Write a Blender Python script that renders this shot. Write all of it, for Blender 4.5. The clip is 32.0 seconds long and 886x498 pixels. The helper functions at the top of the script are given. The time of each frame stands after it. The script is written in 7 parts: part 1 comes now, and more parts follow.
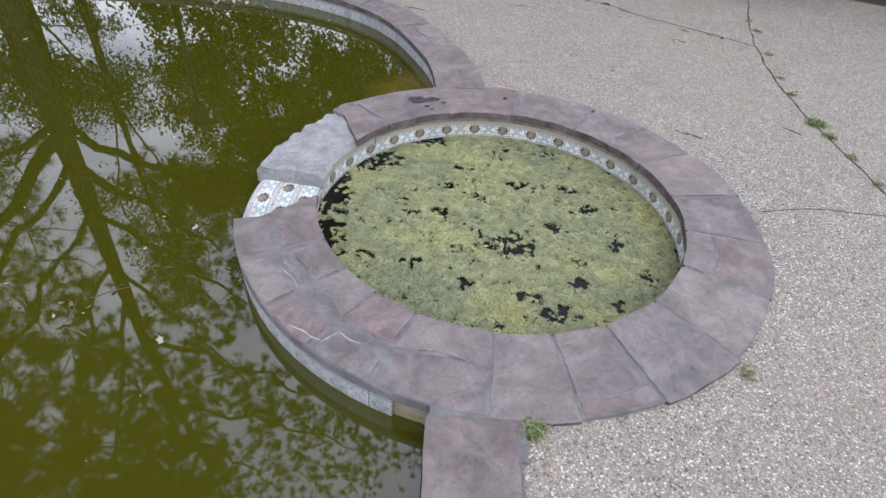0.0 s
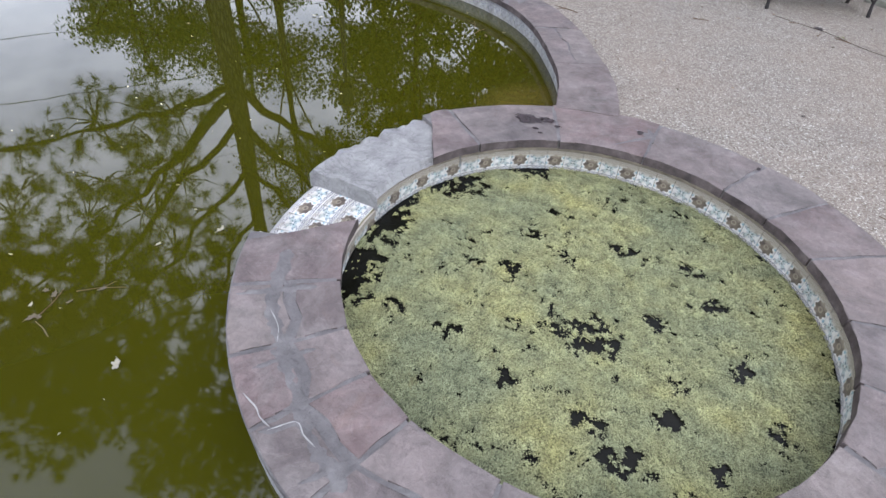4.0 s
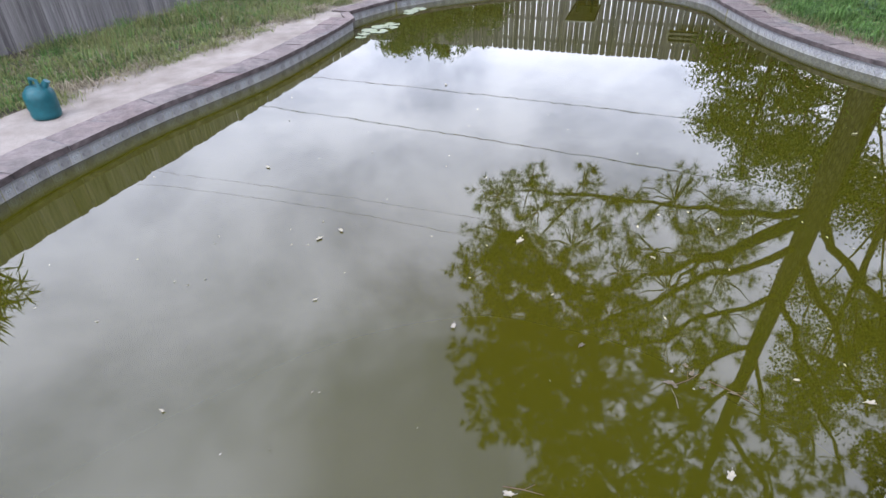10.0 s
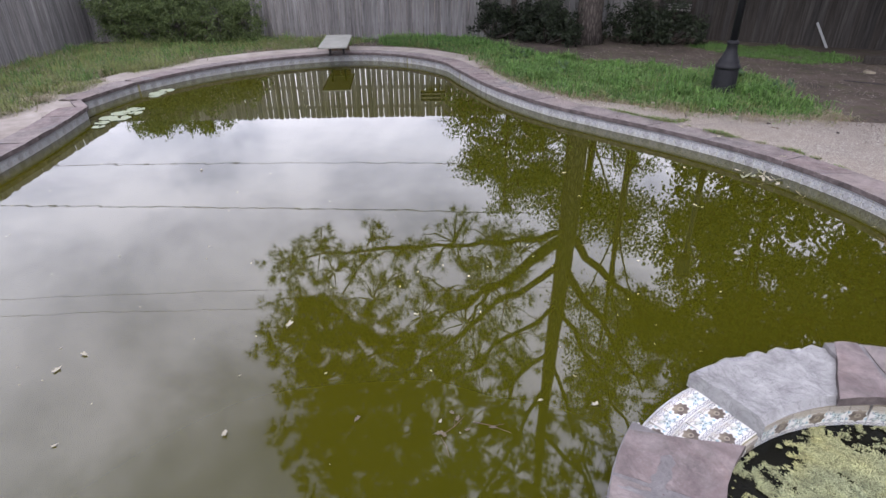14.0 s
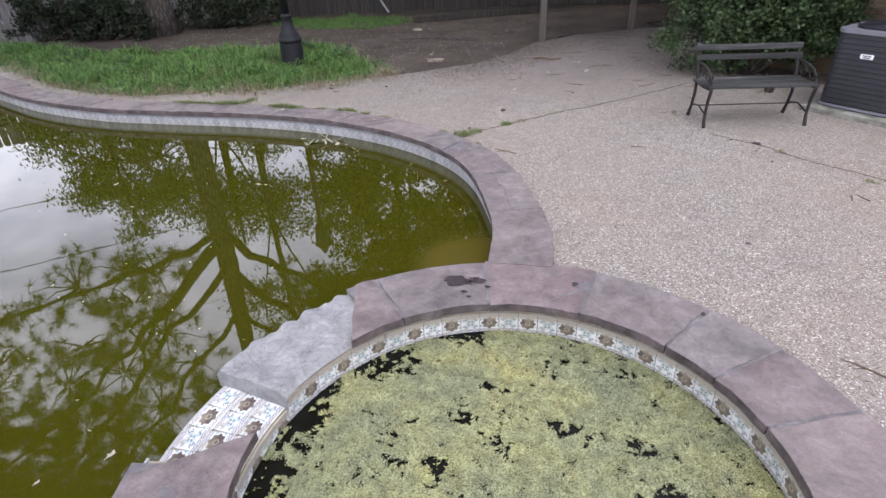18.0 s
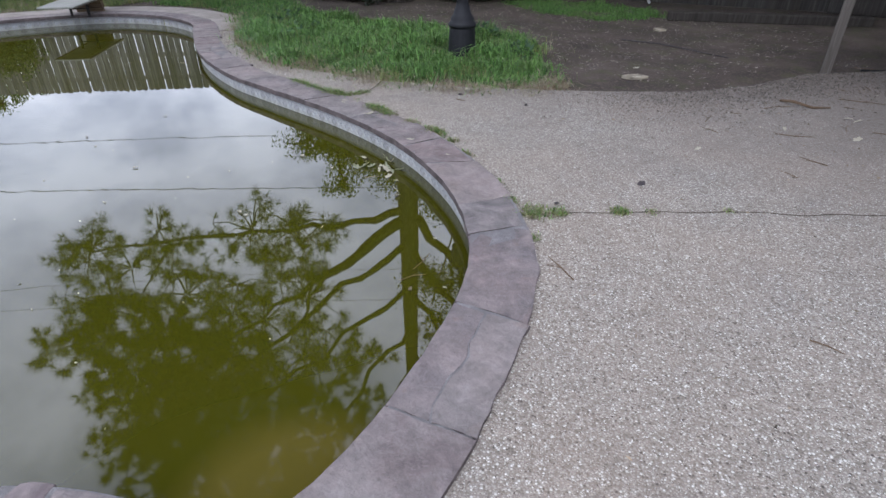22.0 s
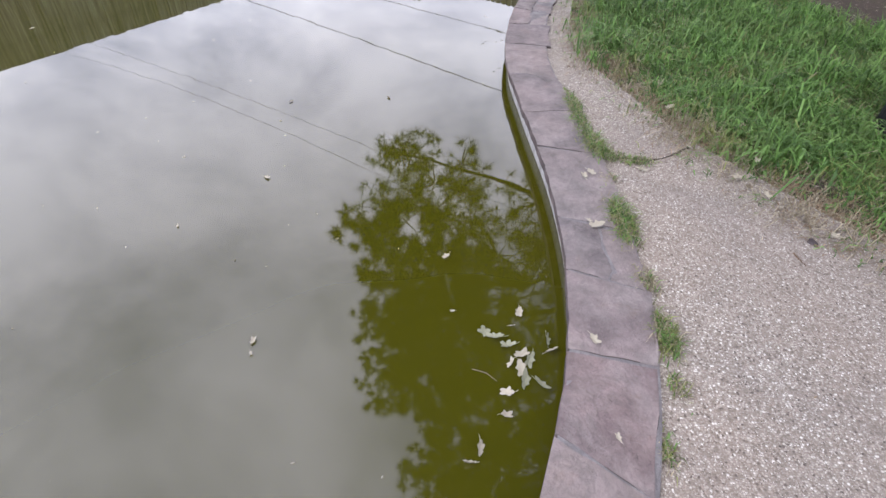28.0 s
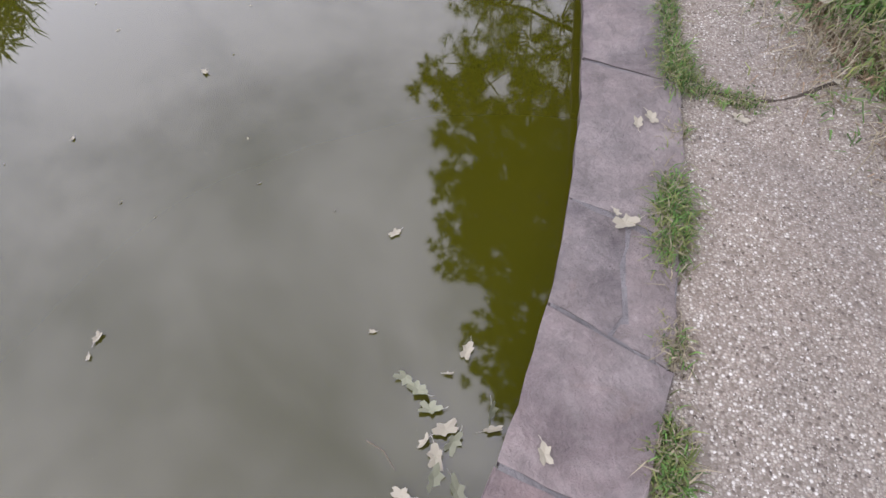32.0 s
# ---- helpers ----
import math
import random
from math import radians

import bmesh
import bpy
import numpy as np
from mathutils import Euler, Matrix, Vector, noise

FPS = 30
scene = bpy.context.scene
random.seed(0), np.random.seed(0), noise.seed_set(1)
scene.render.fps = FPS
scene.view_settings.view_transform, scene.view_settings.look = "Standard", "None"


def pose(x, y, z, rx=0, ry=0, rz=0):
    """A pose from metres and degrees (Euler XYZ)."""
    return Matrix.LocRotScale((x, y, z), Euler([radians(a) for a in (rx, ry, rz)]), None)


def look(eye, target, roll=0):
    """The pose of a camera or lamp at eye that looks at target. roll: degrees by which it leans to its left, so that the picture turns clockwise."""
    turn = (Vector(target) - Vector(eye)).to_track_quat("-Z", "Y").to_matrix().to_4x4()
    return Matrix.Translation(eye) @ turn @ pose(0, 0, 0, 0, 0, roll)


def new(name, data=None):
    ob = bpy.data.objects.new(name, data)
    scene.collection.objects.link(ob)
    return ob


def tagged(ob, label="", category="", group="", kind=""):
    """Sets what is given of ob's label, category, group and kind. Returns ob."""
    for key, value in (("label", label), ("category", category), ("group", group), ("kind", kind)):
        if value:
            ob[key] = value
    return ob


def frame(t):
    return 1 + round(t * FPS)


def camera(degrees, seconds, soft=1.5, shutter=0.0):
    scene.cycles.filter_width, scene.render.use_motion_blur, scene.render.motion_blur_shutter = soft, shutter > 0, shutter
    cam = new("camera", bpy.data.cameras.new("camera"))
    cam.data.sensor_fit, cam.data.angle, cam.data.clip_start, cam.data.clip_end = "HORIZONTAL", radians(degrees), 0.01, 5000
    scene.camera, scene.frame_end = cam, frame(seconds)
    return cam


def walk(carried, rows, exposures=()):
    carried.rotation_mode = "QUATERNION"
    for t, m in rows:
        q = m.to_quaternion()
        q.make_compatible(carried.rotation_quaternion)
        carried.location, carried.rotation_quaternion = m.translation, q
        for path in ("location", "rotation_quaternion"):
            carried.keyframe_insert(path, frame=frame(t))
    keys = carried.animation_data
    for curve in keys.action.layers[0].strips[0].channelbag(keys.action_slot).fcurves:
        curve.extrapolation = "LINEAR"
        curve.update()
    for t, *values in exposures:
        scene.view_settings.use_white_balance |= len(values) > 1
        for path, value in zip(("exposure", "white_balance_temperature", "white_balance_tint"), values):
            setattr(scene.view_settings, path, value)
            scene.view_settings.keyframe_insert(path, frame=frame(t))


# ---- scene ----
cam = camera(77.5, 32.0, soft=1.5)
PATH = [
    (0.0, pose(-0.006, 0.060, 1.874, 49.48, -3.64, 0.94)),
    (0.5, pose(0.060, 0.141, 1.848, 50.12, -3.68, 2.32)),
    (1.0, pose(0.147, 0.275, 1.816, 49.67, -3.10, 4.26)),
    (1.5, pose(0.219, 0.450, 1.782, 48.98, -2.30, 7.49)),
    (2.0, pose(0.310, 0.647, 1.687, 49.87, -0.67, 11.64)),
    (2.5, pose(0.349, 0.876, 1.600, 50.12, -1.23, 15.44)),
    (4.5, pose(0.264, 0.861, 1.646, 47.87, -3.94, 21.09)),
    (5.0, pose(0.176, 0.837, 1.643, 48.10, -4.57, 24.23)),
    (5.5, pose(0.045, 0.767, 1.674, 48.59, -3.80, 30.91)),
    (6.0, pose(-0.078, 0.648, 1.737, 49.04, -2.75, 40.25)),
    (6.5, pose(-0.164, 0.592, 1.681, 49.78, -1.42, 49.47)),
    (7.0, pose(-0.143, 0.488, 1.725, 49.87, 0.20, 58.85)),
    (7.5, pose(-0.140, 0.389, 1.760, 49.33, 1.56, 69.39)),
    (8.0, pose(-0.278, 0.276, 1.669, 49.99, 2.28, 78.02)),
    (8.5, pose(-0.325, 0.241, 1.656, 51.05, 2.39, 81.26)),
    (9.0, pose(-0.322, 0.272, 1.692, 51.60, 1.81, 79.51)),
    (9.5, pose(-0.295, 0.300, 1.731, 53.11, 1.44, 77.07)),
    (10.0, pose(-0.246, 0.311, 1.768, 56.38, 1.19, 74.41)),
    (10.5, pose(-0.290, 0.398, 1.780, 59.98, 1.25, 71.75)),
    (11.0, pose(-0.298, 0.456, 1.832, 63.12, 1.31, 69.05)),
    (11.5, pose(-0.263, 0.475, 1.875, 65.04, 1.35, 66.11)),
    (12.0, pose(-0.231, 0.480, 1.883, 65.08, 1.28, 63.22)),
    (12.5, pose(-0.206, 0.491, 1.875, 64.33, 1.10, 60.29)),
    (13.0, pose(-0.198, 0.503, 1.876, 63.59, 0.81, 57.41)),
    (13.5, pose(-0.152, 0.514, 1.915, 62.68, 0.42, 54.55)),
    (14.0, pose(-0.101, 0.557, 1.932, 61.77, 0.40, 52.04)),
    (14.5, pose(-0.056, 0.630, 1.907, 60.95, 0.78, 49.87)),
    (16.5, pose(0.107, 0.563, 1.956, 58.77, 0.99, 39.98)),
    (17.0, pose(0.215, 0.880, 1.849, 60.08, 1.75, 34.64)),
    (17.5, pose(0.361, 1.138, 1.771, 60.57, 1.23, 26.00)),
    (18.0, pose(0.625, 1.371, 1.808, 59.72, 2.02, 16.77)),
    (18.5, pose(0.918, 1.618, 1.782, 58.89, 2.76, 12.38)),
    (19.0, pose(1.148, 1.967, 1.727, 58.31, 3.30, 14.87)),
    (19.5, pose(1.294, 2.394, 1.680, 59.42, 2.38, 19.72)),
    (20.0, pose(1.392, 2.726, 1.695, 59.70, 1.74, 24.74)),
    (20.5, pose(1.470, 3.075, 1.689, 59.00, 1.25, 30.82)),
    (21.0, pose(1.450, 3.370, 1.704, 57.89, 0.62, 36.39)),
    (21.5, pose(1.288, 3.672, 1.679, 57.70, -0.56, 42.04)),
    (22.0, pose(1.117, 4.059, 1.644, 58.36, 0.31, 47.61)),
    (22.5, pose(0.933, 4.298, 1.644, 59.04, 0.38, 52.34)),
    (23.0, pose(0.731, 4.436, 1.714, 59.23, 0.03, 56.00)),
    (23.5, pose(0.584, 4.609, 1.761, 58.94, -0.30, 60.02)),
    (24.0, pose(0.442, 4.798, 1.811, 57.75, -0.06, 64.04)),
    (24.5, pose(0.314, 4.945, 1.888, 56.39, 1.14, 67.63)),
    (25.0, pose(0.211, 5.088, 1.922, 55.11, 1.23, 72.02)),
    (25.5, pose(0.065, 5.257, 1.883, 54.69, 0.88, 76.46)),
    (26.0, pose(-0.073, 5.365, 1.876, 54.20, 0.67, 80.73)),
    (26.5, pose(-0.216, 5.468, 1.899, 53.75, 0.72, 84.94)),
    (28.5, pose(-0.964, 6.376, 1.731, 48.44, -1.22, 91.84)),
    (29.0, pose(-1.131, 6.490, 1.713, 46.92, -0.97, 92.07)),
    (29.5, pose(-1.308, 6.595, 1.709, 45.35, -0.40, 93.03)),
    (30.0, pose(-1.494, 6.663, 1.721, 43.77, 0.56, 94.65)),
    (30.5, pose(-1.687, 6.701, 1.696, 42.69, 1.20, 97.32)),
    (31.0, pose(-1.834, 6.706, 1.582, 40.18, 1.26, 100.51)),
    (31.5, pose(-1.897, 6.699, 1.516, 35.83, 1.68, 102.64)),
    (32.0, pose(-1.915, 6.694, 1.491, 34.04, 2.21, 103.43)),
]
walk(cam, PATH, exposures=[(0.0, -0.12, 6380, 3.5), (2.0, -0.12, 6400, 3), (6.0, 0.06, 6300, 5), (9.0, 0.25, 6200, 6), (11.0, 0.28, 6350, 9), (13.0, 0.03, 6550, 10), (17.0, 0.22, 6700, 12), (18.5, -0.03, 6450, 7), (20.0, -0.15, 6270, 4),
                          (22.0, -0.16, 6170, 4), (24.0, 0.03, 6400, 6), (26.0, 0.22, 6500, 9), (30.0, 0.18, 6700, 10), (32.0, 0.06, 6700, 10)])

# ---- world and sun: a bright broken overcast ----
world = bpy.data.worlds.new("world")
scene.world = world
world.use_nodes = True
wn, wl = world.node_tree.nodes, world.node_tree.links
wn.clear()
w_out = wn.new("ShaderNodeOutputWorld")
w_bg = wn.new("ShaderNodeBackground")
w_bg2 = wn.new("ShaderNodeBackground")
w_add = wn.new("ShaderNodeAddShader")
sky = wn.new("ShaderNodeTexSky")
sky.sky_type = "NISHITA"
sky.sun_disc = False
sky.sun_elevation = radians(58)
sky.sun_rotation = radians(150)
w_bg.inputs[1].default_value = 0.08
w_co = wn.new("ShaderNodeTexCoord")
w_sep = wn.new("ShaderNodeSeparateXYZ")
w_low = wn.new("ShaderNodeMath")
w_low.operation = "MAXIMUM"
w_low.inputs[1].default_value = 0.0
w_lift = wn.new("ShaderNodeMath")
w_lift.operation = "ADD"
w_lift.inputs[1].default_value = 0.34
w_layer = wn.new("ShaderNodeVectorMath")
w_layer.operation = "DIVIDE"
w_noise = wn.new("ShaderNodeTexNoise")
w_noise.inputs["Scale"].default_value = 2.0
w_noise.inputs["Detail"].default_value = 7
w_noise.inputs["Roughness"].default_value = 0.63
w_noise.inputs["Distortion"].default_value = 0.25
w_ramp = wn.new("ShaderNodeValToRGB")
for i, (p, c) in enumerate(((0.34, (0.42, 0.418, 0.55, 1)), (0.47, (0.69, 0.682, 0.83, 1)), (0.60, (0.95, 0.935, 1.08, 1)))):
    e = w_ramp.color_ramp.elements[i] if i < 2 else w_ramp.color_ramp.elements.new(p)
    e.position, e.color = p, c
w_bg2.inputs[1].default_value = 2.66
wl.new(w_co.outputs["Generated"], w_sep.inputs[0])
wl.new(w_sep.outputs[2], w_low.inputs[0])
wl.new(w_low.outputs[0], w_lift.inputs[0])
wl.new(w_co.outputs["Generated"], w_layer.inputs[0])
wl.new(w_lift.outputs[0], w_layer.inputs[1])
wl.new(w_layer.outputs[0], w_noise.inputs["Vector"])
wl.new(w_noise.outputs[0], w_ramp.inputs[0])
# one heavier cloud stands to the west, half-way up the sky
w_far = wn.new("ShaderNodeVectorMath")
w_far.operation = "DISTANCE"
w_far.inputs[1].default_value = (-0.56, 0.08, 0.82)
wl.new(w_co.outputs["Generated"], w_far.inputs[0])
w_fray = wn.new("ShaderNodeMath")
w_fray.operation = "MULTIPLY_ADD"
w_fray.inputs[1].default_value = 0.45
wl.new(w_noise.outputs[0], w_fray.inputs[0])
wl.new(w_far.outputs["Value"], w_fray.inputs[2])
w_dim = wn.new("ShaderNodeValToRGB")
for i, (p, c) in enumerate(((0.36, (0.40, 0.40, 0.44, 1)), (0.64, (1, 1, 1, 1)))):
    w_dim.color_ramp.elements[i].position, w_dim.color_ramp.elements[i].color = p, c
w_dim.color_ramp.interpolation = "EASE"
wl.new(w_fray.outputs[0], w_dim.inputs[0])
w_mul = wn.new("ShaderNodeVectorMath")
w_mul.operation = "MULTIPLY"
wl.new(w_ramp.outputs[0], w_mul.inputs[0])
wl.new(w_dim.outputs[0], w_mul.inputs[1])
wl.new(w_mul.outputs[0], w_bg2.inputs[0])
wl.new(sky.outputs[0], w_bg.inputs[0])
wl.new(w_bg.outputs[0], w_add.inputs[0])
wl.new(w_bg2.outputs[0], w_add.inputs[1])
wl.new(w_add.outputs[0], w_out.inputs[0])

sun_data = bpy.data.lights.new("sun", "SUN")
sun_data.energy, sun_data.angle, sun_data.color = 0.6, radians(18), (1.0, 0.97, 0.93)
sun = new("sun", sun_data)
sun.matrix_world = look((0, 0, 30), (-9.2, 15.9, 0.5))


# ---- materials ----
class Mat:
    """A node material with a few short ways to wire it."""

    def __init__(self, name, rough=0.8, spec=0.3):
        self.m = bpy.data.materials.new(name)
        self.m.use_nodes = True
        self.n, self.l = self.m.node_tree.nodes, self.m.node_tree.links
        self.b = self.n["Principled BSDF"]
        self.b.inputs["Roughness"].default_value = rough
        self.b.inputs["Specular IOR Level"].default_value = spec
        self.co = self.n.new("ShaderNodeTexCoord")

    def node(self, kind, **inputs):
        nd = self.n.new("ShaderNode" + kind)
        for k, v in inputs.items():
            self.put(nd.inputs[k.replace("_", " ")], v)
        return nd

    def put(self, socket, v):
        if isinstance(v, bpy.types.NodeSocket):
            self.l.new(v, socket)
        else:
            socket.default_value = v

    def noise(self, scale, detail=4, rough=0.55, vec=None, dist=0.0):
        nd = self.node("TexNoise", Scale=scale, Detail=detail, Roughness=rough, Distortion=dist)
        self.l.new(vec or self.co.outputs["Object"], nd.inputs["Vector"])
        return nd.outputs[0]

    def voronoi(self, scale, feature="F1", vec=None, out="Distance"):
        nd = self.n.new("ShaderNodeTexVoronoi")
        nd.feature = feature
        nd.inputs["Scale"].default_value = scale
        self.l.new(vec or self.co.outputs["Object"], nd.inputs["Vector"])
        return nd.outputs[out]

    def ramp(self, fac, *stops):
        nd = self.n.new("ShaderNodeValToRGB")
        self.l.new(fac, nd.inputs[0])
        el = nd.color_ramp.elements
        for i, (p, c) in enumerate(stops):
            e = el[i] if i < 2 else el.new(p)
            e.position = p
            e.color = (*c, 1) if len(c) == 3 else c
        return nd.outputs[0]

    def grey(self, fac, a, b):
        if a > b:
            return self.ramp(fac, (b, (1, 1, 1)), (a, (0, 0, 0)))
        return self.ramp(fac, (a, (0, 0, 0)), (b, (1, 1, 1)))

    def mix(self, fac, a, b, mode="MIX"):
        nd = self.n.new("ShaderNodeMix")
        nd.data_type, nd.blend_type = "RGBA", mode
        self.put(nd.inputs["Factor"], fac)
        for s, v in (("A", a), ("B", b)):
            sock = [q for q in nd.inputs if q.name == s and q.type == "RGBA"][0]
            self.put(sock, v if isinstance(v, bpy.types.NodeSocket) else (*v, 1))
        return [q for q in nd.outputs if q.type == "RGBA"][0]

    def math(self, op, a, b=0.0, c=0.0):
        nd = self.n.new("ShaderNodeMath")
        nd.operation = op
        for s, v in zip(nd.inputs, (a, b, c)):
            self.put(s, v)
        return nd.outputs[0]

    def hsv(self, col, v, s=1.0, h=0.5):
        nd = self.node("HueSaturation", Color=col)
        self.put(nd.inputs["Value"], v)
        self.put(nd.inputs["Saturation"], s)
        self.put(nd.inputs["Hue"], h)
        return nd.outputs[0]

    def random(self):
        return self.node("ObjectInfo").outputs["Random"]

    def island(self):
        return self.node("NewGeometry").outputs["Random Per Island"]

    def spread(self, fac, lo, hi):
        return self.math("MULTIPLY_ADD", fac, hi - lo, lo)

    def color(self, c):
        self.put(self.b.inputs["Base Color"], c if isinstance(c, bpy.types.NodeSocket) else (*c, 1))
        return self

    def bump(self, h, strength=0.3, dist=0.01):
        nd = self.node("Bump", Strength=strength, Distance=dist, Height=h)
        self.l.new(nd.outputs[0], self.b.inputs["Normal"])
        return self


def steps_of(m, shift):
    """Broad split layers of a flagstone, as a stepped height."""
    return m.math("SNAP", m.noise(3.6, 5, 0.58, vec=shift.outputs[0], dist=0.6), 0.08)


def make_stone():
    m = Mat("flagstone", 0.75, 0.35)
    rnd = m.random()
    base = m.ramp(rnd, (0.0, (0.128, 0.105, 0.112)), (0.25, (0.172, 0.128, 0.133)), (0.5, (0.125, 0.117, 0.13)), (0.7, (0.185, 0.162, 0.163)), (0.84, (0.235, 0.213, 0.205)), (1.0, (0.16, 0.138, 0.14)))
    big = m.noise(2.3, 5, 0.6)
    shift = m.node("VectorMath")
    shift.operation = "ADD"
    m.l.new(m.co.outputs["Object"], shift.inputs[0])
    m.l.new(m.node("CombineXYZ", X=m.math("MULTIPLY", rnd, 31.0), Y=m.math("MULTIPLY", rnd, 17.0)).outputs[0], shift.inputs[1])
    patch = m.noise(4.2, 6, 0.62, vec=shift.outputs[0], dist=1.0)
    c = m.mix(m.grey(patch, 0.40, 0.62), base, (0.215, 0.195, 0.198))
    c = m.mix(m.math("MULTIPLY", m.grey(big, 0.42, 0.72), 0.6), c, (0.245, 0.195, 0.19))
    vein = m.math("ABSOLUTE", m.math("SUBTRACT", m.noise(3.0, 5, 0.6, vec=shift.outputs[0], dist=1.6), 0.5))
    c = m.mix(m.math("MULTIPLY", m.grey(vein, 0.010, 0.0), 0.28), c, (0.30, 0.275, 0.275))
    fine = m.noise(38, 6, 0.7)
    c = m.mix(m.math("MULTIPLY", m.grey(fine, 0.45, 0.7), 0.3), c, (0.10, 0.089, 0.09))
    rust = m.noise(5.5, 3, 0.5, dist=1.2)
    c = m.mix(m.math("MULTIPLY", m.grey(rust, 0.62, 0.75), 0.4), c, (0.19, 0.13, 0.105))
    flakes = m.math("SNAP", m.noise(9.0, 6, 0.62, vec=shift.outputs[0], dist=0.9), 0.10)
    c = m.hsv(c, m.math("ADD", m.spread(flakes, 0.55, 1.45), m.math("MULTIPLY", m.math("SUBTRACT", steps_of(m, shift), 0.5), 0.9)))
    c = m.mix(1.0, m.hsv(c, 0.97, m.spread(m.math("FRACT", m.math("MULTIPLY", rnd, 9.7)), 0.45, 0.92)), (1.19, 1.095, 1.03), "MULTIPLY")
    m.color(c)
    steps = steps_of(m, shift)
    h = m.math("ADD", m.math("MULTIPLY_ADD", flakes, 0.4, steps), m.math("MULTIPLY", fine, 0.4))
    m.bump(h, 1.0, 0.032)
    return m.m


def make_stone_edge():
    # browner split edge, with the overhang's shade darkened into its colour
    m = Mat("shade_dark_stone_edge", 0.9, 0.2)
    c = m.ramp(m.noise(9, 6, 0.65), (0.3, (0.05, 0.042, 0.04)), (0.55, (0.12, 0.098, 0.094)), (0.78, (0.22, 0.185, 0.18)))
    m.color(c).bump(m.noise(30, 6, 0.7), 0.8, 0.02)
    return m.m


def make_bare_bed():
    m = Mat("bare_broken_mortar", 0.95, 0.15)
    n = m.noise(8, 8, 0.72, dist=0.15)
    c = m.ramp(n, (0.3, (0.20, 0.198, 0.197)), (0.42, (0.31, 0.306, 0.30)), (0.6, (0.42, 0.415, 0.405)), (0.75, (0.58, 0.572, 0.56)))
    rift = m.math("ABSOLUTE", m.math("SUBTRACT", m.noise(3.4, 5, 0.6, dist=2.0), 0.5))
    c = m.mix(m.math("MULTIPLY", m.grey(rift, 0.016, 0.002), 0.35), c, (0.14, 0.135, 0.135))
    m.color(c).bump(m.math("MULTIPLY_ADD", m.math("SNAP", n, 0.09), 0.7, n), 1.0, 0.05)
    return m.m


def make_mortar():
    m = Mat("mortar", 0.95, 0.15)
    c = m.ramp(m.noise(9, 6, 0.65), (0.3, (0.15, 0.140, 0.140)), (0.5, (0.205, 0.192, 0.19)), (0.75, (0.31, 0.298, 0.29)))
    c = m.mix(m.math("MULTIPLY", m.grey(m.noise(60, 4, 0.7), 0.5, 0.75), 0.5), c, (0.2, 0.2, 0.2))
    m.color(c).bump(m.noise(28, 7, 0.72), 1.0, 0.025)
    return m.m


def make_deck():
    m = Mat("exposed_aggregate", 0.85, 0.25)
    cells = []
    for scale in (105, 190):
        cell = m.n.new("ShaderNodeTexVoronoi")
        cell.inputs["Scale"].default_value = scale
        cell.inputs["Randomness"].default_value = 1.0
        m.l.new(m.co.outputs["Object"], cell.inputs["Vector"])
        sep = m.n.new("ShaderNodeSeparateColor")
        m.l.new(cell.outputs["Color"], sep.inputs[0])
        peb = m.ramp(sep.outputs[0], (0.0, (0.05, 0.043, 0.038)), (0.10, (0.15, 0.125, 0.105)), (0.32, (0.27, 0.24, 0.205)), (0.58, (0.40, 0.372, 0.32)), (0.72, (0.32, 0.272, 0.225)), (0.84, (0.48, 0.45, 0.39)), (1.0, (0.74, 0.72, 0.66)))
        edge = m.grey(cell.outputs["Distance"], 0.36, 0.60)
        cells.append((m.mix(m.math("MULTIPLY", edge, 0.75), peb, (0.19, 0.165, 0.14)), cell.outputs["Distance"], sep.outputs[1]))
    small = m.grey(cells[0][2], 0.62, 0.64)
    c = m.mix(small, cells[0][0], cells[1][0])
    stain = m.noise(0.55, 5, 0.6)
    c = m.mix(m.math("MULTIPLY", m.grey(stain, 0.38, 0.74), 0.4), c, (0.31, 0.24, 0.185))
    dark = m.noise(1.7, 6, 0.62, dist=0.6)
    c = m.mix(m.math("MULTIPLY", m.grey(dark, 0.52, 0.78), 0.3), c, (0.15, 0.138, 0.134))
    # grime trodden in from the porch and the soil
    far = m.n.new("ShaderNodeSeparateXYZ")
    m.l.new(m.co.outputs["Object"], far.inputs[0])
    grime = m.math("ADD", far.outputs[1], m.math("MULTIPLY", m.noise(0.8, 6, 0.62, dist=0.8), 4.2))
    c = m.mix(m.math("MULTIPLY", m.grey(m.math("MULTIPLY", grime, 0.05), 0.47, 0.62), 0.62), c, (0.155, 0.132, 0.116))
    drift = m.noise(7.0, 5, 0.65)
    c = m.hsv(c, m.spread(drift, 0.77, 1.12), 1.04)
    m.color(c).bump(m.math("SUBTRACT", 1.0, cells[0][1]), 0.7, 0.005)
    return m.m


def make_walk():
    m = Mat("worn_concrete", 0.9, 0.2)
    c = m.ramp(m.noise(2.2, 6, 0.6), (0.3, (0.22, 0.19, 0.165)), (0.55, (0.33, 0.295, 0.26)), (0.8, (0.44, 0.40, 0.365)))
    c = m.mix(m.math("MULTIPLY", m.grey(m.noise(90, 3, 0.7), 0.45, 0.7), 0.4), c, (0.16, 0.145, 0.13))
    m.color(c).bump(m.noise(110, 4, 0.7), 0.4, 0.005)
    return m.m


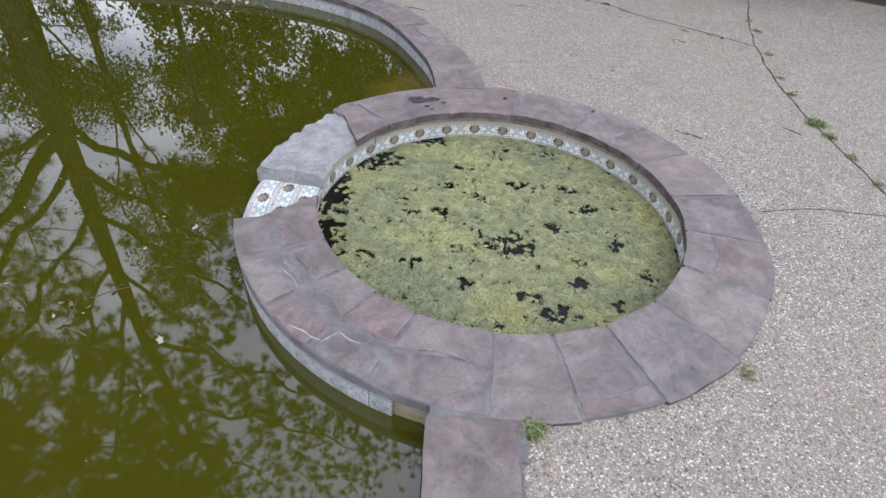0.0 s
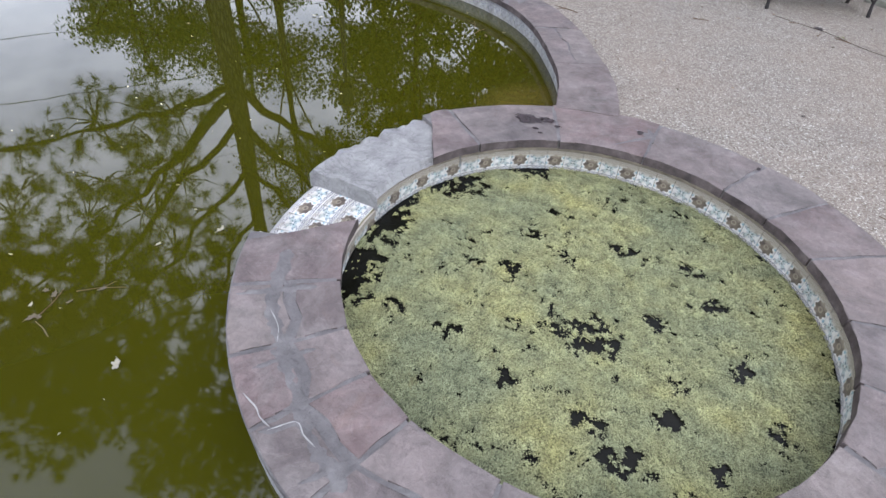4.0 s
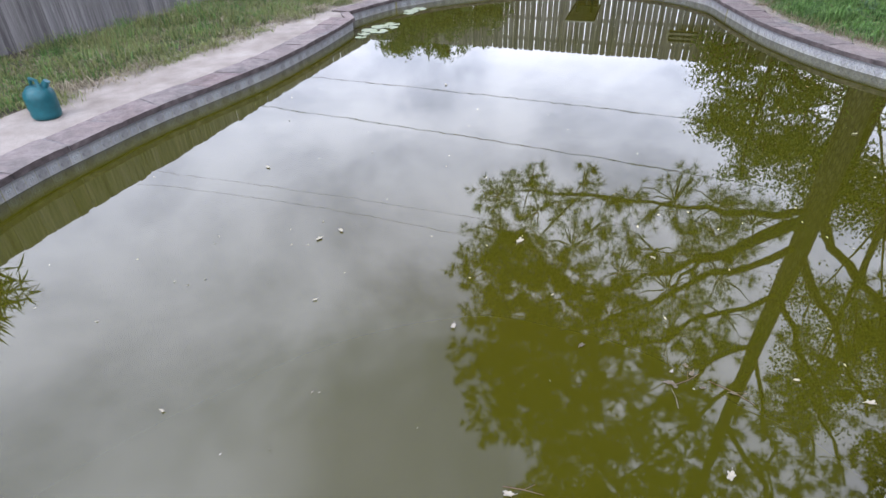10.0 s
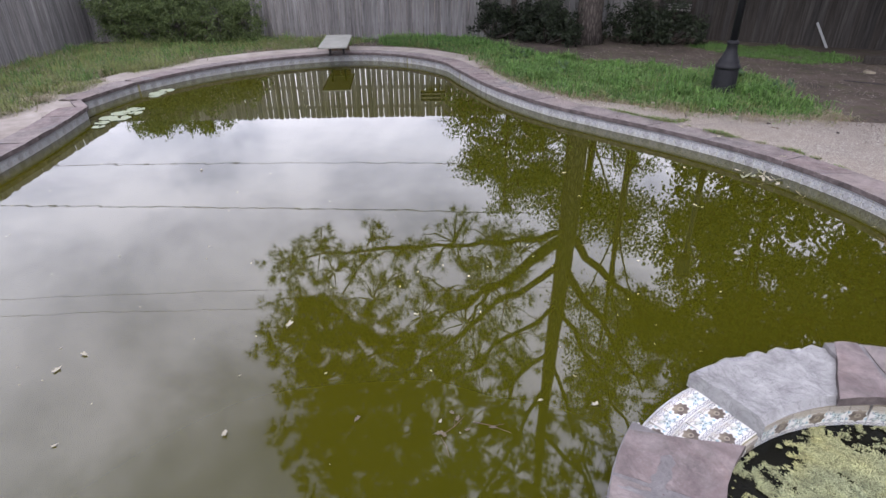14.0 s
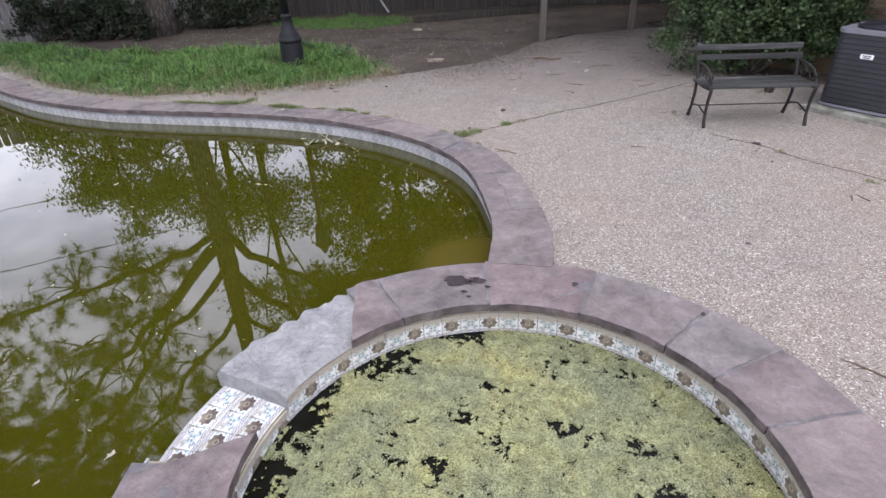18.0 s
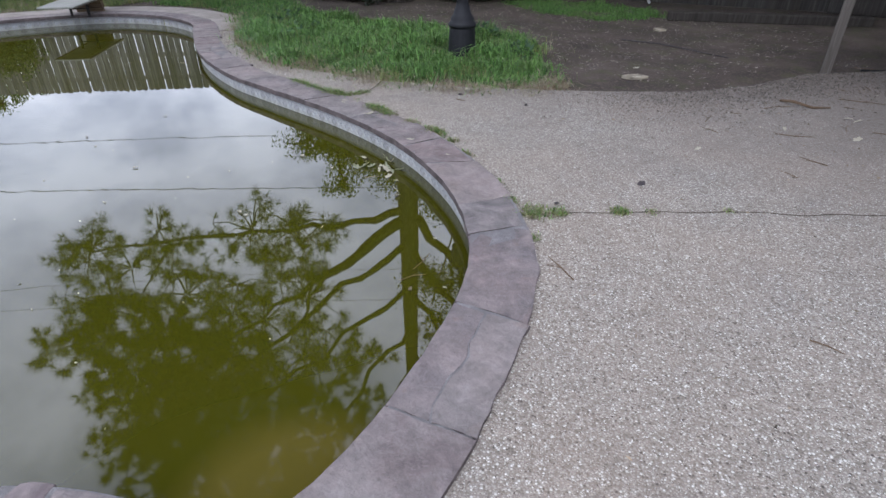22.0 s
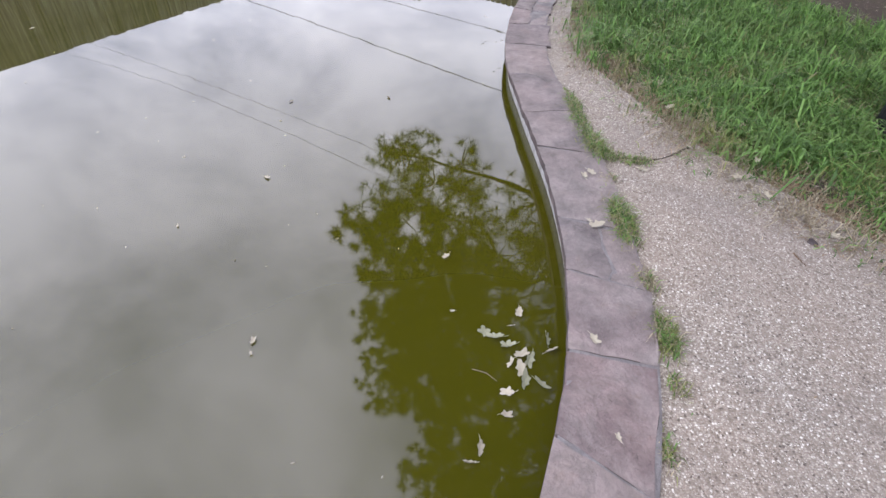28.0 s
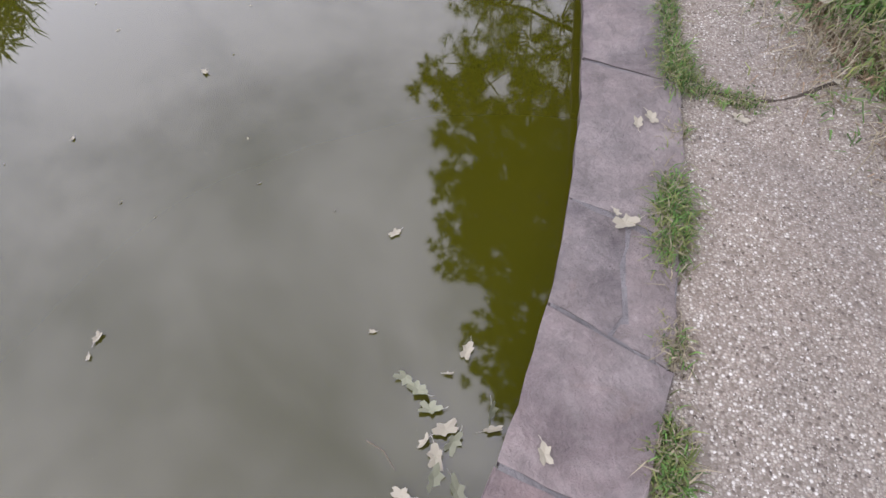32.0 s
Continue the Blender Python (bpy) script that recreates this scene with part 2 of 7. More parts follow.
def make_ground():
    m = Mat("soil_and_thatch", 0.95, 0.1)
    soil = m.ramp(m.noise(1.3, 7, 0.65), (0.3, (0.048, 0.039, 0.034)), (0.55, (0.085, 0.068, 0.058)), (0.8, (0.13, 0.107, 0.09)))
    litter = m.voronoi(60, out="Color")
    sep = m.n.new("ShaderNodeSeparateColor")
    m.l.new(litter, sep.inputs[0])
    c = m.mix(m.math("MULTIPLY", m.grey(sep.outputs[0], 0.8, 0.9), 0.5), soil, (0.16, 0.13, 0.105))
    c = m.mix(m.math("MULTIPLY", m.grey(m.noise(5, 5, 0.6), 0.5, 0.65), 0.35), c, (0.07, 0.085, 0.03))
    m.color(c).bump(m.noise(30, 6, 0.7), 0.7, 0.03)
    return m.m


def make_water():
    m = Mat("murky_pool_water", 0.015, 0.5)
    m.b.inputs["IOR"].default_value = 1.72
    m.b.inputs["Specular Tint"].default_value = (0.93, 0.915, 1.0, 1)
    c = m.ramp(m.noise(0.32, 3, 0.5), (0.3, (0.030, 0.0365, 0.0028)), (0.5, (0.036, 0.041, 0.003)), (0.72, (0.046, 0.044, 0.003)))
    # a browner tint painted in round the spa stands for the shallows there
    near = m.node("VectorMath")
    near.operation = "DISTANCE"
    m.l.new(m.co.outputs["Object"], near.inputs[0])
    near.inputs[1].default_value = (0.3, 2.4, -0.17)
    amber_reach = m.math("ADD", near.outputs["Value"], m.math("MULTIPLY", m.noise(1.1, 4, 0.55), 1.6))
    c = m.mix(m.math("MULTIPLY", m.grey(amber_reach, 3.0, 2.1), 0.55), c, (0.050, 0.0435, 0.003))
    c = m.mix(m.math("MULTIPLY", m.grey(m.voronoi(16), 0.04, 0.02), 0.25), c, (0.09, 0.09, 0.03))
    # the shallow ledge in the corner by the spa shows through
    off = m.node("VectorMath")
    off.operation = "DISTANCE"
    m.l.new(m.co.outputs["Object"], off.inputs[0])
    off.inputs[1].default_value = (-0.13, 4.46, -0.17)
    d = m.math("ADD", off.outputs["Value"], m.math("MULTIPLY", m.noise(2.5, 3, 0.5), 0.2))
    c = m.mix(m.math("MULTIPLY", m.grey(d, 0.60, 0.38), 0.7), c, (0.105, 0.082, 0.016))
    m.color(c)
    m.bump(m.noise(3.2, 2, 0.5), 0.007, 0.05)
    return m.m


def tile_coords(m):
    uv = m.n.new("ShaderNodeSeparateXYZ")
    m.l.new(m.co.outputs["UV"], uv.inputs[0])
    x = m.math("SUBTRACT", uv.outputs[0], 0.5)
    y = m.math("MULTIPLY", m.math("SUBTRACT", uv.outputs[1], 0.5), 1.38)
    return x, y


def lime_stain(m, c, y, amount):
    """Ragged tan limescale over the upper half of a tile."""
    if not amount:
        return c
    edge = m.math("MULTIPLY_ADD", m.noise(11, 6, 0.68, dist=0.5), 1.5, m.math("ADD", y, -0.78))
    return m.mix(m.math("MULTIPLY", m.grey(edge, 0.02, 0.34), amount), c, (0.33, 0.285, 0.22))


def make_tile(name, ink, ring, dirt, glaze=0.56, stain=0.0):
    """Glazed talavera tile: a rosette between two chain borders."""
    m = Mat(name, 0.25, 0.5)
    x, y = tile_coords(m)
    r = m.math("SQRT", m.math("ADD", m.math("MULTIPLY", x, x), m.math("MULTIPLY", y, y)))
    th = m.math("ARCTAN2", y, x)
    lobes = m.math("COSINE", m.math("MULTIPLY", th, 8.0))
    rim = m.math("MULTIPLY_ADD", lobes, 0.045, 0.40)
    petal = m.math("LESS_THAN", r, rim)
    if dirt > 0.3:
        petal = m.math("MULTIPLY", petal, m.grey(m.noise(48, 5, 0.7), 0.36, 0.58))
    eye = m.math("LESS_THAN", m.math("ABSOLUTE", m.math("SUBTRACT", r, 0.12)), 0.04 if dirt < 0.3 else 0.07)
    ay = m.math("ABSOLUTE", y)
    line = m.math("ADD", m.math("LESS_THAN", m.math("ABSOLUTE", m.math("SUBTRACT", ay, 0.46)), 0.014),
                  m.math("LESS_THAN", m.math("ABSOLUTE", m.math("SUBTRACT", ay, 0.635)), 0.014))
    link = m.math("ABSOLUTE", m.math("SINE", m.math("MULTIPLY", x, 12.566)))
    chain = m.math("LESS_THAN", m.math("ABSOLUTE", m.math("SUBTRACT", m.math("ABSOLUTE", m.math("SUBTRACT", ay, 0.55)), m.math("MULTIPLY", link, 0.05))), 0.016)
    ax = m.math("ABSOLUTE", x)
    leaf = m.math("LESS_THAN", m.math("ADD", m.math("ABSOLUTE", m.math("SUBTRACT", ax, 0.47)), m.math("ABSOLUTE", m.math("SUBTRACT", ay, 0.24))), 0.10)
    c = m.mix(m.math("MULTIPLY", leaf, 0.9), (0.74, 0.74, 0.71) if dirt < 0.3 else (glaze, glaze, glaze), (0.23, 0.42, 0.50) if dirt < 0.3 else (0.30, 0.33, 0.36))
    c = m.mix(petal, c, ink)
    c = m.mix(m.math("MULTIPLY", eye, petal), c, ring)
    c = m.mix(m.math("MINIMUM", m.math("ADD", line, chain), 1.0), c, (0.10, 0.11, 0.16))
    grime = m.noise(14, 6, 0.65)
    c = m.mix(m.math("MULTIPLY", m.grey(grime, 0.5 - dirt * 0.25, 0.75), min(1.0, 0.35 + dirt)), c, (0.30, 0.29, 0.27) if dirt > 0.3 else (0.42, 0.36, 0.26))
    c = lime_stain(m, m.hsv(c, m.spread(m.random(), 0.85, 1.08)), y, stain)
    m.color(c).bump(m.noise(25, 3, 0.6), 0.08, 0.01)
    m.b.inputs["Roughness"].default_value = 0.25 + dirt * 0.5
    return m.m


def make_cross_tile(name, ink, dirt, glaze=0.56, stain=0.0):
    """The tile between two rosettes: a four-armed blue knot."""
    m = Mat(name, 0.25, 0.5)
    x, y = tile_coords(m)
    r = m.math("SQRT", m.math("ADD", m.math("MULTIPLY", x, x), m.math("MULTIPLY", y, y)))
    th = m.math("ARCTAN2", y, x)
    arms = m.math("MULTIPLY_ADD", m.math("COSINE", m.math("MULTIPLY_ADD", th, 4.0, 3.1416)), 0.17, 0.26)
    sprig = m.math("MULTIPLY", m.math("GREATER_THAN", m.math("COSINE", m.math("MULTIPLY", th, 12.0)), 0.1), m.math("LESS_THAN", m.math("ABSOLUTE", m.math("SUBTRACT", r, m.math("ADD", arms, 0.085))), 0.055))
    knot = m.math("MULTIPLY", m.math("LESS_THAN", r, arms), m.math("GREATER_THAN", r, 0.06))
    hole = m.math("LESS_THAN", m.math("ABSOLUTE", m.math("SUBTRACT", r, m.math("MULTIPLY", arms, 0.66))), 0.085)
    ay = m.math("ABSOLUTE", y)
    line = m.math("ADD", m.math("LESS_THAN", m.math("ABSOLUTE", m.math("SUBTRACT", ay, 0.46)), 0.014),
                  m.math("LESS_THAN", m.math("ABSOLUTE", m.math("SUBTRACT", ay, 0.635)), 0.014))
    link = m.math("ABSOLUTE", m.math("SINE", m.math("MULTIPLY", x, 12.566)))
    chain = m.math("LESS_THAN", m.math("ABSOLUTE", m.math("SUBTRACT", m.math("ABSOLUTE", m.math("SUBTRACT", ay, 0.55)), m.math("MULTIPLY", link, 0.05))), 0.016)
    c = m.mix(knot, (0.74, 0.74, 0.71) if dirt < 0.3 else (glaze, glaze, glaze), ink)
    c = m.mix(m.math("MULTIPLY", sprig, 0.85), c, (0.15, 0.24, 0.31) if dirt < 0.3 else (0.25, 0.27, 0.30))
    c = m.mix(m.math("MULTIPLY", hole, knot), c, (0.45, 0.56, 0.56) if dirt < 0.3 else (0.42, 0.44, 0.46))
    c = m.mix(m.math("MINIMUM", m.math("ADD", line, chain), 1.0), c, (0.10, 0.11, 0.16))
    grime = m.noise(14, 6, 0.65)
    c = m.mix(m.math("MULTIPLY", m.grey(grime, 0.5 - dirt * 0.25, 0.75), min(1.0, 0.35 + dirt)), c, (0.30, 0.29, 0.27) if dirt > 0.3 else (0.42, 0.36, 0.26))
    c = lime_stain(m, m.hsv(c, m.spread(m.random(), 0.85, 1.08)), y, stain)
    m.color(c)
    m.b.inputs["Roughness"].default_value = 0.25 + dirt * 0.5
    return m.m


def make_plain(name, col, rough=0.7, spec=0.3, var=0.25, scale=8.0, metal=0.0, bump=0.15):
    m = Mat(name, rough, spec)
    m.b.inputs["Metallic"].default_value = metal
    lo = tuple(max(0.0, v * (1 - var)) for v in col)
    hi = tuple(min(1.0, v * (1 + var)) for v in col)
    c = m.ramp(m.noise(scale, 6, 0.62), (0.3, lo), (0.7, hi))
    m.color(c).bump(m.noise(scale * 7, 4, 0.65), bump, 0.01)
    return m.m


def make_board(name, lo, mid, hi, length_axis="Z"):
    """Weathered timber, the grain along the board."""
    m = Mat(name, 0.9, 0.15)
    mp = m.node("Mapping", Scale=(22, 22, 1.1) if length_axis == "Z" else (1.1, 22, 22))
    m.l.new(m.co.outputs["Object"], mp.inputs[0])
    off = m.node("VectorMath")
    off.operation = "ADD"
    rnd = m.random()
    comb = m.node("CombineXYZ", X=m.math("MULTIPLY", rnd, 37.0), Y=m.math("MULTIPLY", rnd, 11.0), Z=m.math("MULTIPLY", rnd, 5.0))
    m.l.new(mp.outputs[0], off.inputs[0])
    m.l.new(comb.outputs[0], off.inputs[1])
    g = m.noise(1.0, 8, 0.68, vec=off.outputs[0], dist=0.4)
    c = m.ramp(g, (0.3, lo), (0.5, mid), (0.72, hi))
    blotch = m.noise(1.4, 5, 0.65, vec=m.co.outputs["Object"], dist=0.5)
    c = m.mix(m.math("MULTIPLY", m.grey(blotch, 0.5, 0.72), 0.5), c, lo)
    c = m.hsv(c, m.spread(rnd, 0.80, 1.15), m.spread(m.math("FRACT", m.math("MULTIPLY", rnd, 7.3)), 0.7, 1.2))
    m.color(c).bump(g, 0.5, 0.008)
    return m.m


def make_leaf(name, dark, light, spread=0.4, patches=0.0):
    m = Mat(name, 0.55, 0.35)
    c = m.ramp(m.island(), (0.0, dark), (0.75, light), (1.0, tuple(min(1, v * 1.35) for v in light)))
    if patches:
        # worn and yellowing spots in the sward
        spot = m.math("ADD", m.math("MULTIPLY", m.noise(1.3, 4, 0.6), 0.6), m.math("MULTIPLY", m.noise(5.5, 3, 0.6), 0.4))
        c = m.mix(m.math("MULTIPLY", m.grey(spot, 0.48, 0.64), patches), c, (0.24, 0.235, 0.09))
    m.color(c)
    m.b.inputs["Transmission Weight"].default_value = 0.0
    tr = m.node("BsdfTranslucent")
    m.l.new(c, tr.inputs[0])
    mixs = m.node("MixShader")
    mixs.inputs[0].default_value = spread
    m.l.new(m.b.outputs[0], mixs.inputs[1])
    m.l.new(tr.outputs[0], mixs.inputs[2])
    m.l.new(mixs.outputs[0], m.n["Material Output"].inputs[0])
    return m.m


def make_bark(name, lo, hi):
    m = Mat(name, 0.95, 0.1)
    mp = m.node("Mapping", Scale=(9, 9, 2.2))
    m.l.new(m.co.outputs["Object"], mp.inputs[0])
    v = m.voronoi(1.6, "DISTANCE_TO_EDGE", mp.outputs[0])
    n = m.noise(2.0, 8, 0.7, vec=mp.outputs[0])
    c = m.mix(m.grey(v, 0.02, 0.25), lo, m.ramp(n, (0.3, lo), (0.7, hi)))
    m.color(c).bump(m.math("ADD", v, n), 0.8, 0.05)
    return m.m


def make_brick():
    m = Mat("brown_brick", 0.9, 0.15)
    rnd = m.random()
    c = m.ramp(rnd, (0.0, (0.085, 0.06, 0.04)), (0.5, (0.13, 0.095, 0.06)), (1.0, (0.175, 0.13, 0.085)))
    c = m.mix(m.math("MULTIPLY", m.grey(m.noise(18, 5, 0.65), 0.45, 0.75), 0.5), c, (0.12, 0.08, 0.05))
    m.color(c).bump(m.noise(60, 5, 0.7), 0.4, 0.008)
    return m.m


def make_algae(lift):
    m = Mat("algae_mat", 0.9, 0.2)
    big = m.noise(2.6, 5, 0.6)
    c = m.ramp(big, (0.36, (0.285, 0.312, 0.178)), (0.47, (0.338, 0.355, 0.187)), (0.56, (0.39, 0.395, 0.192)), (0.68, (0.46, 0.44, 0.177)))
    puff = m.voronoi(6.5, vec=m.node("VectorMath", Vector=m.co.outputs["Object"]).outputs[0])
    c = m.mix(m.math("MULTIPLY", m.grey(puff, 0.42, 0.12), 0.3), c, (0.54, 0.545, 0.26))
    rust = m.noise(6.5, 4, 0.6, dist=0.7)
    c = m.mix(m.math("MULTIPLY", m.grey(rust, 0.62, 0.74), 0.45), c, (0.26, 0.22, 0.08))
    med = m.noise(15, 5, 0.62)
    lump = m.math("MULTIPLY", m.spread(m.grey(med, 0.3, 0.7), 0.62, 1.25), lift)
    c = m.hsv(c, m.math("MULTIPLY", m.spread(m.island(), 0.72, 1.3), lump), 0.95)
    m.color(c)
    return m.m


TAN_BED = make_plain("tan_stained_mortar", (0.27, 0.235, 0.18), 0.95, 0.15, 0.5, 9, 0.0, 0.6)
PALE_MORTAR, STONE_EDGE = make_bare_bed(), make_stone_edge()
TILE_GROUT = make_plain("pale_lime_crust", (0.4, 0.39, 0.375), 0.9, 0.2, 0.2, 30)
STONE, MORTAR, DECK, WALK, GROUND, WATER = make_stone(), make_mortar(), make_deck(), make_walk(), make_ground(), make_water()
TILE_ROSE = make_tile("rosette_tile", (0.085, 0.066, 0.055), (0.27, 0.235, 0.18), 0.28, stain=0.8)
TILE_LIP = make_tile("lip_rosette_tile", (0.085, 0.066, 0.055), (0.27, 0.235, 0.18), 0.28)
TILE_KNOT = make_cross_tile("knot_tile", (0.085, 0.13, 0.15), 0.28, stain=0.8)
TILE_LIP_KNOT = make_cross_tile("knot_lip_tile", (0.085, 0.13, 0.15), 0.28)
TILE_POOL = make_tile("weathered_rosette_tile", (0.13, 0.135, 0.15), (0.36, 0.37, 0.39), 0.74, 0.52)
TILE_POOL_KNOT = make_cross_tile("weathered_knot_tile", (0.14, 0.15, 0.17), 0.74, 0.52)
TILE_GRIMY = make_tile("grimy_rosette_tile", (0.10, 0.10, 0.11), (0.24, 0.235, 0.235), 0.85, 0.34)
TILE_GRIMY_KNOT = make_cross_tile("grimy_knot_tile", (0.115, 0.115, 0.13), 0.85, 0.34)
PLASTER = make_plain("stained_plaster", (0.24, 0.22, 0.12), 0.9, 0.2, 0.4, 5)
FENCE_MAT = make_board("weathered_fence", (0.095, 0.089, 0.087), (0.185, 0.176, 0.17), (0.31, 0.30, 0.29))
# dark boards, lowered further: tree and porch shade is in this colour
SHED_MAT = make_board("shade_dark_boards", (0.024, 0.021, 0.019), (0.044, 0.039, 0.034), (0.075, 0.068, 0.06))
POST_MAT = make_board("grey_post", (0.07, 0.06, 0.05), (0.125, 0.108, 0.092), (0.19, 0.168, 0.147))
SLAT_MAT = make_board("bench_slat_wood", (0.018, 0.018, 0.017), (0.043, 0.044, 0.041), (0.13, 0.13, 0.122), "X")
IRON = make_plain("rusty_cast_iron", (0.018, 0.015, 0.014), 0.65, 0.4, 0.6, 20)
LAMP_MAT = make_plain("black_painted_iron", (0.011, 0.011, 0.013), 0.55, 0.25, 0.35, 12)
AC_MAT = make_plain("charcoal_steel", (0.02, 0.02, 0.024), 0.5, 0.4, 0.2, 6)
AC_TRIM = make_plain("grey_steel_trim", (0.17, 0.17, 0.19), 0.45, 0.45, 0.15, 6)
WHITE = make_plain("white_label", (0.75, 0.75, 0.76), 0.5, 0.4, 0.05, 6)
PAD_MAT = make_plain("mossy_pad", (0.21, 0.21, 0.175), 0.95, 0.15, 0.5, 8, 0.0, 0.5)
BRICK, ALGAE, ALGAE_SHADED = make_brick(), make_algae(1.0), make_algae(0.5)
GRASS_MAT = make_leaf("grass_blades", (0.036, 0.085, 0.02), (0.145, 0.27, 0.068), 0.3, 0.22)
RANK_MAT = make_leaf("rank_grass", (0.075, 0.10, 0.032), (0.22, 0.25, 0.085), 0.3, 0.6)
DRY_MAT = make_leaf("dry_grass", (0.17, 0.145, 0.095), (0.31, 0.27, 0.185), 0.2)
PINE_MAT = make_leaf("pine_needles", (0.028, 0.042, 0.014), (0.06, 0.085, 0.026), 0.25)
OAK_MAT = make_leaf("oak_leaves", (0.035, 0.055, 0.014), (0.085, 0.12, 0.03), 0.35)
WILLOW_MAT = make_leaf("drooping_leaves", (0.05, 0.085, 0.022), (0.12, 0.17, 0.05), 0.4)
BUSH_MAT = make_leaf("shrub_leaves", (0.028, 0.05, 0.016), (0.13, 0.17, 0.06), 0.25)
HOLLY_MAT = make_leaf("glossy_shrub_leaves", (0.018, 0.035, 0.014), (0.06, 0.095, 0.035), 0.2)
# leaf colour made very dark to carry the shade under the pine
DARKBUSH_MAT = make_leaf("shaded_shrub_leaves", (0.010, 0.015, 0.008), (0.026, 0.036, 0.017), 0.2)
BARK = make_bark("pine_bark", (0.05, 0.042, 0.036), (0.15, 0.13, 0.115))
LEAF_DRY = make_leaf("bleached_leaf", (0.30, 0.27, 0.20), (0.52, 0.48, 0.38), 0.15)
LEAF_BROWN = make_leaf("brown_litter", (0.085, 0.068, 0.045), (0.21, 0.17, 0.115), 0.1)
BLACK_WIRE = make_plain("cable_sheath", (0.012, 0.012, 0.012), 0.7, 0.3, 0.1)
TEAL = make_plain("teal_plastic", (0.006, 0.085, 0.10), 0.4, 0.45, 0.25, 9)
BOARD_MAT = make_plain("diving_board_fibreglass", (0.24, 0.24, 0.21), 0.7, 0.3, 0.15, 6)
LILY_MAT = make_leaf("lily_pad", (0.22, 0.26, 0.16), (0.38, 0.42, 0.30), 0.1)
ROOF_MAT = make_plain("brown_roof_sheet", (0.17, 0.10, 0.08), 0.85, 0.2, 0.3, 3)
ROOF_PALE = make_plain("pale_roof_shingles", (0.55, 0.55, 0.56), 0.9, 0.2, 0.15, 3)
SIDING = make_plain("pale_siding", (0.6, 0.6, 0.58), 0.8, 0.2, 0.1, 3)
DARK_IN = make_plain("shaded_boards", (0.03, 0.026, 0.022), 0.95, 0.1, 0.3, 3)
BLUE_TRIM = make_plain("blue_grey_paint", (0.16, 0.20, 0.25), 0.7, 0.3, 0.2, 6)


# ---- building helpers ----
def empty(name, at=(0, 0, 0), rz=0.0):
    ob = new(name)
    ob.matrix_world = pose(*at, 0, 0, rz)
    return ob


def mesh_of(bm, name, mat, smooth=False):
    me = bpy.data.meshes.new(name)
    bmesh.ops.recalc_face_normals(bm, faces=bm.faces)
    bm.to_mesh(me)
    bm.free()
    for p in me.polygons:
        p.use_smooth = smooth
    me.materials.append(mat)
    return me


def part(name, bm, material, parent=None, label="", smooth=False):
    """One mesh object, under a thing or under a part; its mesh is in the parent's own space."""
    ob = new(name, mesh_of(bm, name, material, smooth))
    if parent is not None:
        ob.parent = parent
    if label:
        tagged(ob, label)
    return ob


def raw_part(name, verts, faces, material, parent=None, smooth=False):
    me = bpy.data.meshes.new(name)
    me.from_pydata(verts, [], faces)
    me.materials.append(material)
    if smooth:
        me.polygons.foreach_set("use_smooth", [True] * len(me.polygons))
    ob = new(name, me)
    if parent is not None:
        ob.parent = parent
    return ob


def add_box(bm, size, at=(0, 0, 0), rot=(0, 0, 0), bevel=0.0):
    r = bmesh.ops.create_cube(bm, size=1.0, matrix=pose(*at, *rot) @ Matrix.Diagonal((*size, 1)))
    if bevel:
        es = list({e for v in r["verts"] for e in v.link_edges})
        bmesh.ops.bevel(bm, geom=es, offset=bevel, segments=1, affect="EDGES", profile=0.5)


def box(size, at=(0, 0, 0), rot=(0, 0, 0), bevel=0.0):
    bm = bmesh.new()
    add_box(bm, size, at, rot, bevel)
    return bm


def add_lathe(bm, profile, seg=20, at=(0, 0, 0)):
    """Turns (radius, height) rows about the vertical."""
    rings = []
    for r, z in profile:
        rings.append([bm.verts.new((at[0] + r * math.cos(2 * math.pi * i / seg), at[1] + r * math.sin(2 * math.pi * i / seg), at[2] + z)) for i in range(seg)])
    for a, b in zip(rings, rings[1:]):
        for i in range(seg):
            bm.faces.new((a[i], a[(i + 1) % seg], b[(i + 1) % seg], b[i]))
    bm.faces.new(rings[0][::-1])
    bm.faces.new(rings[-1])


def add_tube(bm, pts, radii, seg=7):
    pts = [Vector(p) for p in pts]
    rings = []
    for i, p in enumerate(pts):
        d = (pts[min(i + 1, len(pts) - 1)] - pts[max(i - 1, 0)]).normalized()
        a = d.orthogonal().normalized() if i == 0 else (last - last.dot(d) * d).normalized()
        last = a
        b = d.cross(a)
        r = radii[i] if isinstance(radii, (list, tuple)) else radii
        rings.append([bm.verts.new(p + r * (math.cos(2 * math.pi * k / seg) * a + math.sin(2 * math.pi * k / seg) * b)) for k in range(seg)])
    for a, b in zip(rings, rings[1:]):
        for i in range(seg):
            bm.faces.new((a[i], a[(i + 1) % seg], b[(i + 1) % seg], b[i]))
    bm.faces.new(rings[0][::-1])
    bm.faces.new(rings[-1])


def tube(pts, radii, seg=7):
    bm = bmesh.new()
    add_tube(bm, pts, radii, seg)
    return bm


def sheet(outer, holes, z):
    """A flat sheet with holes, filled with triangles."""
    bm = bmesh.new()
    edges = []
    for loop in [outer] + holes:
        vs = [bm.verts.new((x, y, z)) for x, y in loop]
        edges += [bm.edges.new((vs[i], vs[(i + 1) % len(vs)])) for i in range(len(vs))]
    bmesh.ops.triangle_fill(bm, edges=edges, use_beauty=True, use_dissolve=False)
    for f in bm.faces:
        if f.normal.z < 0:
            f.normal_flip()
    return bm


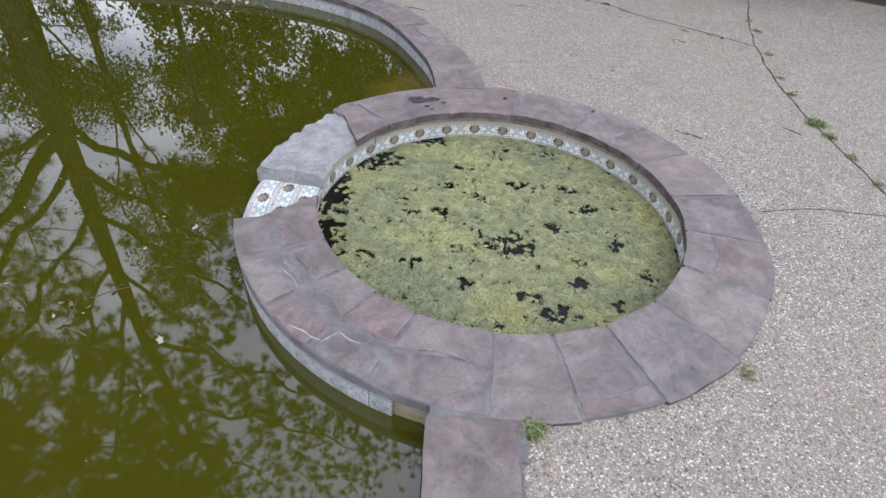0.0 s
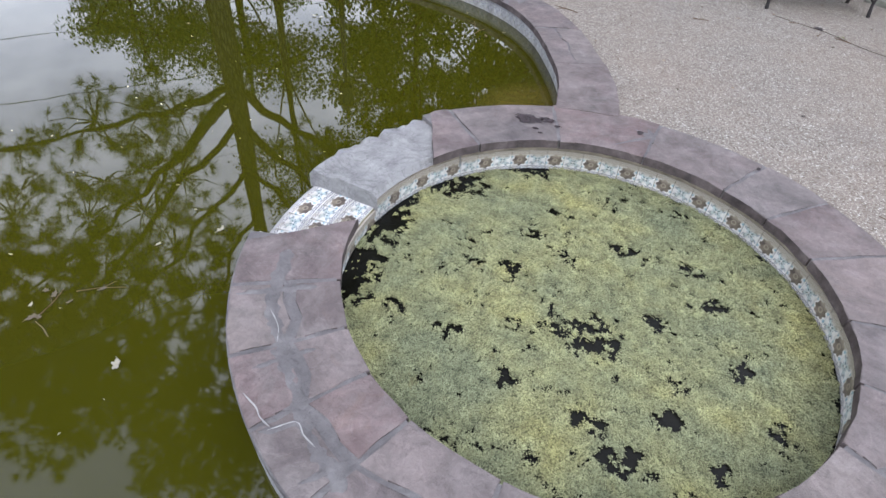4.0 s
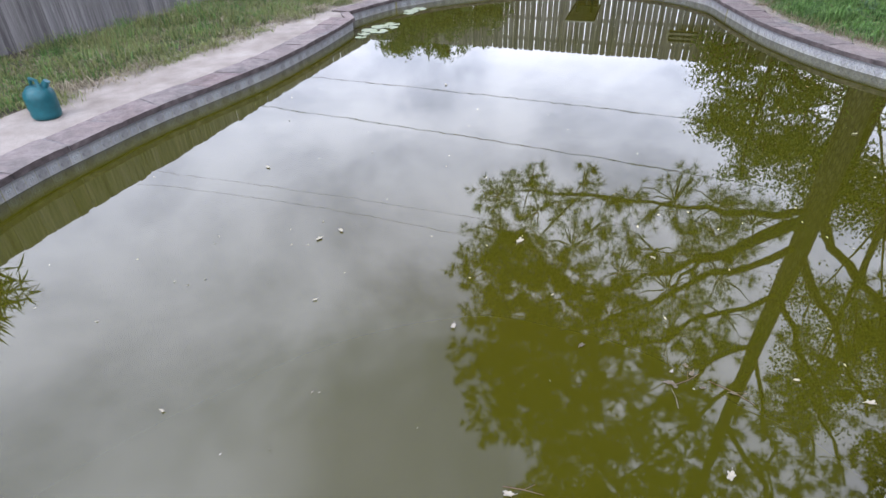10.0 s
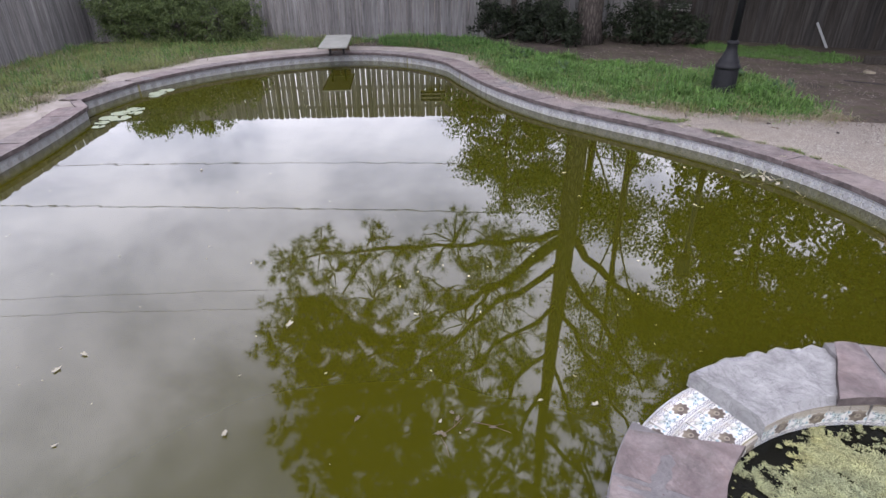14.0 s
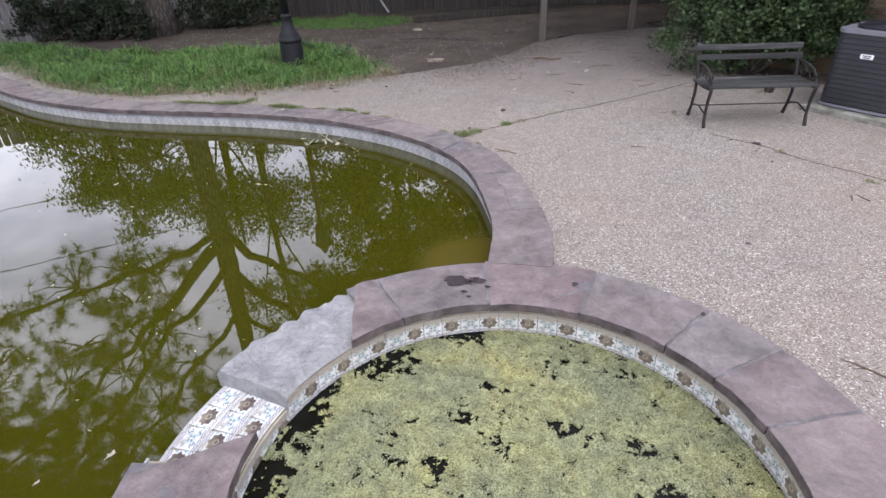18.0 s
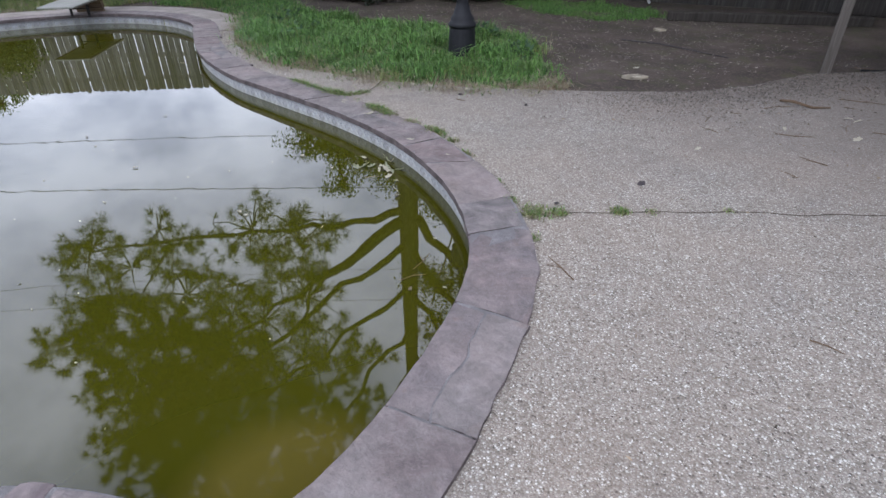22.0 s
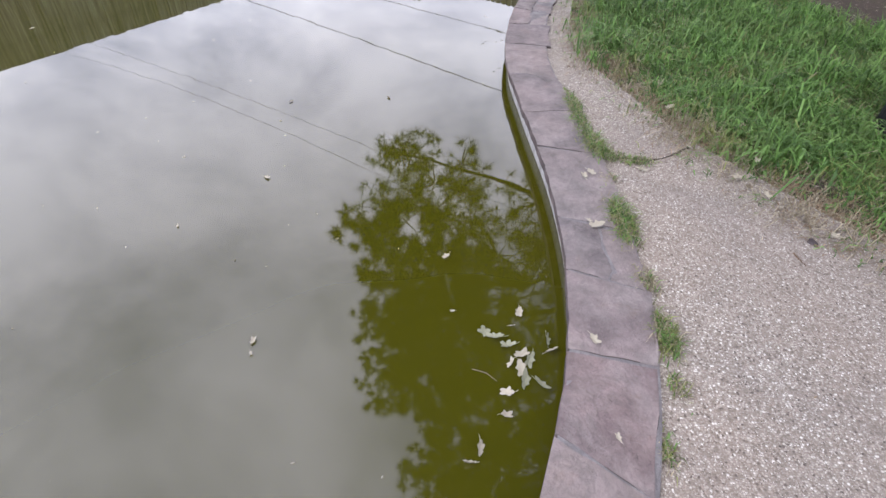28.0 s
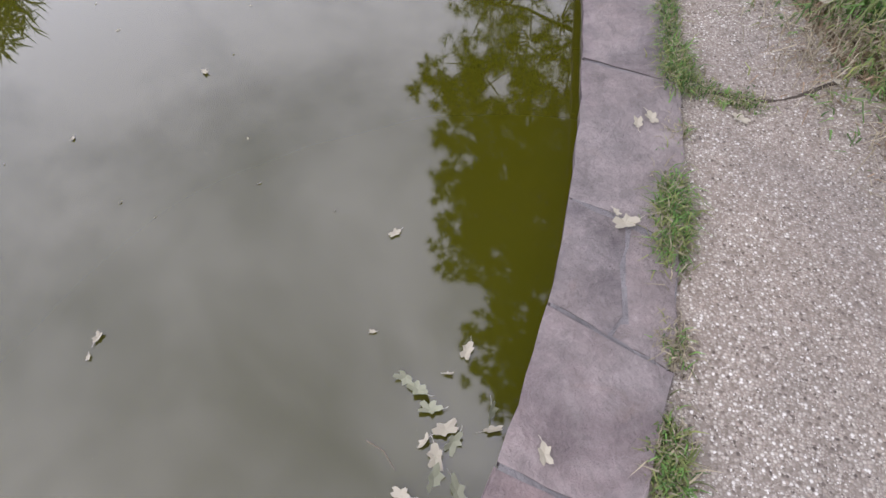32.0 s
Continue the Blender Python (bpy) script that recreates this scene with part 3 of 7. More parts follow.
def slab(outline, z0, z1):
    """A thick plate over an outline that runs anticlockwise."""
    bm = bmesh.new()
    lo = [bm.verts.new((x, y, z0)) for x, y in outline]
    hi = [bm.verts.new((x, y, z1)) for x, y in outline]
    bm.faces.new(hi)
    bm.faces.new(lo[::-1])
    for i in range(len(lo)):
        j = (i + 1) % len(lo)
        bm.faces.new((lo[i], lo[j], hi[j], hi[i]))
    return bm


def curve(points, step, closed=False):
    """A smooth line (Catmull-Rom) through the points at about even steps."""
    P = [np.array(p, float) for p in points]
    out = []
    n = len(P)
    for i in range(n if closed else n - 1):
        p1, p2 = P[i], P[(i + 1) % n]
        p0 = P[(i - 1) % n] if closed or i > 0 else 2 * p1 - p2
        p3 = P[(i + 2) % n] if closed or i + 2 < n else 2 * p2 - p1
        k = max(1, int(np.linalg.norm(p2 - p1) / step))
        for s in range(k):
            t = s / k
            out.append(0.5 * (2 * p1 + (p2 - p0) * t + (2 * p0 - 5 * p1 + 4 * p2 - p3) * t * t + (3 * p1 - p0 - 3 * p2 + p3) * t ** 3))
    if not closed:
        out.append(P[-1])
    return np.array(out)


def inside(poly, x, y):
    """Which of the points lie in the polygon."""
    px, py = poly[:, 0], poly[:, 1]
    qx, qy = np.roll(px, -1), np.roll(py, -1)
    res = np.zeros(len(x), bool)
    for a, b, c, d in zip(px, py, qx, qy):
        res ^= ((b > y) != (d > y)) & (x < (c - a) * (y - b) / (d - b + 1e-12) + a)
    return res


# ---- the plan ----
WATER_Z = -0.17
SPA = np.array([0.41, 2.77])
SPA_FROM, SPA_TO = -104.3, 105.9

# the pool's edge, from the spa round by the far end to the spa again
edge_east = curve([(0.0, 4.2), (-0.08, 4.7), (-0.27, 5.2), (-0.52, 5.68), (-0.88, 6.08), (-1.42, 6.42), (-2.1, 6.66), (-2.8, 6.77), (-3.6, 6.78), (-4.6, 6.70), (-5.6, 6.66), (-6.9, 6.86), (-8.38, 7.36)], 0.1)
edge_far = curve([(-8.38, 7.36), (-9.3, 7.66), (-10.5, 7.5), (-11.45, 6.75), (-11.86, 5.2), (-11.65, 3.68), (-11.08, 2.4)], 0.1)
edge_step = curve([(-11.08, 2.4), (-10.62, 1.88), (-10.14, 1.40)], 0.1)
edge_notch = curve([(-10.14, 1.40), (-9.6, 1.42)], 0.1)
edge_west = curve([(-9.6, 1.42), (-8.5, 0.82), (-7.45, 0.16), (-6.72, -0.42), (-6.1, -0.97), (-5.45, -1.43), (-4.9, -1.78), (-4.3, -2.02), (-3.5, -2.12), (-2.2, -2.02), (-1.0, -1.55), (-0.25, -0.75), (0.0, 0.2), (0.03, 1.27)], 0.1)
pool_edge = np.vstack([edge_east[:-1], edge_far[:-1], edge_step[:-1], edge_notch[:-1], edge_west])


def arc(r, a0, a1, step=4.0):
    n = max(2, int(abs(a1 - a0) / step))
    return np.array([SPA + r * np.array([math.cos(radians(a0 + (a1 - a0) * i / n)), math.sin(radians(a0 + (a1 - a0) * i / n))]) for i in range(n + 1)])


def offset(line, d):
    """The line moved to its left by d."""
    t = np.gradient(line, axis=0)
    t /= np.linalg.norm(t, axis=1)[:, None]
    return line + d * np.stack([-t[:, 1], t[:, 0]], 1)


# pool_edge runs anticlockwise, with the water on its left
spa_east = arc(1.50, SPA_FROM, SPA_TO)
hole = np.vstack([pool_edge, spa_east[1:-1]])
hole_out = np.vstack([offset(pool_edge, -0.10), arc(1.45, SPA_FROM, SPA_TO)[1:-1]])

# ground: one sheet to the horizon
far = [(-900, -900), (900, -900), (900, 900), (-900, 900)]
ground = part("ground", sheet(far, [hole_out.tolist()], -0.05), GROUND)
tagged(ground, "brown bare soil with leaf litter round the pool", "ground", kind="structure")

# the aggregate deck, from the spa to the house and along the pool
deck_out = [(0.6, -7.0), (9.0, -7.0), (9.0, 5.9), (6.6, 7.2), (5.1, 7.95), (4.3, 8.35), (3.9, 8.75), (2.5, 9.5), (2.0, 10.6), (2.0, 13.6), (0.9, 13.4), (-0.2, 12.5), (-0.85, 11.6), (-1.1, 10.6), (-1.45, 9.9),
            (-2.1, 9.25), (-3.1, 8.4), (-4.1, 7.78), (-5.3, 7.38), (-6.4, 7.34), (-7.2, 7.5), (-8.2, 7.95)]
deck_in = np.vstack([offset(edge_east, -0.12)[::-1], arc(1.45, SPA_TO, SPA_FROM)[1:-1], offset(edge_west, -0.12)[::-1][:28]])
deck_poly = deck_in.tolist() + [(-1.1, -2.6), (-1.0, -7.0)] + deck_out
deck = part("deck", sheet(deck_poly, [], -0.016), DECK)
tagged(deck, "beige exposed-aggregate concrete deck with stained patches", "paving", kind="structure")

# the worn walk round the west and far sides
west_all = np.vstack([edge_far[:-1], edge_step[:-1], edge_notch[:-1], edge_west[:-26]])
walk_in = offset(west_all, -0.12)
walk_out = curve([(-8.3, 8.25), (-9.5, 8.6), (-11.2, 8.35), (-12.5, 7.2), (-13.0, 5.5), (-12.9, 3.85), (-12.3, 2.4), (-10.9, 1.05), (-9.8, 0.12), (-8.86, -0.6), (-8.0, -1.25), (-7.2, -1.85), (-6.4, -2.35), (-5.6, -2.75), (-4.6, -3.05), (-3.4, -3.15), (-2.0, -3.0), (-1.1, -2.6)], 0.2)
walkway = part("walkway", sheet(np.vstack([walk_in, walk_out[::-1]]).tolist(), [], -0.020), WALK)
tagged(walkway, "pale worn concrete walk along the pool", "path", kind="structure")

# pool shell and water
shell = bmesh.new()
ring = np.vstack([offset(pool_edge, -0.03), arc(1.44, SPA_FROM, SPA_TO)[1:-1]])
top = [shell.verts.new((x, y, -0.045)) for x, y in ring]
low = [shell.verts.new((x, y, -1.6)) for x, y in ring]
for i in range(len(ring)):
    j = (i + 1) % len(ring)
    shell.faces.new((top[i], top[j], low[j], low[i]))
pool_shell = part("pool_shell", shell, PLASTER)
tagged(pool_shell, "stained plaster wall of the old pool", "pool", kind="structure")
pool_floor = part("pool_floor", sheet(ring.tolist(), [], -1.6), PLASTER)
tagged(pool_floor, "dark plaster floor under the murky water", "pool floor", kind="structure")
pool_water_line = np.vstack([offset(pool_edge, -0.03), arc(1.44, SPA_FROM + 360, SPA_TO)[1:-1]])
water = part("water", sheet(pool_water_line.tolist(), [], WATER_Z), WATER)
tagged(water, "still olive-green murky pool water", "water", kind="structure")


# ---- coping ----
def stone_mesh(inner, outer, z0, z1, rough=0.008):
    """One split stone between an inner and an outer line, with chipped edges."""
    inner, outer = [np.array(p) for p in inner], [np.array(p) for p in outer]
    c = np.mean(inner + outer, axis=0)

    def wander(p, q):
        """The broken joint between two corners: it only ever runs inside the stone."""
        out = []
        for f in (0.2, 0.4, 0.6, 0.8):
            m = p + (q - p) * f
            out.append(m + (c - m) / (np.linalg.norm(c - m) + 1e-6) * random.uniform(0.0, rough * 1.1))
        return out

    ring_pts = inner + wander(inner[-1], outer[-1]) + outer[::-1] + wander(outer[0], inner[0])
    ring_pts = [p + (p - c) / (np.linalg.norm(p - c) + 1e-6) * random.uniform(-rough, rough * 0.4) for p in ring_pts]
    area = sum(a[0] * b[1] - b[0] * a[1] for a, b in zip(ring_pts, ring_pts[1:] + ring_pts[:1]))
    if area < 0:
        ring_pts = ring_pts[::-1]
    bm = slab([tuple(p) for p in ring_pts], z0, z1)
    bm.faces.ensure_lookup_table()
    tops = [e for e in bm.faces[0].edges]
    bmesh.ops.bevel(bm, geom=tops, offset=0.004, segments=1, affect="EDGES", profile=0.6)
    tx, ty = random.uniform(-0.004, 0.004), random.uniform(-0.004, 0.004)
    for v in bm.verts:
        if v.co.z > (z0 + z1) / 2:
            v.co.z += tx * (v.co.x - c[0]) + ty * (v.co.y - c[1]) + random.uniform(-0.0015, 0.0015)
    bm.normal_update()
    # sides and undersides take the shade-darkened edge colour
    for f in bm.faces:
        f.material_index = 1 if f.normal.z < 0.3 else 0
    return bm


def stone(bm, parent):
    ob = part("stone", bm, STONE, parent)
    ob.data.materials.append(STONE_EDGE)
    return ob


def lay_coping(line, parent, width, lo, hi, gap=0.0025, cross=0.0):
    """Stones along a line: the water lies on the line's left."""
    seg = np.linalg.norm(np.diff(line, axis=0), axis=1)
    run = np.concatenate([[0], np.cumsum(seg)])
    total = run[-1]
    inner, outer = offset(line, 0.008), offset(line, -width)

    def at(curve_pts, s):
        return np.array([np.interp(s, run, curve_pts[:, 0]), np.interp(s, run, curve_pts[:, 1])])

    s, skew = 0.0, 0.0
    while s < total - 0.05:
        e = min(total, s + random.uniform(lo, hi))
        if total - e < lo * 0.6:
            e = total
        skew2 = 0.0 if e == total else random.choice((-0.11, -0.04, 0.0, 0.03, 0.09)) + random.uniform(-0.02, 0.02)
        n = max(3, int((e - s) / 0.075))
        wob = random.uniform(-0.03, 0.02)
        ins = [at(inner, s + gap + (e - s - 2 * gap) * i / n) for i in range(n + 1)]
        outs = []
        for i in range(n + 1):
            f = i / n
            q = s + skew + gap + (e + skew2 - s - skew - 2 * gap) * f
            p_in, p_out = at(inner, np.clip(q, 0, total)), at(outer, np.clip(q, 0, total))
            outs.append(p_out + (p_out - p_in) / np.linalg.norm(p_out - p_in) * (wob + random.uniform(-0.012, 0.012)))
        if random.random() < cross:
            f = random.uniform(0.45, 0.7)
            mid = [a + (b - a) * (f + random.uniform(-0.05, 0.05)) for a, b in zip(ins, outs)]
            mid2 = [m + (b - m) / np.linalg.norm(b - m) * 0.009 for m, b in zip(mid, outs)]
            stone(stone_mesh(ins, mid, -0.045, random.uniform(0.003, 0.008)), parent)
            stone(stone_mesh(mid2, outs, -0.045, random.uniform(0.003, 0.008)), parent)
        else:
            stone(stone_mesh(ins, outs, -0.045, random.uniform(0.003, 0.009)), parent)
        s, skew = e, skew2


def strip(line, d0, d1, z0, z1):
    """A band along a line between two offsets, with its two sides."""
    a, b = offset(line, d0), offset(line, d1)
    bm = bmesh.new()
    rows = [[bm.verts.new((*p, z)) for p in q] for q, z in ((a, z0), (a, z1), (b, z1), (b, z0))]
    for r, q in zip(rows, rows[1:]):
        for i in range(len(line) - 1):
            bm.faces.new((r[i], r[i + 1], q[i + 1], q[i]))
    return bm


for nm, line, w in (("coping_east", edge_east, 0.37), ("coping_far", edge_far, 0.36), ("coping_step", edge_step, 0.36), ("coping_notch", edge_notch, 0.14), ("coping_west", edge_west, 0.37)):
    holder = empty(nm)
    tagged(holder, "purple-grey flagstone coping bedded in pale mortar", "coping", "pool coping", "structure")
    lay_coping(line, holder, w, 0.38, 0.78, cross=0.12)
    part("mortar_bed", strip(line, -0.004, -w + 0.01, -0.05, 0.0025), MORTAR, holder, "pale grey mortar")

# the spa's ring: wall, mortar, coping stones, spillway
spa = empty("spa")
tagged(spa, "raised round spa with flagstone rim and painted tiles", "spa", kind="structure")


def ring_solid(r0, r1, z0, z1, a0=0.0, a1=360.0, step=4.0):
    bm = bmesh.new()
    p0, p1 = arc(r0, a0, a1, step), arc(r1, a0, a1, step)
    rows = [[bm.verts.new((*p, z)) for p in q] for q, z in ((p0, z0), (p0, z1), (p1, z1), (p1, z0))]
    n = len(p0)
    for k in range(4):
        r, q = rows[k], rows[(k + 1) % 4]
        for i in range(n - 1):
            bm.faces.new((r[i], r[i + 1], q[i + 1], q[i]))
    if a1 - a0 < 359:
        bm.faces.new([rows[k][0] for k in range(4)])
        bm.faces.new([rows[k][-1] for k in range(4)][::-1])
    else:
        bmesh.ops.remove_doubles(bm, verts=bm.verts, dist=1e-4)
    return bm


part("ring_wall", ring_solid(1.118, 1.489, -1.2, -0.135), PLASTER, spa)
part("ring_bed", ring_solid(1.112, 1.48, -0.135, -0.05, -168, 171), TAN_BED, spa)
part("mortar_bed", ring_solid(1.085, 1.508, -0.05, 0.0025, -166, 140), MORTAR, spa, "pale grey mortar")
step_bm = bmesh.new()
bed = []
for k in range(15):
    row, q = [], arc(1.095 + 0.43 * k / 14, 138.5, 171.8, 0.9)
    for i, p in enumerate(q):
        if k > 11:
            p = p + (p - SPA) * 0.022 * noise.noise(Vector((i * 0.35, 0.0, 4.0)))
        low = 0.02 * noise.noise(Vector((p[0] * 8, p[1] * 8, 0.3))) + 0.007 * noise.noise(Vector((p[0] * 26, p[1] * 26, 1.3)))
        shelf = round((low + 0.02) / 0.008) * 0.008 - 0.02
        row.append(step_bm.verts.new((*p, -0.06 if k in (0, 14) else -0.024 + 0.5 * low + 0.5 * shelf)))
    bed.append(row)
for r, q in zip(bed, bed[1:]):
    for i in range(len(r) - 1):
        step_bm.faces.new((r[i], r[i + 1], q[i + 1], q[i]))
for i in (0, -1):
    side = [r[i] for r in bed]
    foot = [step_bm.verts.new((v.co.x, v.co.y, -0.14)) for v in side]
    for k in range(14):
        step_bm.faces.new((side[k], side[k + 1], foot[k + 1], foot[k]))
part("broken_bed", step_bm, PALE_MORTAR, spa, "bare grey mortar where rim stones are missing")
bounds = [194, 207, 221, 233, 245.5, 264.5, 279, 293, 311, 330, 348, 366, 386, 402, 416.5, 441, 467, 493, 503]
for i, (a, b) in enumerate(zip(bounds, bounds[1:])):
    first, final = i == 0, i == len(bounds) - 2
    ga, gb = 0.22, 0.22
    n = max(3, int((b - a) / 4))
    sk0, sk1 = (-9 if first else random.uniform(-2, 2)), (7 if final else 0)
    r_out = [1.505, 1.52, 1.495, 1.525][i % 4] if i > 4 else 1.505
    ins, outs = [], []
    for k in range(n + 1):
        f = k / n
        ai = a + ga + (b - a - ga - gb) * f + (sk0 * (1 - f) if first else 0) + (sk1 * f if final else 0)
        ao = a + ga + (b - a - ga - gb) * f + (2 * (1 - f) if first else 0) - (5 * f if final else 0)
        ins.append(SPA + 1.07 * np.array([math.cos(radians(ai)), math.sin(radians(ai))]))
        outs.append(SPA + r_out * np.array([math.cos(radians(ao)), math.sin(radians(ao))]))
    if i in (1, 2, 3, 4) or i in (6, 9):
        f = [0.42, 0.5, 0.55, 0.45, 0.8, 0.3][[1, 2, 3, 4, 6, 9].index(i)]
        mid = [p + (q - p) * (f + random.uniform(-0.08, 0.08)) for p, q in zip(ins, outs)]
        mid2 = [m + (q - m) / np.linalg.norm(q - m) * (0.045 if i in (1, 2, 3) else 0.012) for m, q in zip(mid, outs)]
        stone(stone_mesh(ins, mid, -0.045, 0.006), spa)
        stone(stone_mesh(mid2, outs, -0.045, random.uniform(0.003, 0.008)), spa)
    else:
        stone(stone_mesh(ins, outs, -0.045, random.uniform(0.003, 0.009)), spa)


def smear(line, width, seed, mat, top=0.0098):
    """Mortar trowelled unevenly over a joint: a low ragged ridge along a line."""
    pts = curve(line, 0.012)
    t = np.gradient(pts, axis=0)
    t /= np.linalg.norm(t, axis=1)[:, None]
    bm, rows = bmesh.new(), []
    for k, (p, d) in enumerate(zip(pts, t)):
        side = np.array([-d[1], d[0]])
        taper = min(1.0, 0.25 + 0.35 * min(k, len(pts) - 1 - k))
        row = []
        for j in range(-3, 4):
            w = width * taper * (1 + 0.75 * noise.noise((p[0] * 22, p[1] * 22, seed + (1 if j > 0 else 4))) + 0.35 * noise.noise((p[0] * 60, p[1] * 60, seed)))
            q = p + side * w * j / 3
            lump = 0.0028 * noise.noise((q[0] * 40, q[1] * 40, seed))
            row.append(bm.verts.new((*q, 0.001 if abs(j) == 3 else top + lump - 0.0012 * abs(j))))
        rows.append(row)
    for r, q in zip(rows, rows[1:]):
        for j in range(6):
            bm.faces.new((r[j], q[j], q[j + 1], r[j + 1]))
    bmesh.ops.recalc_face_normals(bm, faces=bm.faces[:])
    return part("mortar_smear", bm, mat, spa, smooth=True)


for k, (line, w) in enumerate((([(-0.83, 2.36), (-0.78, 2.2), (-0.72, 2.05), (-0.63, 1.94), (-0.52, 1.83), (-0.4, 1.7), (-0.28, 1.6), (-0.12, 1.5)], 0.035), ([(-0.88, 2.05), (-0.83, 2.08), (-0.75, 2.13), (-0.61, 2.21)], 0.018), ([(-0.62, 1.77), (-0.57, 1.82), (-0.46, 1.93)], 0.014), ([(-0.46, 1.57), (-0.41, 1.61), (-0.34, 1.67)], 0.016), ([(-0.26, 1.47), (-0.21, 1.52), (-0.14, 1.6)], 0.016))):
    smear(line, w, 20 + k, MORTAR)
for k, line in enumerate(([(-0.59, 1.675), (-0.52, 1.645), (-0.49, 1.62), (-0.44, 1.6)], [(-0.44, 1.585), (-0.37, 1.645), (-0.325, 1.615), (-0.27, 1.59)], [(-0.71, 2.03), (-0.64, 1.97), (-0.6, 1.9)])):
    smear(line, 0.003, 40 + k, TILE_GROUT, 0.0125)

fill = bmesh.new()
add_box(fill, (0.37, 0.40, 0.05), (0.225, 1.29, -0.023))
part("mortar_fill", fill, MORTAR, spa)


# ---- tiles ----
def tile_mesh(name, w, h, mat):
    bm = bmesh.new()
    add_box(bm, (w, 0.012, h), (0, 0, 0), bevel=0.0015)
    uv = bm.loops.layers.uv.new("uv")
    for f in bm.faces:
        for lp in f.loops:
            lp[uv].uv = (lp.vert.co.x / w + 0.5, lp.vert.co.z / h + 0.5)
    return mesh_of(bm, name, mat)


T_W, T_H = 0.1085, 0.15
tiles = {k: tile_mesh("tile", T_W - 0.003, T_H, m) for k, m in (("rose", TILE_ROSE), ("knot", TILE_KNOT), ("lip", TILE_LIP), ("lipknot", TILE_LIP_KNOT), ("old", TILE_POOL), ("oldknot", TILE_POOL_KNOT), ("grimy", TILE_GRIMY), ("grimyknot", TILE_GRIMY_KNOT))}


def tile_at(mesh, parent, x, y, z, yaw, tilt=0.0):
    ob = new("tile", mesh)
    ob.parent = parent
    ob.matrix_world = pose(x, y, z, tilt, 0, yaw)
    return ob


n_spa = int(2 * math.pi * 1.108 / T_W / 2) * 2
for i in range(n_spa):
    a = 360 * i / n_spa
    low_lip = 171.5 < a < 192
    x, y = SPA + 1.112 * np.array([math.cos(radians(a)), math.sin(radians(a))])
    tile_at(tiles["rose" if i % 2 else "knot"], spa, x, y, -0.205 if low_lip else -0.150, a - 90).scale = (1, 1, 0.86)
for i in range(4):
    for k in range(3):
        a, r = 174.2 + i * 5.15, 1.18 + k * 0.122
        if a < 192:
            x, y = SPA + r * np.array([math.cos(radians(a)), math.sin(radians(a))])
            ob = tile_at(tiles["lip" if (i + k) % 2 else "lipknot"], spa, x, y, -0.131 + 0.0004 * (i % 2), a - 90, 90)
            ob.scale = (0.81 * r, 1, 0.8)
for i in range(int((252 - 108) / 4.17)):
    a = 110 + i * 4.17
    x, y = SPA + 1.496 * np.array([math.cos(radians(a)), math.sin(radians(a))])
    tile_at(tiles["old" if i % 2 else "oldknot"], spa, x, y, -0.208 if 171.5 < a < 192 else -0.128, a - 90)


def tile_band(line, parent, stop=None, kind="old"):
    inner = offset(line, -0.034)
    run = np.concatenate([[0], np.cumsum(np.linalg.norm(np.diff(inner, axis=0), axis=1))])
    n = int(run[-1] / T_W)
    for i in range(n):
        s = (i + 0.5) * T_W
        if stop and s > stop:
            break
        x, y = np.interp(s, run, inner[:, 0]), np.interp(s, run, inner[:, 1])
        x2, y2 = np.interp(s + 0.03, run, inner[:, 0]), np.interp(s + 0.03, run, inner[:, 1])
        tile_at(tiles[kind if i % 2 else kind + "knot"], parent, x, y, -0.128, math.degrees(math.atan2(y2 - y, x2 - x)))


for nm, line, stop in (("tile_band_east", edge_east, None), ("tile_band_far", edge_far, None), ("tile_band_step", edge_step, None), ("tile_band_notch", edge_notch, None), ("tile_band_west", edge_west, 11.0)):
    holder = empty(nm)
    tagged(holder, "weathered blue-grey patterned waterline tiles", "tile band", "pool tile bands", "structure")
    tile_band(line, holder, stop, "old" if line is edge_east else "grimy")

# skimmer opening in the west wall: a near-black block stands for its inner shade
skimmer = empty("skimmer", (-4.28, -2.0, -0.115), 162)
tagged(skimmer, "dark open skimmer mouth with twigs in it", "skimmer")
part("mouth", box((0.30, 0.03, 0.10)), make_plain("skimmer_shade", (0.01, 0.01, 0.01), 0.95, 0.1), skimmer)
part("lip", box((0.34, 0.04, 0.012), (0, 0.0, -0.056), (0, 3, 0), bevel=0.003), PLASTER, skimmer)
for k in range(12):
    part("twig", tube([(random.uniform(-0.14, 0.0), 0.0, -0.04), (random.uniform(0.0, 0.1), -0.05, random.uniform(-0.02, 0.02)), (random.uniform(0.05, 0.16), -0.07, random.uniform(-0.05, 0.03))], 0.004, 5), LEAF_BROWN, skimmer)

# spa water and its algae
spa_water = bmesh.new()
bmesh.ops.create_circle(spa_water, cap_ends=True, segments=72, radius=1.117, matrix=pose(*SPA, -0.212))
SPA_WATER = make_plain("dark_spa_water", (0.005, 0.005, 0.003), 0.22, 0.12, 0.3)
tagged(part("spa_water", spa_water, SPA_WATER), "dark still water in the spa", "water", kind="structure")


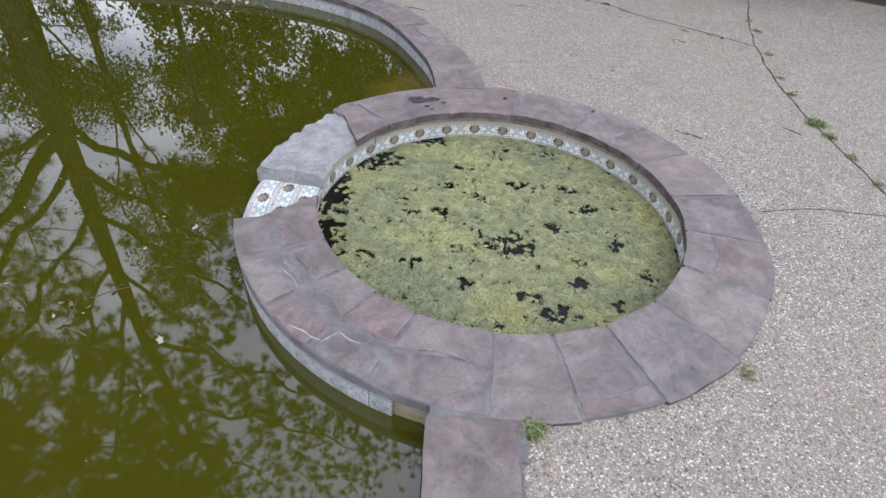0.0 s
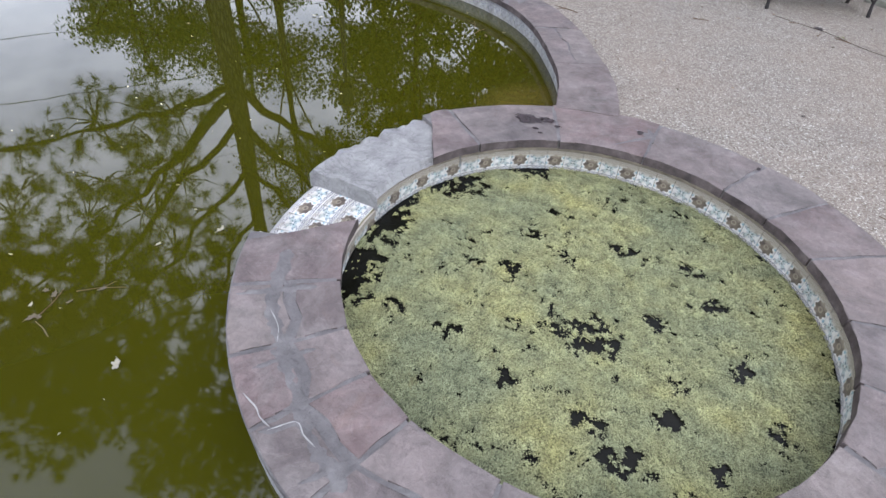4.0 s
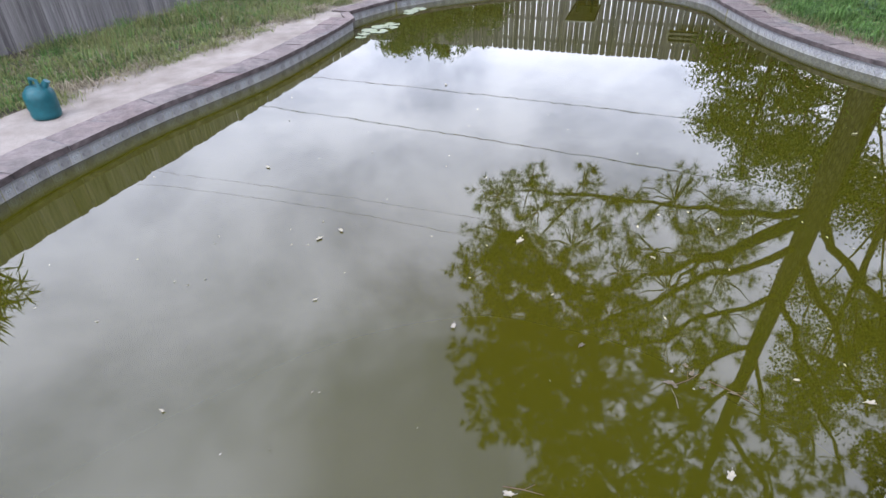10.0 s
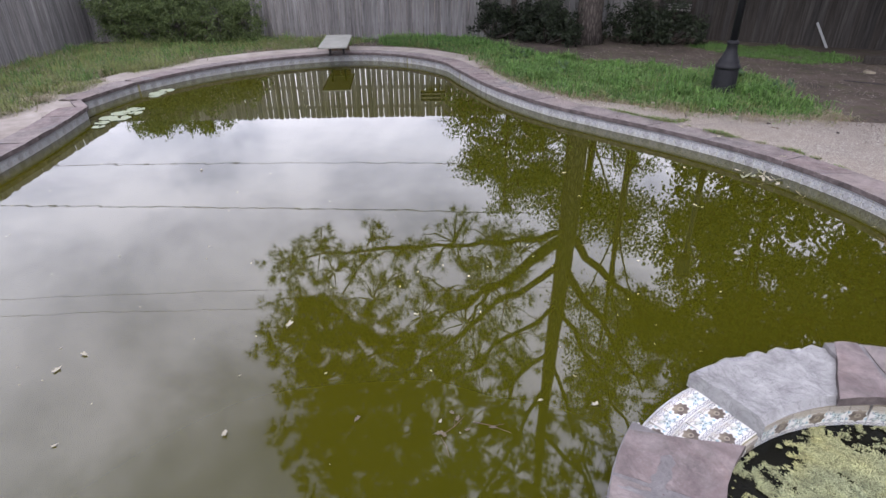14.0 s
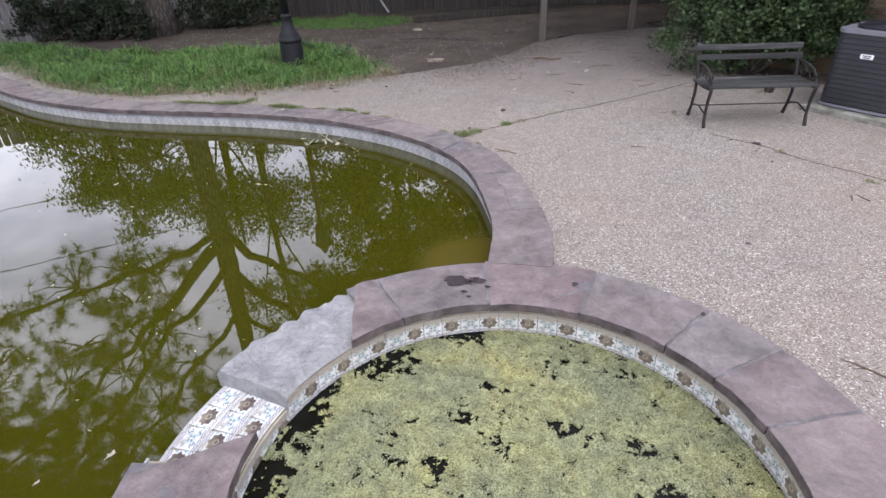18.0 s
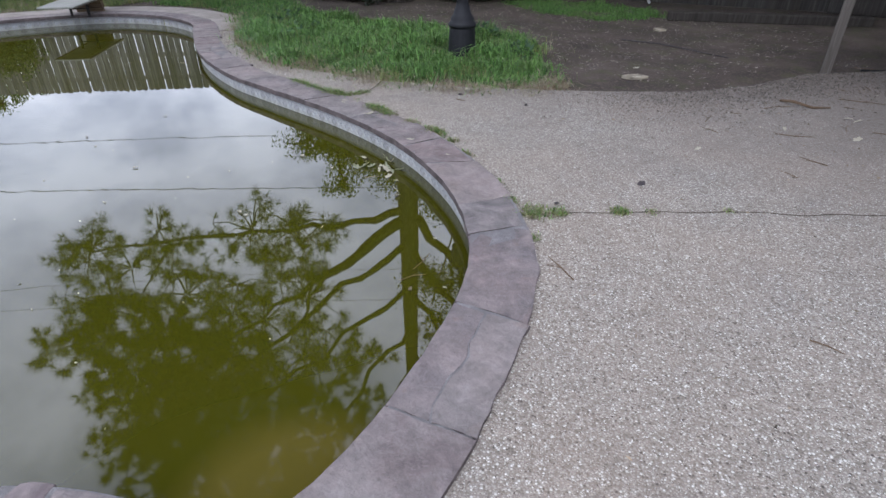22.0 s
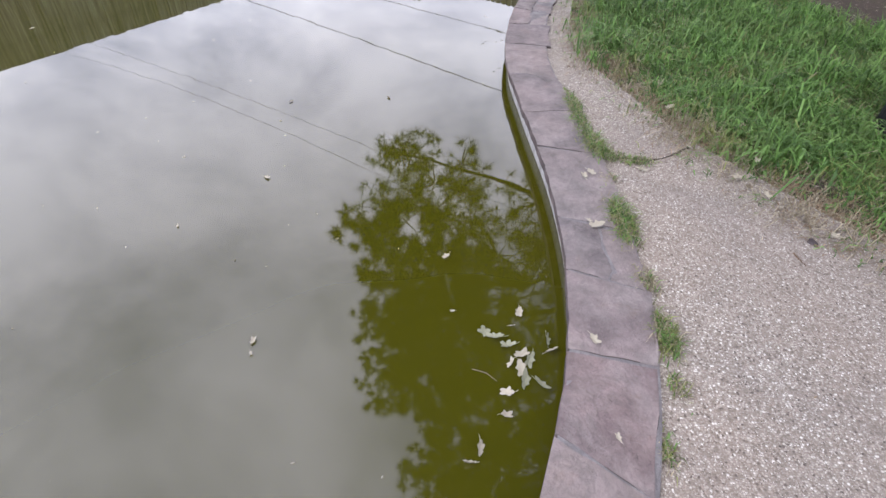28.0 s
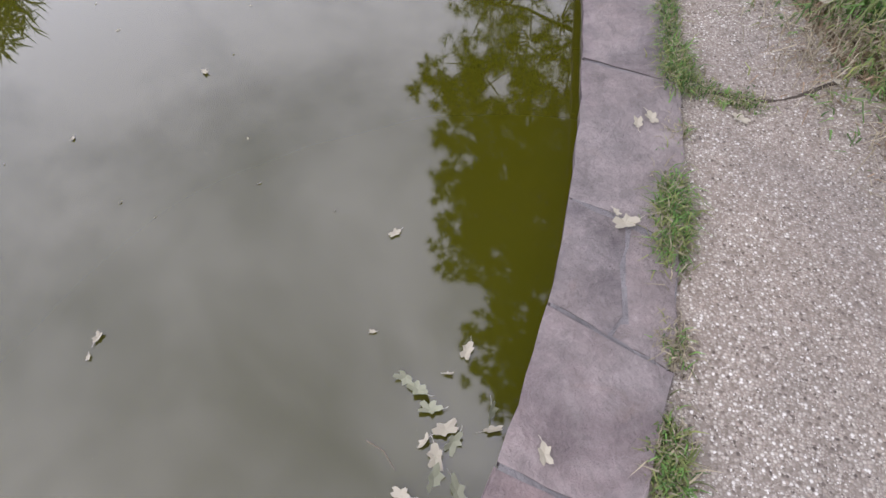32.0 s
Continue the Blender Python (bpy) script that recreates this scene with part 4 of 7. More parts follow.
def algae_field(x, y):
    """How thick the mat lies at a point of the spa, from its own centre; negative: open water."""
    p, q = x + 0.05 * noise.noise((x * 7, y * 7, 2.2)), y + 0.05 * noise.noise((x * 7, y * 7, 6.2))
    f = 0.30 * noise.noise((p * 4, q * 4, 3.1)) + 0.42 * noise.noise((p * 11, q * 11, 1.7)) + 0.5 * noise.noise((p * 27, q * 27, 8.2)) + 0.38 * noise.noise((p * 62, q * 62, 4.4))
    lack = max(1.0 - math.hypot((x - hx) / hw, (y - hy) / hh) for hx, hy, hw, hh in
               ((0.10, -0.20, 0.18, 0.17), (0.30, -0.74, 0.12, 0.08), (0.60, -0.66, 0.08, 0.07), (0.12, -0.62, 0.08, 0.06), (0.42, -0.50, 0.08, 0.06), (0.86, -0.42, 0.07, 0.1), (0.35, 0.0, 0.07, 0.06), (-0.35, 0.1, 0.07, 0.06), (-0.5, -0.4, 0.08, 0.06), (-0.2, -0.55, 0.07, 0.06), (0.72, -0.15, 0.06, 0.07), (-0.3, 0.38, 0.08, 0.05), (-0.80, 0.68, 0.2, 0.2), (-1.03, 0.2, 0.13, 0.36), (-1.02, -0.28, 0.15, 0.3), (-0.5, 0.98, 0.22, 0.1), (0.62, 0.2, 0.09, 0.07), (0.15, 0.45, 0.09, 0.06), (-0.2, 0.62, 0.1, 0.05), (0.5, 0.42, 0.09, 0.06)))
    return f + 0.42 - 1.0 * max(0.0, lack) ** 0.7 * (1 + 1.6 * noise.noise((x * 24, y * 24, 5.5)) + 0.8 * noise.noise((x * 55, y * 55, 2.5))) - max(0.0, math.hypot(x, y) - 1.05) * 4


def algae_mat():
    n = 260
    g = np.linspace(-1.11, 1.11, n)
    field = np.array([[algae_field(x, y) if math.hypot(x, y) < 1.1 else -1.0 for y in g] for x in g])
    keep, verts, faces = {}, [], []
    for i in range(n):
        for j in range(n):
            if field[i, j] > 0.02:
                keep[i, j] = len(verts)
                verts.append((SPA[0] + g[i], SPA[1] + g[j], -0.2095 + 0.004 * min(1.0, field[i, j])))
    for (i, j), a in keep.items():
        q = [keep.get((i + 1, j)), keep.get((i + 1, j + 1)), keep.get((i, j + 1))]
        if None not in q:
            faces.append((a, *q))
    rng = np.random.default_rng(77)
    m = 300000
    rad, th = 1.1 * np.sqrt(rng.random(m)), rng.uniform(0, 2 * np.pi, m)
    P = np.stack([rad * np.cos(th), rad * np.sin(th)], 1)
    at = np.clip(((P + 1.11) / 2.22 * (n - 1)).round().astype(int), 0, n - 1)
    val = field[at[:, 0], at[:, 1]]
    ok = val > rng.uniform(-0.10, 0.22, m)
    P, val = P[ok], val[ok]
    k = len(P)
    a = rng.uniform(0, 2 * np.pi, k)
    L = rng.uniform(0.005, 0.013, k)
    d = np.stack([np.cos(a), np.sin(a), rng.uniform(-0.1, 0.55, k)], 1)
    s = np.stack([-np.sin(a), np.cos(a), rng.uniform(-0.6, 0.6, k)], 1) * rng.uniform(0.001, 0.0027, k)[:, None]
    o = np.c_[P + SPA, -0.206 + np.clip(val, 0, 1) * rng.uniform(0.0, 0.026, k)]
    V = np.stack([o - s, o + s, o + d * L[:, None]], 1).reshape(-1, 3)
    return verts, faces, V


av, af, fronds = algae_mat()
# base sheet: frond colour at half brightness, the shade beneath them painted in
algae = raw_part("algae", av, af, ALGAE_SHADED, smooth=True)
tagged(algae, "pale grey-green and lime algae mat with dark gaps", "algae", kind="stuff")
raw_part("fronds", fronds.tolist(), np.arange(len(fronds)).reshape(-1, 3).tolist(), ALGAE, algae)

# ---- fences ----
def picket_meshes(height, mat, w=0.136, c=0.03):
    out = []
    for k in range(4):
        bm = bmesh.new()
        h = height + random.uniform(-0.012, 0.008)
        prof = [(-w / 2, 0), (w / 2, 0), (w / 2 + random.uniform(0.003, 0.009), h - c), (w / 2 - c, h), (-w / 2 + c, h), (-w / 2, h - c)]
        fr = [bm.verts.new((x, -0.009, z)) for x, z in prof]
        bk = [bm.verts.new((x, 0.009, z)) for x, z in prof]
        bm.faces.new(fr)
        bm.faces.new(bk[::-1])
        for i in range(6):
            j = (i + 1) % 6
            bm.faces.new((fr[i], fr[j], bk[j], bk[i]))
        out.append(mesh_of(bm, "picket", mat))
    return out


def fence(name, a, b, height, mat, label, pitch=0.142, rail_side=1, gaps=0.0, w=0.136, c=0.03, loose=1.0, rise=0.0):
    """rise: how much taller the boards are at the far end."""
    a, b = Vector(a), Vector(b)
    d = b - a
    yaw = math.degrees(math.atan2(d.y, d.x))
    holder = empty(name, (a.x, a.y, -0.05), yaw)
    tagged(holder, label, "fence", kind="structure")
    meshes = picket_meshes(height, mat, w, c)
    n = int(d.length / pitch) + 2
    for i in range(n):
        ob = new("picket", random.choice(meshes))
        ob.parent = holder
        ob.matrix_local = pose(i * pitch + random.uniform(0.003, 0.009) - gaps * random.random() * 0.02, random.uniform(-0.006, 0.006), random.uniform(-0.02, 0.02) * loose, random.uniform(-0.6, 0.6), random.uniform(-0.6, 0.6) * loose, random.uniform(-2, 2)) @ Matrix.Diagonal((1, 1, 1 + rise / height * i / n, 1))
    for z in (0.35, height * 0.55, height - 0.3):
        part("rail", box((d.length, 0.04, 0.09), (d.length / 2, 0.035 * rail_side, z)), mat, holder)
    k = 1.2
    while k < d.length - 0.3:
        part("post", box((0.09, 0.09, height - 0.05), (min(k, d.length), 0.09 * rail_side, height / 2), bevel=0.004), mat, holder)
        k += 2.4
    return holder


fence("fence_west", (-17.6, 2.75), (-5.6, -5.9), 1.9, FENCE_MAT, "tall weathered grey cedar picket fence", pitch=0.139, rail_side=-1, w=0.146, c=0.012, loose=0.3, rise=0.55)
corner = tagged(part("corner_post", box((0.12, 0.12, 1.86), (0, 0, 0.93), bevel=0.006), FENCE_MAT), "weathered grey corner post between the fences", "post", kind="structure")
corner.matrix_world = pose(-17.68, 2.72, -0.05, 0, 0, 20)
fence("fence_back", (-9.35, 14.25), (-17.6, 2.8), 1.85, FENCE_MAT, "weathered grey picket fence with narrow gaps", pitch=0.146, rail_side=-1, gaps=0.12, w=0.130, loose=0.5)
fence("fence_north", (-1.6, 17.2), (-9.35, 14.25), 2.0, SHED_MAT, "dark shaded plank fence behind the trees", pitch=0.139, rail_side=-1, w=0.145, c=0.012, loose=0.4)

# ---- the house, the porch posts and the shed ----
house = empty("house", (4.35, 9.55, -0.05), -27)
tagged(house, "brown brick house wall with a low stepped ledge", "house", kind="structure")
part("wall", box((12.0, 0.2, 3.0), (3.2, 0.16, 1.5)), MORTAR, house)
# unseen roof and eave, drawn far out to shade the cabinet below
part("roof", box((13.0, 4.0, 0.12), (3.2, 0.75, 2.98), (18, 0, 0)), ROOF_MAT, house)
part("eave", box((13.0, 0.06, 0.2), (3.2, -1.19, 2.36)), BLUE_TRIM, house)
part("ledge", box((12.0, 0.22, 0.34), (3.2, -0.05, 0.17), bevel=0.01), BRICK, house)
part("sill", box((12.0, 0.27, 0.04), (3.2, -0.06, 0.36), (6, 0, 0), bevel=0.006), BRICK, house)
part("corner_board", box((0.16, 0.16, 3.0), (-2.86, 0.1, 1.5), bevel=0.004), BLUE_TRIM, house, "blue-grey painted corner board")
brick_bm = bmesh.new()
add_box(brick_bm, (0.196, 0.03, 0.058), bevel=0.004)
brick_me = mesh_of(brick_bm, "brick", BRICK)
for row in range(13):
    for c in range(22):
        x = -1.0 + c * 0.206 + (0.103 if row % 2 else 0.0)
        ob = new("brick", brick_me)
        ob.parent = house
        ob.matrix_local = pose(x, 0.052 + random.uniform(-0.002, 0.002), 0.42 + row * 0.069)
rest_v, rest_f = [], []
for row in range(36):
    for c in range(58):
        x = -2.7 + c * 0.206 + (0.103 if row % 2 else 0.0)
        if row < 13 and -1.1 < x < 3.55:
            continue
        z = 0.42 + row * 0.069
        b0 = len(rest_v)
        for dy in (0.037, 0.06):
            s = 0.0 if dy > 0.05 else 0.003
            rest_v += [(x - 0.098 + s, dy, z - 0.029 + s), (x + 0.098 - s, dy, z - 0.029 + s), (x + 0.098 - s, dy, z + 0.029 - s), (x - 0.098 + s, dy, z + 0.029 - s)]
        rest_f += [(b0, b0 + 1, b0 + 2, b0 + 3)] + [(b0 + i, b0 + 4 + i, b0 + 4 + (i + 1) % 4, b0 + (i + 1) % 4) for i in range(4)]
bricks_far = raw_part("brickwork", rest_v, rest_f, BRICK, house)
tagged(bricks_far, kind="stuff")

porch = empty("porch", (0, 0, -0.05))
tagged(porch, "timber porch on square posts, its unseen roof added for shade", "porch", kind="structure")
for x, y in ((-0.74, 11.8), (0.76, 13.42)):
    part("post", box((0.10, 0.10, 2.4), (x, y, 1.2), (0, 0, 20), bevel=0.008), POST_MAT, porch)
part("beam", box((2.9, 0.1, 0.2), (0.05, 12.6, 2.5), (0, 0, 46)), POST_MAT, porch)
# roof not in view; run back past the posts to darken the ground there
part("roof", box((6.4, 2.6, 0.08), (2.35, 12.9, 2.72), (4, 0, 46)), ROOF_MAT, porch)
shed = empty("shed", (-0.2, 17.0, -0.05), 10)
tagged(shed, "dark board shed under a brown sheet roof", "shed", kind="structure")
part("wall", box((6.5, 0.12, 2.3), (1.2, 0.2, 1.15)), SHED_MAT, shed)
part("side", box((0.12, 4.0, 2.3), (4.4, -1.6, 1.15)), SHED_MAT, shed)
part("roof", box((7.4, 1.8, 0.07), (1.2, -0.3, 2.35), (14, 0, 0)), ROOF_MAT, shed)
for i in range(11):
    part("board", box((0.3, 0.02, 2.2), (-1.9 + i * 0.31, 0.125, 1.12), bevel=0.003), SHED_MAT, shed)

plank = part("leaning_plank", box((0.048, 0.022, 0.62), (0, 0, 0.31), bevel=0.004), make_plain("pale_paint", (0.30, 0.30, 0.29), 0.8, 0.2, 0.2, 9))
plank.matrix_world = pose(-5.18, 15.6, -0.05, -8, -32, 20)
tagged(plank, "pale painted plank leaning on the dark fence", "plank")


def fence_rack(x, y, z, yaw, w, h):
    """A small slatted shelf hung on the fence boards."""
    rack = empty("fence_rack", (x, y, z), yaw)
    tagged(rack, "small dark wooden rack hung on the fence", "rack", "racks on the fences")
    part("back_board", box((w, 0.02, h), (0, 0.0, h / 2), bevel=0.003), SHED_MAT, rack)
    part("shelf", box((w, 0.13, 0.02), (0, -0.07, 0.01), bevel=0.003), SHED_MAT, rack)
    for k in range(3):
        part("slat", box((w, 0.018, 0.04), (0, -0.13, 0.05 + k * (h - 0.07) / 2), bevel=0.003), FENCE_MAT, rack)
    for sx in (-1, 1):
        part("side", box((0.02, 0.13, h), (sx * (w / 2 - 0.01), -0.07, h / 2), bevel=0.003), SHED_MAT, rack)


fence_rack(-12.43, 9.79, 1.07, 54.2, 0.66, 0.28)
fence_rack(-8.31, 14.5, 0.58, 20.8, 0.55, 0.2)
sheet = bmesh.new()
for i in range(12):
    x0, x1 = -0.62 + i * 0.104, -0.62 + (i + 1) * 0.104
    a, b = (0.0, 0.018) if i % 2 else (0.018, 0.0)
    lo, up = 0.0 - 0.022 * i, 0.62 + 0.004 * i
    top_f, low_f = sheet.verts.new((x0, a, up)), sheet.verts.new((x0, a, lo))
    top_g, low_g = sheet.verts.new((x1, b, up)), sheet.verts.new((x1, b, lo - 0.022))
    sheet.faces.new((low_f, low_g, top_g, top_f))
bmesh.ops.remove_doubles(sheet, verts=sheet.verts, dist=1e-4)
bmesh.ops.solidify(sheet, geom=sheet.faces[:], thickness=0.004)
rusty = part("roof_sheet", sheet, make_plain("rusty_brown_sheet", (0.115, 0.055, 0.045), 0.7, 0.3, 0.35, 5))
rusty.matrix_world = pose(-8.72, 14.2, 1.42, 14, 0, 20.8)
tagged(rusty, "rust-brown ribbed metal sheet leaning high on the dark fence", "metal sheet")

neighbour = empty("neighbour_house", (-27, -6, -0.05), 35)
tagged(neighbour, "pale house roof beyond the fence", "house")
part("wall", box((12, 7, 2.6), (0, 0, 1.3)), SIDING, neighbour)
for s in (-1, 1):
    part("roof", box((12.8, 4.4, 0.12), (0, s * 1.95, 3.35), (-s * 22, 0, 0)), ROOF_PALE, neighbour)


# ---- plants ----
def leaf_cloud(centers, radii, per, size, seed, flat=0.0, droop=0.0, aspect=0.5):
    """Leaves (two triangles each, folded along the midrib) scattered round centres."""
    rng = np.random.default_rng(seed)
    C = np.repeat(np.asarray(centers, float), per, axis=0)
    R = np.repeat(np.asarray(radii, float), per)
    n = len(C)
    d = rng.normal(size=(n, 3))
    d /= np.linalg.norm(d, axis=1)[:, None]
    rad = R * rng.random(n) ** 0.45
    P = C + d * rad[:, None] * np.array([1, 1, 0.8])
    ax = rng.normal(size=(n, 3)) + np.array([0, 0, -droop])
    ax[:, 2] *= 1 - flat
    ax /= np.linalg.norm(ax, axis=1)[:, None]
    sd = np.cross(ax, rng.normal(size=(n, 3)))
    sd /= np.linalg.norm(sd, axis=1)[:, None]
    L = size * rng.uniform(0.6, 1.25, n)[:, None]
    nrm = np.cross(ax, sd)
    V = np.empty((n, 4, 3))
    V[:, 0] = P
    V[:, 1] = P + ax * L * 0.5 + sd * L * aspect * 0.5 + nrm * L * 0.06
    V[:, 2] = P + ax * L
    V[:, 3] = P + ax * L * 0.5 - sd * L * aspect * 0.5 + nrm * L * 0.06
    return V.reshape(-1, 3)


def quads(n):
    return np.arange(n * 4).reshape(-1, 4).tolist()


def needle_cloud(centers, dirs, per, length, width, seed):
    """Sprays of long needles: thin triangles fanned round a twig's direction."""
    rng = np.random.default_rng(seed)
    C = np.repeat(np.asarray(centers, float), per, axis=0)
    D = np.repeat(np.asarray(dirs, float), per, axis=0)
    n = len(C)
    ax = D * 0.6 + rng.normal(size=(n, 3)) * 0.7
    ax /= np.linalg.norm(ax, axis=1)[:, None]
    sd = np.cross(ax, rng.normal(size=(n, 3)))
    sd /= np.linalg.norm(sd, axis=1)[:, None]
    L = length * rng.uniform(0.6, 1.2, n)[:, None]
    V = np.empty((n, 3, 3))
    V[:, 0] = C - sd * width
    V[:, 1] = C + sd * width
    V[:, 2] = C + ax * L
    return V.reshape(-1, 3)


def limb(bm, a, b, r0, r1, sag=0.3, k=6, wob=0.12):
    a, b = Vector(a), Vector(b)
    L = (b - a).length
    pts = []
    for i in range(k + 1):
        f = i / k
        p = a.lerp(b, f)
        p.z += sag * L * 0.25 * math.sin(math.pi * f)
        if 0 < i < k:
            p += Vector((random.uniform(-1, 1), random.uniform(-1, 1), random.uniform(-1, 1))) * wob * L * 0.12
        pts.append(p)
    add_tube(bm, pts, [r0 + (r1 - r0) * i / k for i in range(k + 1)], 8)
    return pts


def pine_tree(at, height, seed):
    """The big pine over the far side of the pool: bare lower trunk, long level limbs, needle tufts."""
    random.seed(seed)
    tree = empty("pine_tree", (*at, -0.05))
    tagged(tree, "tall pine with grey bark and spreading needle-tufted limbs", "tree")
    bm = bmesh.new()
    add_tube(bm, [(0, 0, 0), (0.0, 0.0, 0.5), (0.05, 0.03, 3), (0.0, 0.05, 6), (-0.1, 0.05, 9), (-0.15, 0.0, 13), (-0.1, 0.1, 17), (0.2, 0, 21), (0.4, 0.1, height)],
             [0.40, 0.30, 0.275, 0.255, 0.21, 0.165, 0.13, 0.09, 0.03], 14)
    part("trunk", bm, BARK, tree, smooth=True)
    left = Vector((-0.79, -0.61, 0))
    toward = Vector((0.61, -0.79, 0))
    tips = []
    wood = bmesh.new()

    def place(s, h, fore):
        """A point s to the side of the trunk at height h, brought over the pool by fore."""
        fore *= 1.42 if s > 0.9 else 1.0
        s *= 0.955 if s > 2 else 1.0
        k = 1 - fore / 15.0
        return left * s * k + toward * fore + Vector((0, 0, h * k - (1 - k) * 2.2))

    def bough(*shape):
        bm = bmesh.new()
        limb(bm, *shape)
        part("limb", bm, BARK, tree, smooth=True)

    # lobes of the crown: side, height, radius, reach over the pool, tufts to a square metre
    thin = [(8.2, 6.5, 0.8), (9.4, 7.2, 0.9), (6.3, 5.9, 0.6), (9.3, 8.6, 1.0), (7.8, 7.3, 0.9), (3.4, 5.6, 0.9), (2.2, 5.4, 0.9), (4.6, 8.6, 0.9), (1.6, 7.6, 0.8), (5.2, 6.2, 0.6), (1.2, 5.7, 0.7), (6.4, 8.2, 0.9), (3.0, 8.6, 0.9), (8.4, 8.8, 1.0), (2.6, 10.2, 1.0), (5.8, 7.4, 0.6), (2.6, 7.2, 0.8), (3.7, 7.4, 0.8), (1.2, 8.8, 0.7), (5.0, 9.6, 0.9), (2.0, 6.4, 0.6)]
    full = [(9.1, 10.2, 1.3), (7.3, 10.0, 1.3), (8.9, 12.4, 1.5), (6.8, 12.2, 1.6), (4.7, 10.4, 1.2), (9.1, 15.0, 1.5), (7.0, 14.6, 1.8), (4.6, 13.6, 1.8), (8.7, 17.3, 1.5), (6.4, 17.0, 1.7), (3.6, 16.6, 2.0),
            (2.2, 12.2, 1.4), (1.5, 19.5, 2.2), (4.4, 20.2, 2.0), (3.4, 23.4, 2.0), (0.6, 23.0, 2.1), (5.8, 22.3, 1.3), (0.8, 15.4, 1.5)]
    right = [(-1.8, 7.6, 0.9), (-3.2, 8.4, 1.0), (-1.6, 10.2, 1.0), (-4.0, 10.8, 1.2), (-2.4, 12.6, 1.5), (-4.6, 13.6, 1.5), (-2.0, 16.2, 1.7), (-3.5, 19.2, 1.7), (-5.6, 9.2, 0.9), (1.0, 10.0, 0.8), (-0.8, 12.0, 1.0), (-1.2, 14.0, 1.2), (1.0, 13.0, 1.0), (-2.6, 9.6, 0.8), (-1.0, 8.8, 0.6), (-4.8, 11.8, 1.0), (0.4, 17.6, 1.6), (-1.4, 6.7, 0.6), (-2.6, 7.3, 0.7), (-0.9, 10.6, 0.7)]
    top = [(-1.2, 21.2, 2.0), (-3.0, 18.8, 1.6), (-5.5, 18.6, 1.8), (-4.4, 21.6, 2.0), (-6.8, 21.8, 2.0), (-2.8, 24.6, 2.2), (-6.0, 25.2, 2.3), (0.8, 25.8, 1.9), (-1.2, 28.2, 2.1), (-4.6, 28.6, 2.3), (-8.0, 28.0, 2.3), (-8.8, 24.4, 1.9), (-9.8, 30.6, 2.2), (-7.0, 31.0, 2.0)]
    sprays = []
    for rows, fore, clumps, shoots in ((top, 0.6, 8.0, 6), (thin, 2.6, 17.0, 6), (full, 2.8, 27.0, 7), (right, 0.6, 14.0, 7)):
        for s, h, r in rows:
            c = place(s, h, fore + random.uniform(-0.7, 0.7))
            for q in range(2 + int(clumps * r * r)):
                d = Vector((random.gauss(0, 1), random.gauss(0, 1), random.gauss(0, 1))).normalized() * r * random.random() ** 0.45
                heart, size = c + Vector((d.x, d.y, d.z * 0.8)), random.uniform(0.08, 0.24)
                if q % 3 == 0 or rows is thin:
                    add_tube(wood, [c.lerp(heart, 0.1), c.lerp(heart, 0.6) - Vector((0, 0, 0.08)), heart], [0.018, 0.012, 0.006], 5)
                out = (Vector((d.x, d.y, d.z)).normalized() * 0.55 + Vector((0, 0, 0.5)))
                for k in range(shoots):
                    # a shoot: a short twig with a brush of needles along its outer half
                    e = (Vector((random.gauss(0, 1), random.gauss(0, 1), random.gauss(0, 0.8))).normalized() + out).normalized()
                    reach = size * random.uniform(0.5, 1.35)
                    if k % 3 == 0:
                        add_tube(wood, [heart, heart + e * reach], [0.007, 0.004], 3)
                    (sprays if rows is thin else tips).append((heart + e * reach, e))
    # main limbs: height on the trunk, side and height of the end, reach, radius
    for z, s, h, fore, r in ((4.9, 4.6, 6.0, 1.6, 0.10), (5.2, 4.2, 9.0, 1.8, 0.17), (5.9, 6.8, 13.2, 2.6, 0.09), (7.4, 7.4, 16.2, 2.8, 0.07), (8.8, 4.0, 17.0, 2.6, 0.07), (10.5, 3.6, 21.0, 2.5, 0.07),
                             (5.0, -3.4, 8.6, 0.6, 0.13), (5.9, -3.0, 10.4, 0.6, 0.12), (7.4, -3.4, 13.2, 0.6, 0.08), (9.6, -2.4, 16.6, 0.4, 0.06), (13.0, -6.4, 22.4, 0.6, 0.09), (17.0, -7.6, 28.0, 0.6, 0.08), (19.0, -2.8, 27.0, 0.6, 0.07)):
        bough( (0, 0, z), place(s, h, fore), r * 1.1, 0.035, random.uniform(-0.3, -0.05) if h > 6.2 else 0.1, 9, 0.22)
    bough(place(4.2, 9.0, 1.8), place(8.0, 11.8, 2.8), 0.06, 0.02, -0.15, 6, 0.3)
    bough(place(2.2, 7.2, 1.0), place(3.4, 9.8, 1.8), 0.05, 0.02, -0.1, 6, 0.3)
    bough(place(-1.6, 7.0, 0.4), place(-2.2, 8.8, 0.6), 0.04, 0.02, -0.1, 5, 0.3)
    bend, tip = place(4.6, 6.0, 1.6), place(9.0, 6.9, 2.6)
    bough(bend, tip, 0.06, 0.02, -0.1)
    bough(place(6.4, 6.4, 2.1), place(7.6, 8.2, 2.6), 0.035, 0.015, -0.1)
    twigs = part("twigs", wood, BARK, tree, smooth=True)
    tagged(twigs, kind="stuff")
    V = np.vstack([needle_cloud([t[0] for t in tips], [t[1] for t in tips], 52, 0.25, 0.0044, seed),
                   needle_cloud([t[0] for t in sprays], [t[1] for t in sprays], 44, 0.25, 0.0030, seed + 1)])
